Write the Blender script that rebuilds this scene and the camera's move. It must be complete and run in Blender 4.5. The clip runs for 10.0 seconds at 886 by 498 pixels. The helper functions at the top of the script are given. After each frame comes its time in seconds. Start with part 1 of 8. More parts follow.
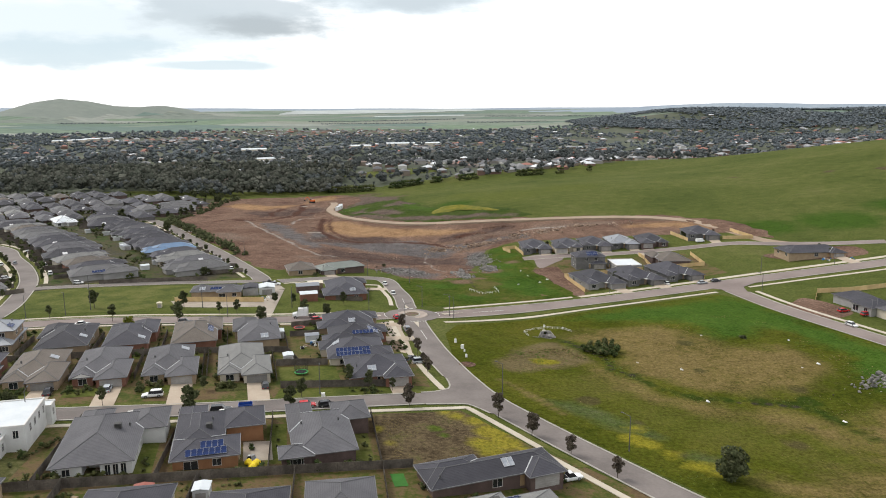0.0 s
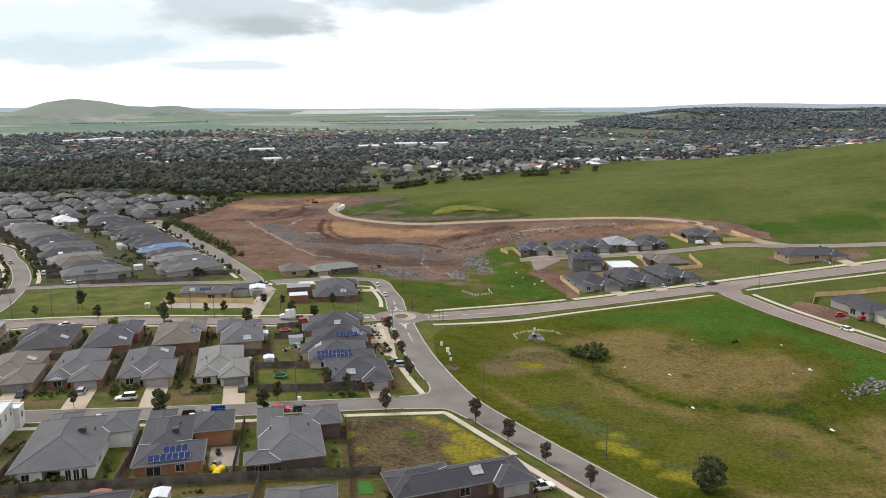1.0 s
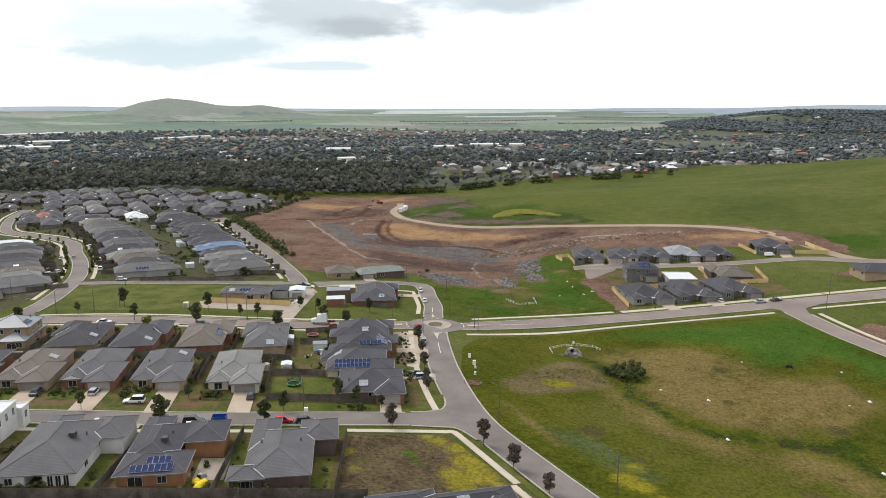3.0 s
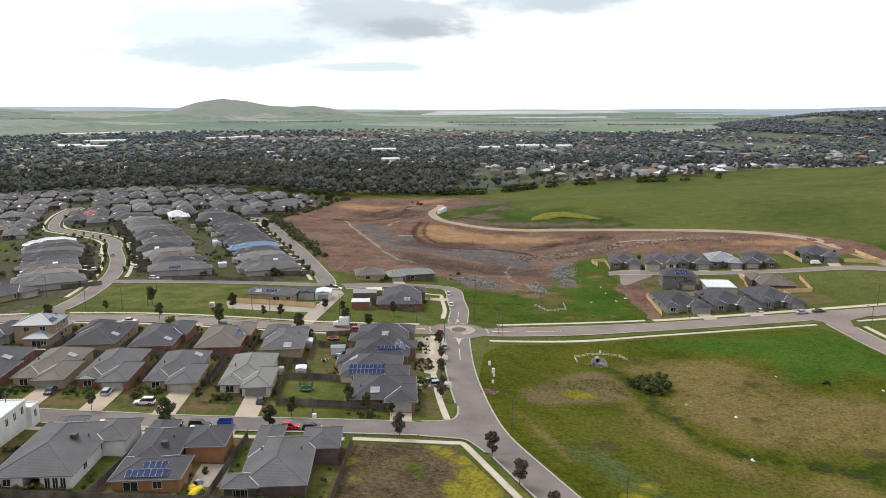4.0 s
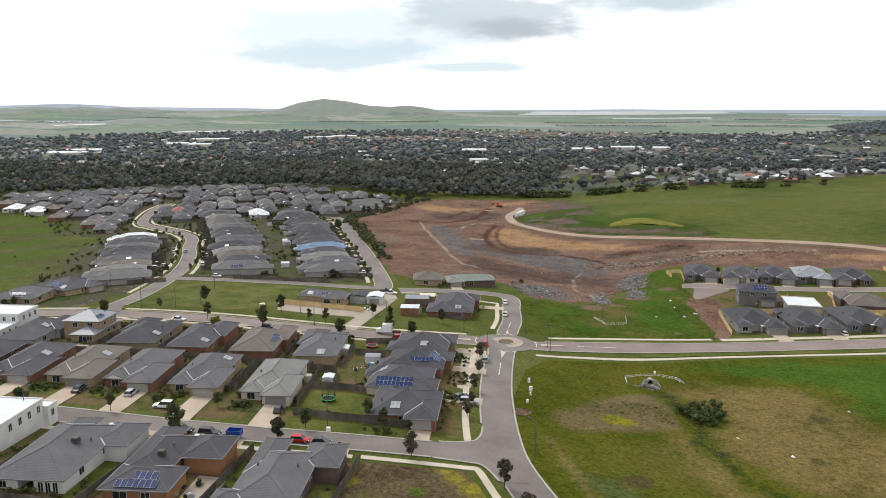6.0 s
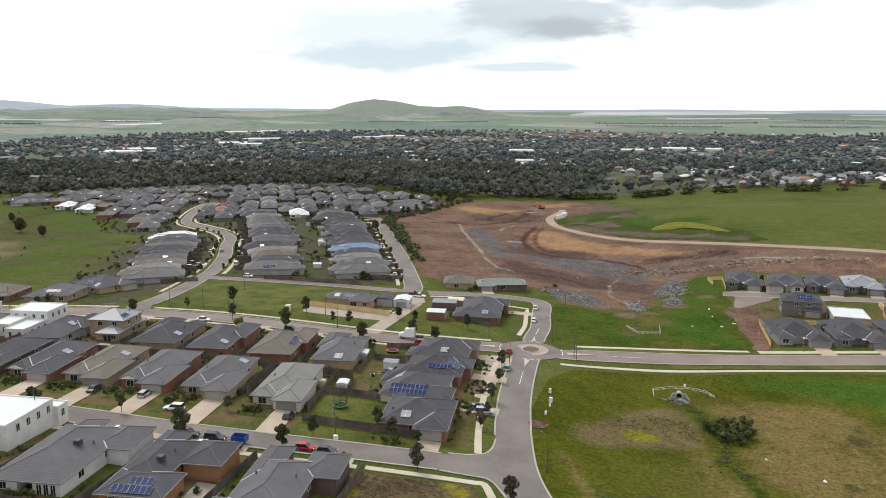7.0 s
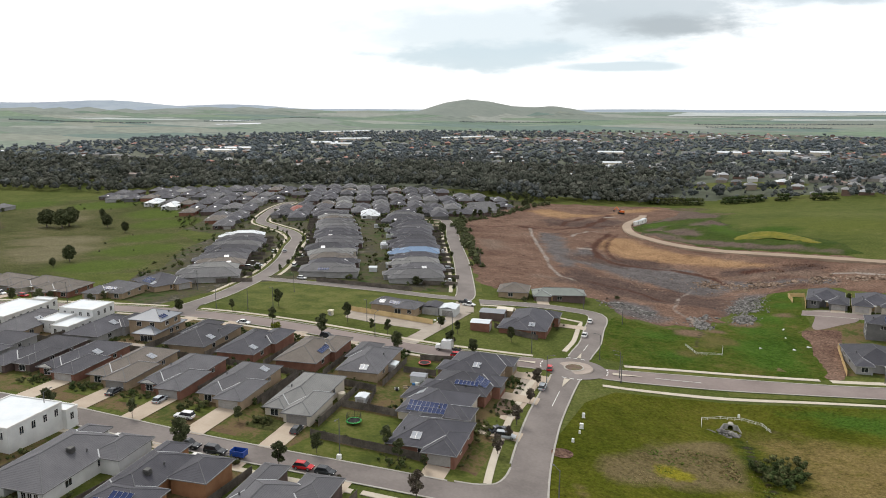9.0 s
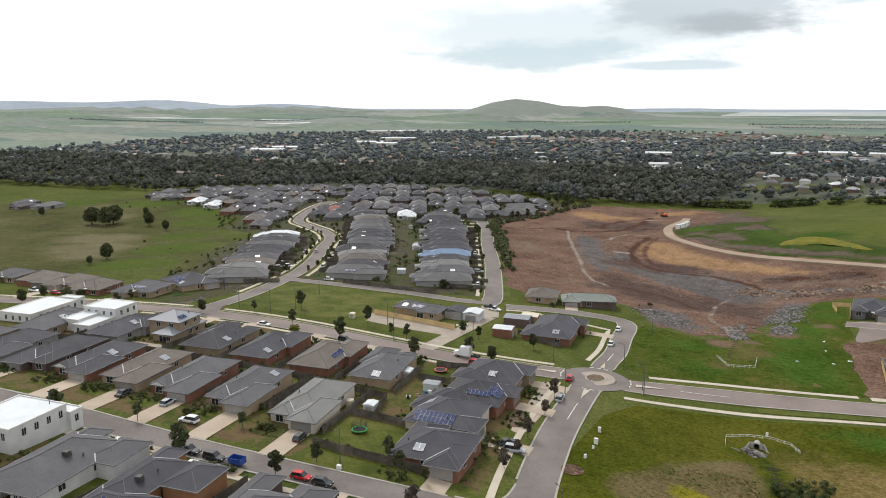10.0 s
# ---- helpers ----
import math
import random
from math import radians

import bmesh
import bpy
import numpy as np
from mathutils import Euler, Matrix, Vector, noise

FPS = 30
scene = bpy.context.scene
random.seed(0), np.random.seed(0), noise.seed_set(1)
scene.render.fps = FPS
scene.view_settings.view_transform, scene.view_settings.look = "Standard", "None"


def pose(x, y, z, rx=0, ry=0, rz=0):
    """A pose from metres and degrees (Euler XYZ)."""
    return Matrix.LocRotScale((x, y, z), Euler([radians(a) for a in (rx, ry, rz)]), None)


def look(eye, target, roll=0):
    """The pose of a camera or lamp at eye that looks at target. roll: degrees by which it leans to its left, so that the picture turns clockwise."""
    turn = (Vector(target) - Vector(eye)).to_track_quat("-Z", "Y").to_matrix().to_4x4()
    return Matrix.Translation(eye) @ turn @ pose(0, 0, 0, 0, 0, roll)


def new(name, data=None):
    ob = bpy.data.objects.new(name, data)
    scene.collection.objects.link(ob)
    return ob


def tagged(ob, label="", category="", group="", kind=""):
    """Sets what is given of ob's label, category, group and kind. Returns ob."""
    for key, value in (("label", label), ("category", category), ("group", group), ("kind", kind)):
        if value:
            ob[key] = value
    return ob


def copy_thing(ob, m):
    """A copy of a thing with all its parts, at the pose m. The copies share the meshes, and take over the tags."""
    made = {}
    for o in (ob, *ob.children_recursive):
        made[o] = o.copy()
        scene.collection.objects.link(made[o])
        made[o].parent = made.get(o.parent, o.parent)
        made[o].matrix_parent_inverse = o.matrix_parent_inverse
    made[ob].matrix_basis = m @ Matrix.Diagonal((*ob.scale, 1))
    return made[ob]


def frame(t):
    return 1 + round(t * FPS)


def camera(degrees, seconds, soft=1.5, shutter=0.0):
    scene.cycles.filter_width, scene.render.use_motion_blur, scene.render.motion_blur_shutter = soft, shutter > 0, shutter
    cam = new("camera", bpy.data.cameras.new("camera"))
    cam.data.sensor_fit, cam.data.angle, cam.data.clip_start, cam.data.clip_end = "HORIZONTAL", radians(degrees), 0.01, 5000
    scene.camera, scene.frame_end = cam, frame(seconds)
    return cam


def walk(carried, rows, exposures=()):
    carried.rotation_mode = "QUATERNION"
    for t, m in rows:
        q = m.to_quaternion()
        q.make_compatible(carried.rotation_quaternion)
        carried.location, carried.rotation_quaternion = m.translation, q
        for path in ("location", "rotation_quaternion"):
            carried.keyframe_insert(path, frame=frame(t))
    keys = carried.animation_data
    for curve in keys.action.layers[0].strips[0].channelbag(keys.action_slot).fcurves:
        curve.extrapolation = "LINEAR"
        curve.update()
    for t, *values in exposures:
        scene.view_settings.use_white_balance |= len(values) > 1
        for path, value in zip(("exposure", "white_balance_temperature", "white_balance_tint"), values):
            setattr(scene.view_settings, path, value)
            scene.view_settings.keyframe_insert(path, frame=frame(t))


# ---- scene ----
cam = camera(61.9, 10.0, soft=1.0)
# seconds, place, tilt from straight down, roll, turn to the left
ROWS = [
    (0, 12.58, -256.07, 74.00, 79.000, -0.265, 0.295),
    (0.5, 16.49, -254.76, 73.87, 79.006, -0.272, 0.803),
    (1, 20.30, -253.00, 73.95, 79.004, -0.225, 1.193),
    (1.5, 23.96, -250.96, 74.15, 78.997, -0.191, 2.146),
    (2, 27.63, -248.63, 74.30, 79.017, -0.124, 3.975),
    (2.5, 31.23, -245.96, 74.41, 79.021, -0.051, 5.754),
    (4, 42.00, -237.34, 74.77, 79.088, 0.069, 11.329),
    (4.5, 45.53, -234.10, 74.88, 79.090, 0.099, 13.302),
    (5, 48.78, -230.73, 75.06, 79.083, 0.122, 15.137),
    (5.5, 52.06, -227.38, 75.19, 79.081, 0.140, 17.011),
    (7, 60.86, -216.37, 75.62, 79.079, 0.192, 22.844),
    (7.5, 63.75, -212.53, 75.87, 79.067, 0.187, 24.783),
    (8, 66.35, -208.29, 76.04, 79.045, 0.182, 26.609),
    (8.5, 68.66, -204.08, 76.18, 79.063, 0.209, 28.297),
    (9, 70.97, -199.82, 76.34, 79.065, 0.212, 30.138),
    (9.5, 73.34, -195.44, 76.57, 79.044, 0.201, 32.165),
    (10, 75.57, -190.99, 76.85, 79.013, 0.186, 33.904),
]
walk(cam, [(t, pose(x, y, z, tilt, 0, turn) @ pose(0, 0, 0, 0, 0, roll)) for t, x, y, z, tilt, roll, turn in ROWS],
     [(0.0, 0.28), (5.0, 0.28), (7.5, 0.24), (10.0, 0.18)])

# ================= sky and sun =================
SUN_EL, SUN_AZ = 48.0, 60.0      # height, and turn from north towards west


def make_world():
    world = bpy.data.worlds.new("sky")
    scene.world = world
    world.use_nodes = True
    nt = world.node_tree
    nt.nodes.clear()
    N, L = nt.nodes.new, nt.links.new
    out, bg = N("ShaderNodeOutputWorld"), N("ShaderNodeBackground")
    sky = N("ShaderNodeTexSky")
    sky.sky_type, sky.sun_disc = "NISHITA", False
    sky.sun_elevation, sky.sun_rotation = radians(SUN_EL), radians(-SUN_AZ)
    tc = N("ShaderNodeTexCoord")

    def noise_of(sx, sz, scale, detail, rough):
        mp = N("ShaderNodeMapping")
        mp.inputs["Scale"].default_value = (sx, sx, sz)
        tex = N("ShaderNodeTexNoise")
        tex.inputs["Scale"].default_value, tex.inputs["Detail"].default_value, tex.inputs["Roughness"].default_value = scale, detail, rough
        L(tc.outputs["Generated"], mp.inputs["Vector"])
        L(mp.outputs["Vector"], tex.inputs["Vector"])
        return tex.outputs["Fac"]

    def math_node(op, a, b=None, clamp=False):
        m = N("ShaderNodeMath")
        m.operation, m.use_clamp = op, clamp
        for i, v in enumerate((a, b)):
            if v is None:
                continue
            if isinstance(v, (int, float)):
                m.inputs[i].default_value = v
            else:
                L(v, m.inputs[i])
        return m.outputs[0]

    def ramp(v, lo, hi):
        m = N("ShaderNodeMapRange")
        m.interpolation_type = "SMOOTHSTEP"
        L(v, m.inputs["Value"])
        m.inputs["From Min"].default_value, m.inputs["From Max"].default_value = lo, hi
        return m.outputs["Result"]

    def mix(fac, a, b):
        m = N("ShaderNodeMix")
        m.data_type = "RGBA"
        L(fac, m.inputs["Factor"])
        for k, v in (("A", a), ("B", b)):
            sock = [q for q in m.inputs if q.name == k and q.type == "RGBA"][0]
            if isinstance(v, tuple):
                sock.default_value = (*v, 1)
            else:
                L(v, sock)
        return [q for q in m.outputs if q.type == "RGBA"][0]

    sep = N("ShaderNodeSeparateXYZ")
    L(tc.outputs["Generated"], sep.inputs[0])
    # a heavy bank of cloud over the far plain with a flat pale base, and thin bright overcast elsewhere

    azim = math_node("MULTIPLY", math_node("ARCTAN2", math_node("MULTIPLY", sep.outputs["X"], -1.0), sep.outputs["Y"]), 57.2958)
    elev = math_node("MULTIPLY", math_node("ARCSINE", sep.outputs["Z"]), 57.2958)
    billow = noise_of(5.0, 13.0, 2.0, 6, 0.55)
    wisps = noise_of(6.0, 26.0, 2.4, 7, 0.6)

    def bank(az, el, wide, high, ragged, edge):
        """One bank of cloud by its bearing and height in degrees."""
        a = math_node("DIVIDE", math_node("SUBTRACT", azim, az), wide)
        e = math_node("DIVIDE", math_node("SUBTRACT", elev, el), high)
        d = math_node("SQRT", math_node("ADD", math_node("MULTIPLY", a, a), math_node("MULTIPLY", e, e)))
        rag = math_node("ADD", math_node("MULTIPLY", math_node("SUBTRACT", billow, .5), ragged * 2), math_node("MULTIPLY", math_node("SUBTRACT", wisps, .5), ragged))
        return ramp(math_node("ADD", d, rag), 1.0, edge)

    veil = math_node("MAXIMUM", bank(25.0, 5.4, 20.0, 3.2, .4, .35), bank(3.0, 7.8, 11.0, 2.0, .5, .4))
    lower = math_node("MAXIMUM", bank(24.5, 3.7, 13.0, 1.25, .95, .3), bank(17.5, 2.9, 6.5, .55, .35, .5))
    upper = math_node("MAXIMUM", bank(14.0, 6.7, 10.5, 2.3, 1.0, .3), bank(2.0, 7.7, 7.5, 1.4, .9, .3))
    deep = bank(12.8, 5.7, 5.0, 1.0, .9, .2)
    cloud = mix(math_node("MULTIPLY", veil, .9), (1.12, 1.13, 1.14), (0.70, 0.78, 0.83))
    cloud = mix(math_node("MULTIPLY", lower, .85), cloud, (0.56, 0.67, 0.74))
    cloud = mix(math_node("MULTIPLY", upper, .85), cloud, (0.52, 0.58, 0.62))
    cloud = mix(math_node("MULTIPLY", deep, .75), cloud, (0.38, 0.42, 0.45))
    cloud = mix(ramp(elev, 10.0, 32.0), cloud, (0.93, 0.94, 0.955))
    dim = N("ShaderNodeVectorMath")
    dim.operation = "SCALE"
    L(sky.outputs["Color"], dim.inputs[0])
    dim.inputs["Scale"].default_value = 0.10
    cover = N("ShaderNodeValue")
    cover.outputs[0].default_value = 0.90
    L(mix(cover.outputs[0], dim.outputs["Vector"], cloud), bg.inputs["Color"])
    bg.inputs["Strength"].default_value = 1.0
    L(bg.outputs[0], out.inputs["Surface"])


make_world()
sun = new("sun", bpy.data.lights.new("sun", "SUN"))
sun.data.energy, sun.data.angle, sun.data.color = 1.9, radians(22), (1.0, 0.945, 0.86)
sun.matrix_world = look((0, 0, 0), (math.cos(radians(SUN_EL)) * math.sin(radians(SUN_AZ)), -math.cos(radians(SUN_EL)) * math.cos(radians(SUN_AZ)), -math.sin(radians(SUN_EL))))


# ================= materials =================
def mat(name, colours, big=0.15, small=2.0, rough=0.85, bump=0.15, metal=0.0, mix_small=0.35, vary=0.0, islands=0.0, world=True,
        courses=0.0, spec=0.3, contrast=0.18, deep=0.1):
    """Two to four colours spread by broad noise, broken by fine noise, with relief; vary: brightness from object to object."""
    m = bpy.data.materials.new(name)
    m.use_nodes = True
    nt = m.node_tree
    N, L = nt.nodes.new, nt.links.new
    b = nt.nodes["Principled BSDF"]
    b.inputs["Roughness"].default_value, b.inputs["Metallic"].default_value = rough, metal
    b.inputs["Specular IOR Level"].default_value = spec
    if world:
        co = N("ShaderNodeNewGeometry").outputs["Position"]
    else:
        co = N("ShaderNodeTexCoord").outputs["Object"]
    n1, n2 = N("ShaderNodeTexNoise"), N("ShaderNodeTexNoise")
    for n, sc, de in ((n1, big, 6), (n2, small, 4)):
        n.inputs["Scale"].default_value, n.inputs["Detail"].default_value, n.inputs["Roughness"].default_value = sc, de, 0.6
        L(co, n.inputs["Vector"])
    add = N("ShaderNodeMath")
    add.operation = "MULTIPLY_ADD"
    L(n2.outputs["Fac"], add.inputs[0])
    add.inputs[1].default_value = mix_small
    sub = N("ShaderNodeMath")
    sub.operation = "SUBTRACT"
    L(n1.outputs["Fac"], sub.inputs[0])
    sub.inputs[1].default_value = mix_small / 2
    L(sub.outputs[0], add.inputs[2])
    cr = N("ShaderNodeValToRGB")
    while len(cr.color_ramp.elements) < len(colours):
        cr.color_ramp.elements.new(0.5)
    for i, c in enumerate(colours):
        e = cr.color_ramp.elements[i]
        e.position = 0.5 + contrast * (2 * i / max(1, len(colours) - 1) - 1)
        e.color = (*c, 1)
    L(add.outputs[0], cr.inputs["Fac"])
    col = cr.outputs["Color"]
    for amount, node, sock in ((vary, "ShaderNodeObjectInfo", "Random"), (islands, "ShaderNodeNewGeometry", "Random Per Island")):
        if amount:
            r = N("ShaderNodeMapRange")
            L(N(node).outputs[sock], r.inputs["Value"])
            r.inputs["To Min"].default_value, r.inputs["To Max"].default_value = 1 - amount, 1 + amount
            v = N("ShaderNodeVectorMath")
            v.operation = "SCALE"
            L(col, v.inputs[0])
            L(r.outputs["Result"], v.inputs["Scale"])
            col = v.outputs["Vector"]
    height = n2.outputs["Fac"]
    if courses:
        sep = N("ShaderNodeSeparateXYZ")
        L(N("ShaderNodeTexCoord").outputs["Object"], sep.inputs[0])
        f = N("ShaderNodeMath")
        f.operation = "MULTIPLY"
        L(sep.outputs["Z"], f.inputs[0])
        f.inputs[1].default_value = 1.0 / courses
        g = N("ShaderNodeMath")
        g.operation = "FRACT"
        L(f.outputs[0], g.inputs[0])
        h = N("ShaderNodeMath")
        h.operation = "MULTIPLY_ADD"
        L(g.outputs[0], h.inputs[0])
        h.inputs[1].default_value = -0.8
        L(height, h.inputs[2])
        height = h.outputs[0]
        k = N("ShaderNodeMapRange")
        L(g.outputs[0], k.inputs["Value"])
        k.inputs["From Min"].default_value, k.inputs["From Max"].default_value = 0.0, 0.3
        k.inputs["To Min"].default_value, k.inputs["To Max"].default_value = 0.68, 1.05
        v = N("ShaderNodeVectorMath")
        v.operation = "SCALE"
        L(col, v.inputs[0])
        L(k.outputs["Result"], v.inputs["Scale"])
        col = v.outputs["Vector"]
    L(col, b.inputs["Base Color"])
    if bump:
        bp = N("ShaderNodeBump")
        bp.inputs["Strength"].default_value, bp.inputs["Distance"].default_value = bump, deep
        L(height, bp.inputs["Height"])
        L(bp.outputs["Normal"], b.inputs["Normal"])
    return m


def blended(name, base, layers, big=.03, small=.7, bump=.5, contrast=.2, fine=2.5, speckle=.42):
    """Ground whose cover changes softly from zone to zone. layers: colours, discs (x, y, radius) of the zone or the name of an outlined zone, softness, raggedness."""
    m = bpy.data.materials.new(name)
    m.use_nodes = True
    nt = m.node_tree
    N, L = nt.nodes.new, nt.links.new
    b = nt.nodes["Principled BSDF"]
    b.inputs["Roughness"].default_value, b.inputs["Specular IOR Level"].default_value = .95, .02
    co = N("ShaderNodeNewGeometry").outputs["Position"]
    flat = N("ShaderNodeVectorMath")
    flat.operation = "MULTIPLY"
    L(co, flat.inputs[0])
    flat.inputs[1].default_value = (1, 1, 0)
    flat = flat.outputs["Vector"]

    def tex(scale, detail=6, rough=.62):
        t = N("ShaderNodeTexNoise")
        t.inputs["Scale"].default_value, t.inputs["Detail"].default_value, t.inputs["Roughness"].default_value = scale, detail, rough
        L(flat, t.inputs["Vector"])
        return t.outputs["Fac"]

    def calc(op, a, c):
        k = N("ShaderNodeMath")
        k.operation = op
        for i, v in enumerate((a, c)):
            if isinstance(v, (int, float)):
                k.inputs[i].default_value = v
            else:
                L(v, k.inputs[i])
        return k.outputs[0]

    n_big, n_small, n_fine = tex(big), tex(small), tex(fine, 3)
    grain = calc("ADD", calc("MULTIPLY", n_big, .5), calc("ADD", calc("MULTIPLY", n_small, .3), calc("MULTIPLY", n_fine, .2)))
    grit = calc("ADD", calc("MULTIPLY", n_small, .55), calc("MULTIPLY", n_fine, .45))

    broad = calc("ADD", calc("MULTIPLY", n_big, .38), calc("MULTIPLY", grit, .62))

    def colours(stops, v):
        cr = N("ShaderNodeValToRGB")
        while len(cr.color_ramp.elements) < len(stops):
            cr.color_ramp.elements.new(.5)
        for i, c in enumerate(stops):
            e = cr.color_ramp.elements[i]
            e.position, e.color = .5 + contrast * .5 * (2 * i / max(1, len(stops) - 1) - 1), (*c, 1)
        L(v, cr.inputs["Fac"])
        return cr.outputs["Color"]

    col = colours(base, grain)
    for stops, discs, soft, ragged in layers:
        d = None
        if isinstance(discs, str):
            at = N("ShaderNodeAttribute")
            at.attribute_name = discs
            d = calc("SUBTRACT", 1000.0, at.outputs["Fac"])
        for x, y, r in (() if isinstance(discs, str) else discs):
            k = N("ShaderNodeVectorMath")
            k.operation = "DISTANCE"
            L(flat, k.inputs[0])
            k.inputs[1].default_value = (x, y, 0)
            e = calc("SUBTRACT", k.outputs["Value"], r)
            d = e if d is None else calc("MINIMUM", d, e)
        d = calc("ADD", d, calc("MULTIPLY", calc("SUBTRACT", calc("ADD", calc("MULTIPLY", tex(.09), .7), calc("MULTIPLY", n_small, .3)), .5), ragged * 4))
        r = N("ShaderNodeMapRange")
        L(d, r.inputs["Value"])
        r.inputs["From Min"].default_value, r.inputs["From Max"].default_value = soft * .5, -soft * .5
        x = N("ShaderNodeMix")
        x.data_type = "RGBA"
        L(r.outputs["Result"], x.inputs["Factor"])
        ca, cb = [q for q in x.inputs if q.type == "RGBA"]
        L(col, ca)
        L(colours(stops, broad), cb)
        col = [q for q in x.outputs if q.type == "RGBA"][0]
    # clumps and single tufts: lighter and darker than their neighbours
    mottle = calc("ADD", calc("MULTIPLY", tex(1.0, 6, .78), .82), calc("MULTIPLY", tex(.13, 4, .6), .18))
    r = N("ShaderNodeMapRange")
    L(mottle, r.inputs["Value"])
    r.inputs["From Min"].default_value, r.inputs["From Max"].default_value = .36, .64
    r.inputs["To Min"].default_value, r.inputs["To Max"].default_value = 1 - speckle, 1 + speckle
    v = N("ShaderNodeVectorMath")
    v.operation = "SCALE"
    L(col, v.inputs[0])
    L(r.outputs["Result"], v.inputs["Scale"])
    col = v.outputs["Vector"]
    L(col, b.inputs["Base Color"])
    bp = N("ShaderNodeBump")
    bp.inputs["Strength"].default_value, bp.inputs["Distance"].default_value = bump, .35
    L(grit, bp.inputs["Height"])
    L(bp.outputs["Normal"], b.inputs["Normal"])
    return m


def fields(name, colours):
    """Far paddocks: a patchwork of unequal cells, each sown or grazed to its own colour."""
    m = bpy.data.materials.new(name)
    m.use_nodes = True
    nt = m.node_tree
    N, L = nt.nodes.new, nt.links.new
    b = nt.nodes["Principled BSDF"]
    b.inputs["Roughness"].default_value, b.inputs["Specular IOR Level"].default_value = .95, .1
    mp = N("ShaderNodeMapping")
    mp.inputs["Rotation"].default_value = (0, 0, .35)
    mp.inputs["Scale"].default_value = (1 / 420, 1 / 230, 0)
    L(N("ShaderNodeNewGeometry").outputs["Position"], mp.inputs["Vector"])
    vo = N("ShaderNodeTexVoronoi")
    vo.distance = "CHEBYCHEV"
    vo.inputs["Scale"].default_value, vo.inputs["Randomness"].default_value = 1.0, .75
    L(mp.outputs["Vector"], vo.inputs["Vector"])
    sep = N("ShaderNodeSeparateXYZ")
    L(vo.outputs["Color"], sep.inputs[0])
    cr = N("ShaderNodeValToRGB")
    cr.color_ramp.interpolation = "CONSTANT"
    while len(cr.color_ramp.elements) < len(colours):
        cr.color_ramp.elements.new(.5)
    for i, c in enumerate(colours):
        e = cr.color_ramp.elements[i]
        e.position, e.color = i / len(colours), (*c, 1)
    L(sep.outputs["X"], cr.inputs["Fac"])
    n = N("ShaderNodeTexNoise")
    n.inputs["Scale"].default_value, n.inputs["Detail"].default_value = 9.0, 5
    L(mp.outputs["Vector"], n.inputs["Vector"])
    r = N("ShaderNodeMapRange")
    L(n.outputs["Fac"], r.inputs["Value"])
    r.inputs["From Min"].default_value, r.inputs["From Max"].default_value = .3, .7
    r.inputs["To Min"].default_value, r.inputs["To Max"].default_value = .78, 1.22
    v = N("ShaderNodeVectorMath")
    v.operation = "SCALE"
    L(cr.outputs["Color"], v.inputs[0])
    L(r.outputs["Result"], v.inputs["Scale"])
    L(v.outputs["Vector"], b.inputs["Base Color"])
    return m


def along(pts, r, step):
    """Discs of radius r set along a line."""
    out = []
    for a, b in zip(pts, pts[1:]):
        n = max(1, round(math.dist(a, b) / step))
        out += [(a[0] + (b[0] - a[0]) * k / n, a[1] + (b[1] - a[1]) * k / n, r) for k in range(n)]
    return out + [(*pts[-1], r)]


def grey(v, tint=(1, 1, 1)):
    return tuple(v * c for c in tint)


M_PASTURE = blended("pasture", [(.048, .064, .016), (.066, .081, .021), (.081, .093, .026), (.10, .104, .036)], [
    ([(.075, .048, .038), (.12, .083, .068), (.055, .070, .018), (.10, .072, .06)], [(-66, 440, 18), (-48, 440, 12), (-30, 280, 9), (-16, 285, 9), (-40, 272, 7), (-66, 480, 14), (-34, 440, 10), (34, 236, 8), (-50, 300, 9), (-66, 400, 12), (-40, 320, 8), (-20, 268, 9), (-56, 350, 7)], 6, 6),
    ([(.12, .10, .05), (.17, .145, .08)], along([(-18, 252), (4, 246)], 2.2, 5), 2, 4),
    ([(.085, .094, .024), (.075, .09, .02), (.10, .105, .03)], [(60, 330, 30), (110, 350, 25), (30, 360, 20)], 25, 14),
    ([(.03, .06, .008), (.045, .08, .012)], [(190, 150, 18), (230, 150, 22), (280, 170, 20), (20, 310, 14), (-20, 330, 12)], 12, 8),
    ([(.06, .05, .028), (.09, .07, .04)], [(330, 280, 5), (345, 285, 4), (300, 300, 4), (360, 260, 6), (240, 330, 3)], 4, 5)], big=.014, small=.16, bump=.35, contrast=.22, fine=.9)
# The next three carry distance haze in their base colours, bluest on the ridges.
M_FAR = fields("hazed_patchwork_farmland", [(.11, .155, .12), (.13, .175, .13), (.16, .195, .155), (.195, .21, .175), (.155, .18, .155), (.115, .16, .14), (.22, .235, .21), (.14, .19, .13)])
M_RIDGE = mat("haze_blue_ridge", [(.19, .235, .29), (.225, .275, .325), (.26, .305, .345)], big=.002, small=.02, bump=.1, mix_small=.5)
M_HILL = mat("hazed_grazing_hill", [(.125, .150, .132), (.15, .175, .152), (.172, .195, .17)], big=.004, small=.03, bump=.1, mix_small=.5)
M_TOWN_FLOOR = mat("woodland_floor", [(.030, .038, .024), (.046, .056, .032), (.062, .072, .042), (.09, .09, .065)], big=.008, small=.08, bump=.2, mix_small=.4, contrast=.2)
M_LAWN = mat("lawn", [(.046, .060, .013), (.076, .090, .019), (.115, .113, .036)], big=.12, small=1.2, bump=.5, mix_small=.6, spec=.05)
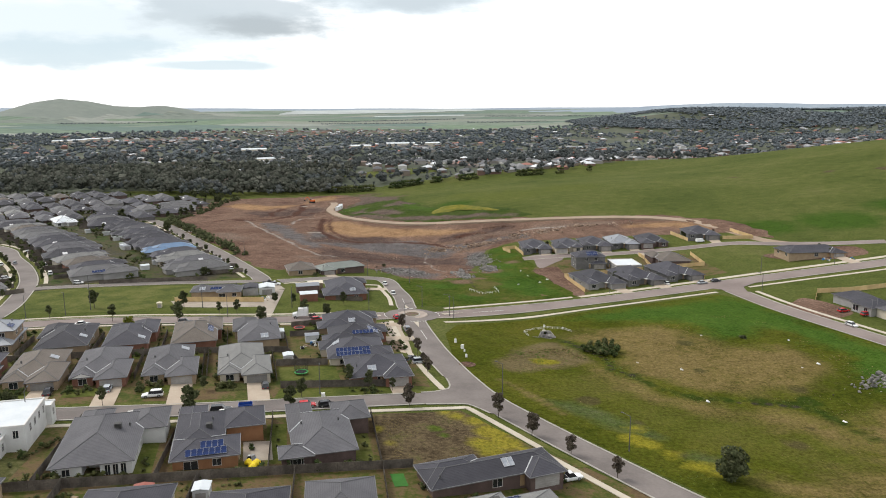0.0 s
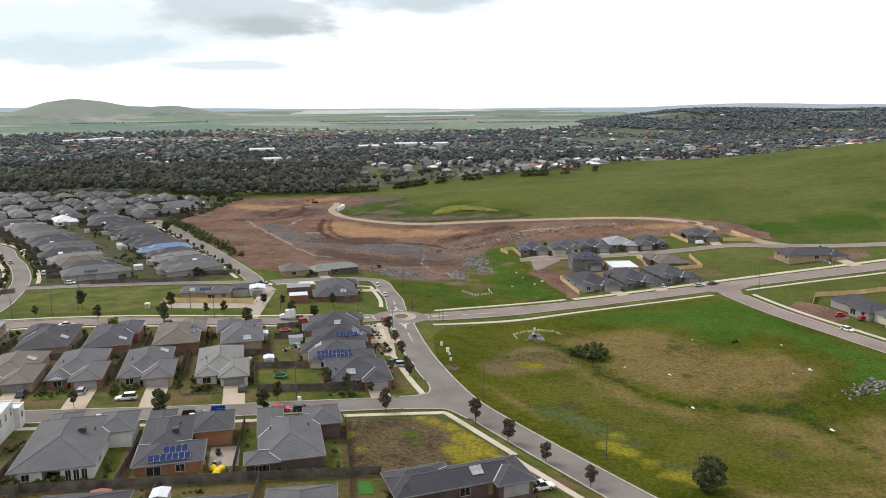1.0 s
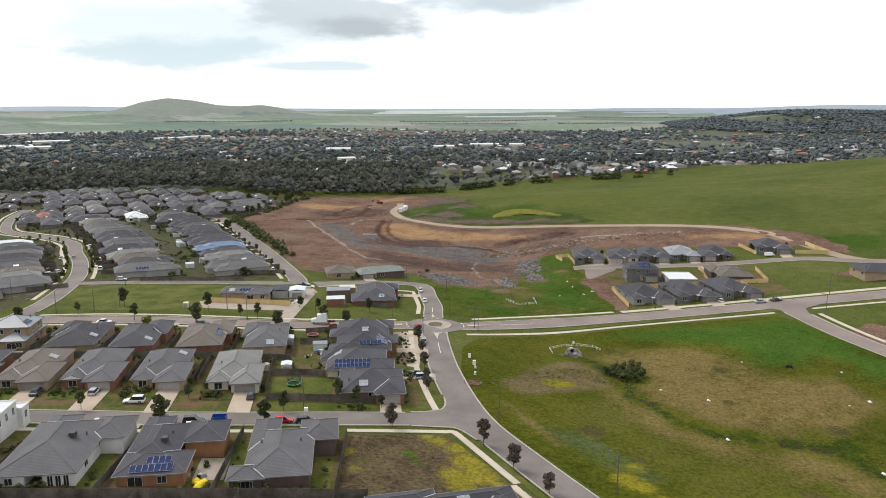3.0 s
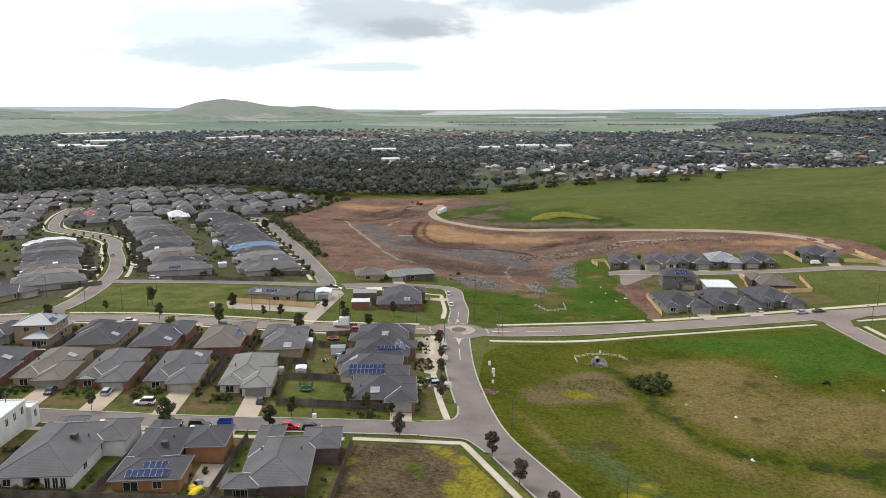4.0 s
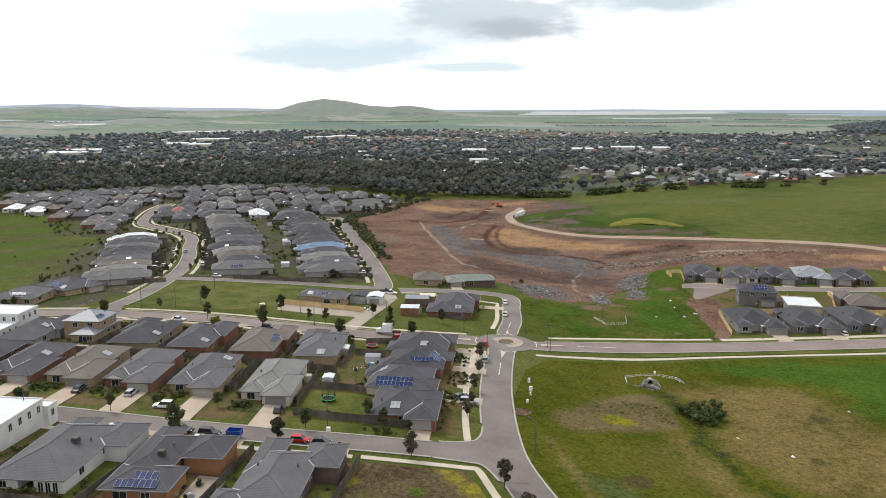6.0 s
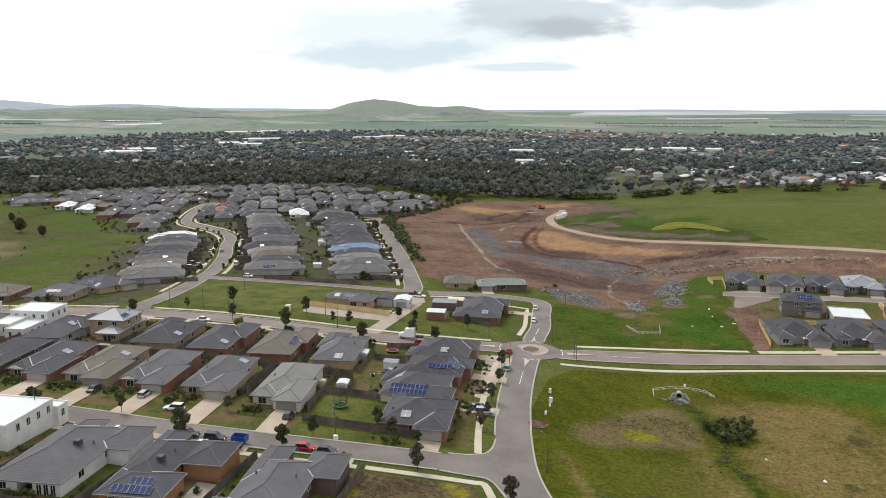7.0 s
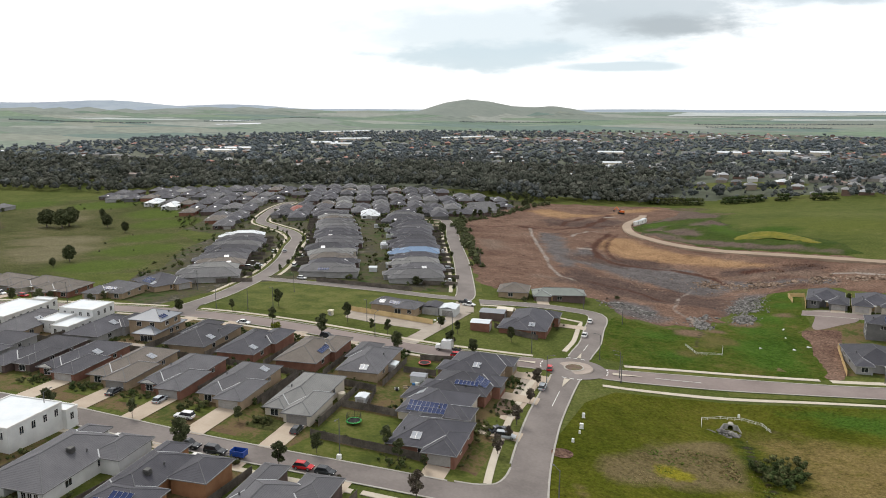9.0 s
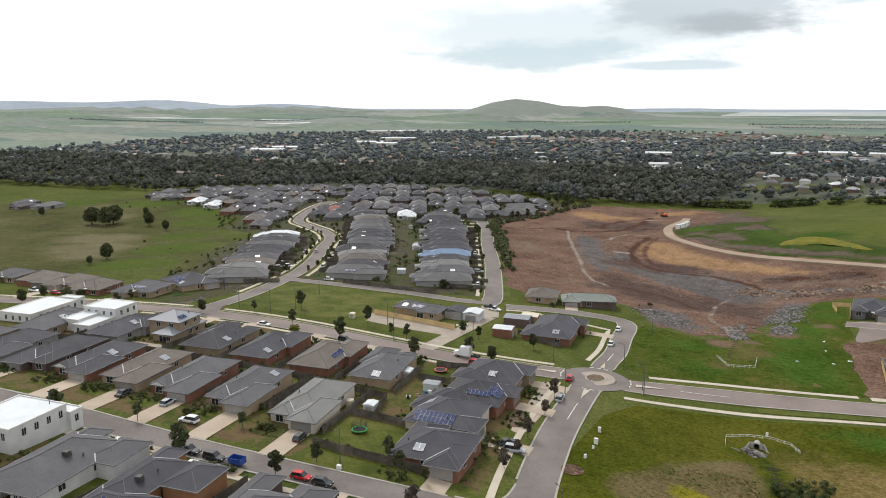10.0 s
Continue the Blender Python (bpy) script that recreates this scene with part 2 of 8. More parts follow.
M_YARD = mat("yard_soil_and_grass", [(.040, .058, .012), (.070, .075, .020), (.125, .088, .046), (.085, .058, .034)], big=.13, small=1.2, bump=.5, contrast=.2, mix_small=.6, spec=.05)
GREEN_RANK = [(.025, .052, .006), (.042, .082, .011), (.062, .098, .016)]
CREEK = [(47, -17), (52, -24), (56, -38), (60, -47), (59.5, -56), (64, -61), (66.5, -67), (69, -72.5), (73.5, -76.5), (80, -78.5), (87, -79.5), (93, -80.5), (99, -82.5), (103, -87), (105, -94), (107.5, -103), (112, -120)]
FIELD_ZONES = {
    "brown_grass": [[(51, -16), (60, -11), (70, -13), (85, -16), (92, -24), (97, -33), (104, -38), (112, -40), (118, -44), (120, -56), (114, -66), (104, -72), (96, -75), (84, -75), (76, -71), (68, -64), (63, -57), (62, -48), (66, -42), (58, -30)],
                    [(53, -50), (57, -56), (61, -63), (66, -74), (74, -80), (84, -84), (96, -88), (104, -98), (104, -106), (96, -103), (88, -94), (76, -90), (68, -84), (61, -74), (55, -63)],
                    [(72, -126), (84, -123), (100, -117), (110, -92), (120, -84), (130, -100), (110, -135), (78, -135)]],
    "hummock": [[(26, -58), (31, -46), (37, -33), (45, -26), (52, -36), (55, -48), (48, -55), (39, -59), (32, -62)]],
    "lush_grass": [[(58, 3), (75, -3), (90, -6), (97, -16), (101, -29), (108, -30), (116, -20), (122, -19), (127, -36), (132, -47), (126, -60), (128, -75), (140, -78), (150, -60), (136, -20), (126, 25), (106, 21), (80, 12)]],
    "tussocks": [[(37, -84), (44, -84), (50, -88), (56, -96), (61, -104), (56, -106), (48, -98), (41, -91)], [(66, -112), (72, -120), (66, -121), (60, -113)]],
}
speck = random.Random(8)
SPECKS = [(speck.uniform(36, 140), speck.uniform(-115, 12), speck.uniform(.5, 3.0)) for _ in range(24)]
M_FIELD = blended("rough_field", [(.030, .039, .004), (.047, .056, .006), (.066, .071, .009), (.090, .084, .015)], [
    ([(.050, .060, .009), (.075, .078, .014), (.088, .082, .020)], [(52, -74, 10), (62, -92, 9), (76, -100, 10), (90, -108, 9)], 14, 3),
    ([(.050, .054, .011), (.082, .070, .020), (.122, .094, .034), (.15, .112, .046), (.072, .072, .017)], "brown_grass", 9, 9),
    ([(.050, .048, .016), (.075, .062, .024)], SPECKS, 1.6, 2),
    (GREEN_RANK, "lush_grass", 8, 7),
    ([(.036, .056, .012), (.058, .074, .022), (.095, .098, .050)], "tussocks", 4, 3),
    ([(.055, .050, .017), (.092, .074, .033), (.128, .100, .052), (.050, .062, .014)], "hummock", 4, 4),
    ([(.13, .125, .014), (.20, .17, .018)], [(40, -51, 1.9), (43, -51.5, 1.2), (55.5, -99, 1.8), (53, -105.5, 1.4), (56, -108.5, 2.2), (59.5, -113, 2.2), (63.5, -118.5, 2.4), (66, -122, 1.5)], 3.0, 5),
    ([(.10, .082, .03), (.13, .10, .04)], along([(27, -69), (34, -81), (40, -92)], 1.0, 3), 2.0, 1.6),
    ([(.017, .030, .004), (.028, .044, .006), (.046, .050, .012)], along(CREEK, 1.6, 4) + [(84, -79, 2.6), (92, -80.5, 3.0), (99, -82, 3.0), (104, -80, 3.0), (76, -77, 2.0)], 2.2, 3.2),
    ([(.026, .026, .018), (.045, .038, .025)], along([(52, -24), (56, -38), (60, -47), (59.5, -56), (64, -61)], .9, 3) + along([(86, -81), (93, -82), (99, -83.5)], .9, 3), .8, 1.0)], big=.035, small=.35, bump=.7, contrast=.24, fine=1.9, speckle=.5)
M_BANK = blended("green_bank_grass", [(.022, .042, .005), (.038, .062, .008), (.062, .074, .013), (.100, .086, .030)], [
    (GREEN_RANK, [(44, 60, 12), (40, 84, 8), (42, 104, 7), (10, 56, 6), (50, 46, 8), (20, 34, 5), (44, 150, 7), (45, 130, 6)], 7, 7),
    ([(.115, .075, .05), (.155, .11, .075)], [(20, 66, 5), (30, 104, 4), (34, 92, 5), (27, 74, 3), (10, 72, 4), (46, 112, 3)], 4, 4),
    ([(.075, .072, .022), (.095, .085, .03)], [(30, 62, 6), (29, 54, 4), (24, 40, 3)], 4, 4),
    ([(.035, .03, .022), (.06, .05, .035)], along([(23, 70), (24, 58), (25, 50)], .8, 3), .8, 1.4)], big=.05, small=.4, bump=.7, contrast=.24, fine=1.9)
M_LOT = blended("dead_weeds_on_lot", [(.036, .027, .016), (.066, .049, .029), (.100, .076, .044), (.075, .075, .026)], [
    ([(.125, .12, .018), (.18, .155, .022), (.22, .18, .03)], [(15, -98, 2.2), (19, -100, 3), (22.5, -106, 4), (20, -113, 3), (25, -112, 4), (22, -117, 3), (28, -114.5, 2), (-2.8, -109, 1.4), (1, -116, 1.0), (12, -96, 1.2)], 2.2, 2),
    ([(.05, .075, .012), (.08, .10, .02)], [(10, -106, 1.2), (29, -113, 1.0), (12, -110, .8)], 1.5, 2)], big=.12, small=.8, bump=.9, contrast=.24, fine=2.5, speckle=.6)
M_YARD2 = mat("older_yard_ground", [(.018, .030, .008), (.034, .056, .010), (.070, .060, .034), (.040, .040, .028), (.13, .115, .09)], big=.09, small=.5, bump=.5, contrast=.22, mix_small=.6, spec=.05)
M_YELLOW = mat("yellow_flowering_weeds", [(.085, .10, .018), (.13, .125, .022), (.18, .155, .028)], big=.2, small=1.2, bump=.5, mix_small=.6, spec=.05)
M_FIELD_L = blended("meadow", [(.042, .049, .017), (.058, .063, .022), (.076, .075, .031), (.102, .094, .050)], [
    ([(.050, .074, .014), (.070, .094, .020)], [(-250, 20, 22), (-285, 70, 25), (-330, 110, 20), (-380, 165, 25), (-430, 205, 30), (-520, 215, 30), (-600, 180, 40)], 14, 8),
    ([(.10, .09, .05), (.14, .125, .075)], [(-330, 45, 25), (-370, 75, 25), (-300, 20, 12), (-470, 150, 14)], 14, 10),
    ([(.05, .04, .025), (.08, .06, .035)], along([(-455, 82), (-470, 96), (-500, 110)], 2.5, 8), 3, 4)], big=.02, small=.25, bump=.4, contrast=.2, fine=1.0)
RUBBLE = [(.062, .054, .053), (.10, .090, .088), (.15, .14, .136)]
CLAY = [(.17, .102, .056), (.24, .148, .082), (.31, .20, .112)]
RED_WET = [(.050, .026, .020), (.082, .042, .030)]
SITE_ZONES = {
    "pale_wash": [[.9, (-134, 275), (-119, 244), (-99, 207), (-82, 177), (-65, 144), (-53, 129), (-46, 125)], [1.1, (-95, 254), (-97, 272), (-94, 286), (-81, 287)], [.5, (2, 163), (0, 137), (6, 102), (14, 90), (19, 80)], [2.2, (-112, 372), (-108, 384)], [1.6, (60, 198), (85, 196)], [2.0, (-76, 216), (-71, 219)]],
    "wet_track": [[2.0, (-77, 276), (-75, 250), (-70, 223), (-59, 200), (-47, 189), (-31, 190), (-15, 193), (6, 185), (14, 172)], [1.2, (-72, 276), (-69, 252), (-65, 232), (-59, 216), (-52, 204), (-44, 197)], [3.0, (-142, 276), (-129, 273), (-113, 283), (-104, 307), (-107, 347), (-114, 390)], [2.0, (-160, 262), (-142, 276)], [2.2, (-104, 307), (-84, 320)], [3.0, (20, 196), (34, 202)], [2.0, (-120, 300), (-128, 330), (-122, 360)], [1.5, (-40, 130), (-20, 128), (0, 118)]],
    "damp_earth": [[(-60, 158), (-20, 148), (20, 150), (24, 118), (-10, 108), (-52, 122)], [(-150, 330), (-130, 300), (-90, 300), (-84, 340), (-100, 366), (-130, 340)], [10.0, (-64, 190), (-30, 200)], [6.0, (14, 196), (50, 206)]],
    "pale_earth": [[7.0, (-118, 330), (-108, 352)], [5.0, (-88, 345), (-98, 360)], [5.0, (20, 190), (50, 197)], [5.0, (70, 200), (112, 197)], [6.0, (-128, 200), (-112, 176)], [4.0, (-62, 122), (-30, 126)]],
    "rubble": [[(-118, 255), (-108, 258), (-98, 246), (-84, 214), (-66, 186), (-58, 160), (-64, 156), (-74, 172), (-92, 200), (-106, 228)],
               [(-76, 182), (-74, 222), (-62, 208), (-46, 190), (-30, 198), (-10, 196), (8, 184), (18, 170), (10, 150), (-10, 150), (-30, 160), (-52, 168)],
               [(-20, 100), (-6, 100), (8, 84), (6, 74), (-10, 74)], [(24, 160), (36, 156), (38, 120), (32, 92), (24, 112)], [(0, 176), (60, 186), (60, 178), (20, 168)]],
    "clay": [[(-74, 244), (-70, 262), (-60, 262), (-42, 246), (-22, 232), (8, 220), (30, 212), (26, 204), (0, 206), (-20, 208), (-38, 206), (-56, 214), (-68, 228)],
             [(-178, 372), (-168, 396), (-140, 385), (-112, 400), (-118, 440), (-104, 470), (-92, 470), (-96, 440), (-110, 420), (-125, 370), (-138, 345), (-150, 350)], [(120, 190), (150, 184), (165, 165), (160, 160), (140, 172), (118, 178)]],
}
M_DIRT = blended("bare_earth", [(.066, .038, .030), (.110, .068, .051), (.160, .104, .077), (.122, .087, .070)], [
    (RUBBLE, "rubble", 6, 6),
    (CLAY, "clay", 8, 5),
    ([(.115, .080, .062), (.17, .125, .098)], "pale_earth", 8, 5),
    ([(.052, .034, .029), (.082, .056, .047), (.105, .076, .063)], "damp_earth", 9, 8),
    (RED_WET, "wet_track", 2.4, 1.6),
    ([(.19, .165, .145), (.27, .24, .215)], "pale_wash", 1.2, .9)], big=.035, small=.3, bump=1.0, contrast=.32, fine=1.4, speckle=.7)
M_PALE_EARTH = mat("pale_haul_track", [(.24, .18, .13), (.31, .24, .175)], big=.06, small=.9, bump=.4)
M_ASPHALT = mat("asphalt", [(.130, .113, .105), (.165, .144, .134), (.198, .174, .161)], big=.08, small=1.6, bump=.1, rough=.9)
M_ASPHALT2 = mat("worn_asphalt", [(.165, .132, .122), (.20, .163, .15), (.23, .19, .175)], big=.06, small=1.2, bump=.1, rough=.9)
M_KERB = mat("kerb_concrete", [(.30, .28, .245), (.38, .36, .32)], big=.3, small=4, bump=.1)
M_PATH = mat("footpath_concrete", [(.40, .35, .28), (.50, .45, .37)], big=.2, small=3, bump=.1)
M_DRIVE = mat("driveway_concrete", [(.34, .275, .21), (.43, .36, .285)], big=.15, small=3, bump=.1)
M_GRAVEL = mat("crushed_rock", [(.26, .22, .18), (.34, .30, .25)], big=.2, small=3, bump=.5)
M_MULCH = mat("garden_mulch", [(.07, .05, .035), (.13, .085, .06), (.10, .10, .04)], big=.4, small=3, bump=.7)
ROOFS = {
    "dark": mat("charcoal_roof_tiles", [(.038, .038, .048), (.056, .055, .066)], big=.25, small=3, rough=.75, bump=.5, courses=.125, world=False, vary=.25),
    "grey": mat("grey_roof_tiles", [(.074, .073, .081), (.100, .098, .107)], big=.25, small=3, rough=.78, bump=.5, courses=.125, world=False, vary=.12),
    "light": mat("pale_grey_roof_tiles", [(.15, .15, .147), (.19, .19, .184)], big=.25, small=3, rough=.75, bump=.45, courses=.125, world=False, vary=.06),
    "mid": mat("slate_grey_roof_tiles", [(.092, .091, .095), (.120, .119, .122)], big=.25, small=3, rough=.75, bump=.5, courses=.125, world=False, vary=.1),
    "brown": mat("brown_roof_tiles", [(.098, .082, .069), (.13, .11, .094)], big=.25, small=3, rough=.7, bump=.5, courses=.125, world=False, vary=.10),
    "blue": mat("blue_steel_roof", [(.10, .17, .28), (.13, .21, .33)], big=.25, small=2, rough=.5, bump=.2, world=False),
    "steel": mat("pale_steel_roof", [(.19, .205, .23), (.24, .255, .28)], big=.2, small=2, rough=.45, bump=.15, world=False),
    "white": mat("white_steel_roof", [(.50, .54, .57), (.60, .63, .65)], big=.2, small=2, rough=.5, bump=.1, world=False),
    "red": mat("red_roof_tiles", [(.22, .07, .055), (.30, .10, .075)], big=.25, small=2, rough=.7, bump=.4, world=False),
    "green": mat("grey_green_roof", [(.15, .17, .155), (.19, .21, .19)], big=.25, small=2, rough=.6, bump=.3, world=False),
}
WALLS = {
    "brick": mat("red_brick", [(.16, .072, .05), (.23, .11, .075)], big=.5, small=8, rough=.9, bump=.3, world=False, vary=.1),
    "tan": mat("tan_brick", [(.26, .19, .125), (.33, .25, .17)], big=.5, small=8, rough=.9, bump=.3, world=False, vary=.1),
    "orange": mat("orange_brick", [(.24, .115, .055), (.31, .16, .08)], big=.5, small=8, rough=.9, bump=.3, world=False, vary=.1),
    "cream": mat("cream_render", [(.45, .40, .33), (.54, .49, .41)], big=.4, small=6, rough=.85, bump=.1, world=False, vary=.08),
    "grey": mat("grey_render", [(.23, .225, .22), (.30, .295, .29)], big=.4, small=6, rough=.85, bump=.1, world=False, vary=.1),
    "white": mat("white_render", [(.50, .50, .49), (.60, .60, .585)], big=.4, small=6, rough=.8, bump=.05, world=False),
    "slate": mat("slate_grey_brick", [(.10, .098, .098), (.145, .142, .14)], big=.5, small=8, rough=.9, bump=.3, world=False, vary=.1),
    "darkbrick": mat("dark_brick", [(.085, .06, .055), (.13, .09, .08)], big=.5, small=8, rough=.9, bump=.3, world=False, vary=.1),
}
M_TRIM = mat("pale_trim", [(.52, .51, .49), (.60, .59, .57)], big=.5, small=4, rough=.5, bump=0, world=False)
M_CAP = mat("ridge_cap_mortar", [(.10, .10, .105), (.14, .14, .145)], big=.8, small=5, rough=.8, bump=.2, world=False)
M_VALLEY = mat("zinc_valley", [(.32, .33, .34), (.42, .43, .44)], big=.5, small=4, rough=.5, bump=0, world=False)
M_GUTTER = mat("gutter_paint", [(.12, .12, .125), (.18, .18, .185)], big=.5, small=4, rough=.5, bump=0, world=False, vary=.3)
M_GLASS = mat("window_glass", [(.012, .014, .017), (.03, .034, .04)], big=.3, small=1, rough=.08, bump=0, world=False, spec=.6)
M_PV = mat("solar_cells", [(.009, .018, .062), (.018, .036, .115)], big=.6, small=3, rough=.2, bump=0, world=False, spec=.15)
M_COLLECTOR = mat("collector_glass", [(.20, .22, .25), (.32, .34, .37)], big=.6, small=3, rough=.3, bump=0, world=False, spec=.3)
M_ALLOY = mat("aluminium", [(.50, .50, .51), (.60, .60, .61)], big=1, small=6, rough=.4, bump=0, metal=.6, world=False)
M_PVFRAME = mat("dull_panel_frame", [(.30, .31, .33), (.38, .39, .41)], big=1, small=6, rough=.45, bump=0, metal=.3, world=False)
M_GDOOR = mat("garage_door_paint", [(.22, .21, .20), (.30, .29, .28)], big=.5, small=3, rough=.6, bump=0, world=False, vary=.4)
M_FENCE = mat("weathered_paling", [(.062, .053, .045), (.105, .09, .076), (.16, .138, .115)], big=.4, small=3, bump=.3, vary=.15)
M_FENCE_NEW = mat("fresh_pine_paling", [(.50, .36, .18), (.62, .47, .25)], big=.4, small=3, bump=.3, vary=.1)
M_BARK = mat("bark", [(.06, .048, .038), (.12, .10, .08)], big=1, small=8, bump=.6, world=False)
M_LEAF = mat("dull_green_leaves", [(.046, .056, .026), (.07, .08, .038), (.10, .105, .056)], big=.6, small=4, bump=0, islands=.3, vary=.2, spec=.05)
M_LEAF_RED = mat("bronze_leaves", [(.068, .056, .044), (.11, .09, .072), (.085, .08, .05)], big=.6, small=4, bump=.2, islands=.45, vary=.2, spec=.05)
M_LEAF_BRIGHT = mat("yellow_green_leaves", [(.10, .12, .02), (.17, .18, .03)], big=.6, small=4, bump=.2, islands=.4, spec=.05)
# Woods: leaf colours are greyed, then blued by distance; the haze is painted in.
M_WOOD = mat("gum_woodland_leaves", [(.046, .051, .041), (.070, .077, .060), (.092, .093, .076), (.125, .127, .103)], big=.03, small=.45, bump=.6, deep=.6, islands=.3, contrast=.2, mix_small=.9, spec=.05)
M_WOOD_MID = mat("hazed_gum_leaves", [(.054, .063, .062), (.076, .087, .084), (.094, .10, .098), (.125, .132, .126)], big=.03, small=.40, bump=.6, deep=.6, islands=.3, contrast=.2, mix_small=.9, spec=.05)
M_GARDEN = mat("garden_leaves", [(.026, .040, .014), (.046, .064, .022), (.075, .075, .034), (.10, .115, .04)], big=.06, small=.9, bump=1.0, deep=.5, islands=.4, contrast=.2, mix_small=.9, spec=.05)
# furthest trees: bluer still, haze put into the leaf colour
M_WOOD_FAR = mat("haze_blue_gum_leaves", [(.080, .096, .106), (.104, .120, .130), (.13, .144, .150)], big=.012, small=.15, bump=.4, deep=1.0, islands=.28, contrast=.17, mix_small=.9, spec=.05)
M_TYRE = mat("tyre_rubber", [(.015, .015, .015), (.025, .025, .025)], big=2, small=9, rough=.85, bump=.1, world=False)
M_POLE = mat("galvanised_pole", [(.07, .07, .072), (.11, .11, .112)], big=1, small=6, rough=.6, bump=0, world=False)
M_PLASTIC_W = mat("white_plastic", [(.66, .66, .63), (.76, .76, .73)], big=1, small=6, rough=.5, bump=0, world=False)
M_BLACK = mat("black_netting", [(.012, .012, .012), (.03, .03, .03)], big=1, small=6, rough=.8, bump=0, world=False)
M_TIMBER = mat("sawn_timber", [(.26, .17, .09), (.36, .25, .14)], big=.6, small=6, bump=.2, world=False)


# ================= mesh tools =================
class Geo:
    """A bag of vertices and faces to become one mesh."""

    def __init__(self):
        self.v, self.f = [], []

    def face(self, pts):
        n = len(self.v)
        self.v.extend([tuple(p) for p in pts])
        self.f.append(tuple(range(n, n + len(pts))))

    def solid(self, lower, upper):
        """A closed prism between two rings of the same length."""
        n, k = len(self.v), len(lower)
        self.v.extend([tuple(p) for p in lower] + [tuple(p) for p in upper])
        self.f.append(tuple(range(n + k - 1, n - 1, -1)))
        self.f.append(tuple(range(n + k, n + 2 * k)))
        for i in range(k):
            j = (i + 1) % k
            self.f.append((n + i, n + j, n + k + j, n + k + i))
        return self

    def box(self, x0, x1, y0, y1, z0, z1, m=None, taper=0.0):
        lo = [(x0, y0, z0), (x1, y0, z0), (x1, y1, z0), (x0, y1, z0)]
        hi = [(x0 + taper, y0 + taper, z1), (x1 - taper, y0 + taper, z1), (x1 - taper, y1 - taper, z1), (x0 + taper, y1 - taper, z1)]
        if m is not None:
            lo, hi = [tuple(m @ Vector(p)) for p in lo], [tuple(m @ Vector(p)) for p in hi]
        return self.solid(lo, hi)

    def tube(self, a, b, r0, r1, n=8):
        a, b = Vector(a), Vector(b)
        q = (b - a).to_track_quat("Z", "Y")
        ring = [Vector((math.cos(i * math.tau / n), math.sin(i * math.tau / n), 0)) for i in range(n)]
        return self.solid([a + q @ (p * r0) for p in ring], [b + q @ (p * r1) for p in ring])

    def mesh(self, name, material, smooth=False):
        me = bpy.data.meshes.new(name)
        me.from_pydata(self.v, [], self.f)
        if material:
            me.materials.append(material)
        if smooth:
            me.polygons.foreach_set("use_smooth", [True] * len(me.polygons))
        me.update()
        return me


def part(name, geo, material, parent=None, label="", at=None, smooth=False):
    me = geo if isinstance(geo, bpy.types.Mesh) else geo.mesh(name, material, smooth)
    ob = new(name, me)
    if parent is not None:
        ob.parent = parent
    if at is not None:
        ob.matrix_basis = at
    return tagged(ob, label) if label else ob


def thing(name, m, label, category, group="", kind=""):
    ob = new(name)
    ob.empty_display_size = 0.3
    ob.matrix_basis = m
    return tagged(ob, label, category, group, kind)


# ================= the lie of the land =================
# heights of broad swells on a regular net, 127.5 m by 121.5 m, from the south-west corner, column by column
SWELL = np.array([
    1.76, 5.24, 1.97, -4.69, 3.34, 0.31, -2.91, -0.84, 3.45, 4.99, -3.37, -5.09, -0.58, -2.45, 1.7, 1.45, 2.73,
    -2.55, -3.99, 7.92, -0.41, -1.25, 3.09, 0.45, 6.42, 3.61, 3.33, -3.53, -6.33, -5.53, -14.88, -4.26, -0.03,
    -7.07, -2.81, -9.9, 0.39, 7.88, -2.18, 5.44, -3.45, -5.43, 0.56, -2.91, 0.72, -0.08, -9.1, -3.87, -2.7, -2.75,
    -1.27, -0.5, -1.68, -0.18, -0.3, -0.39, -1.46, -2.3, -1.75, 1.25, 5.41, 10.08, 7.14, 2.01, -0.2, -0.33, -0.04,
    1.87, 5.74, 5.97, 0.72, -1.21])
SWELL_AT = np.array([(-460 + 127.5 * i, -230 + 121.5 * j) for i in range(9) for j in range(8)])
# dips and rises of their own: x, y, breadth, height
LOCAL = [(47, -14, 14, -2.6), (12, 150, 28, -4.5), (60, 135, 22, 2.5), (-25, 205, 35, -3), (105, -35, 30, 1.5), (80, -70, 40, -0.8)]
# far hills: x, y, breadth across x, breadth across y, height
FAR_HILLS = [(-1690, 3330, 115, 200, 50), (-1880, 3290, 110, 200, 60), (-1780, 3300, 160, 200, 8), (-1440, 3600, 110, 150, 46), (-1900, 2060, 130, 160, 26),
             (-3550, 2480, 330, 230, 54), (-3200, 3050, 420, 160, 36), (-3950, 1800, 280, 380, 50), (200, 3700, 300, 250, 12), (760, 2380, 200, 250, 31), (1000, 2400, 200, 250, 23),
             (1350, 2350, 300, 300, 35), (1900, 2250, 330, 350, 33), (2500, 2000, 400, 400, 44), (1500, 3800, 500, 300, 42), (2500, 3300, 500, 300, 40), (900, 1150, 240, 240, 16)]
G_PLANE = (10.21, 3.57, -0.76)


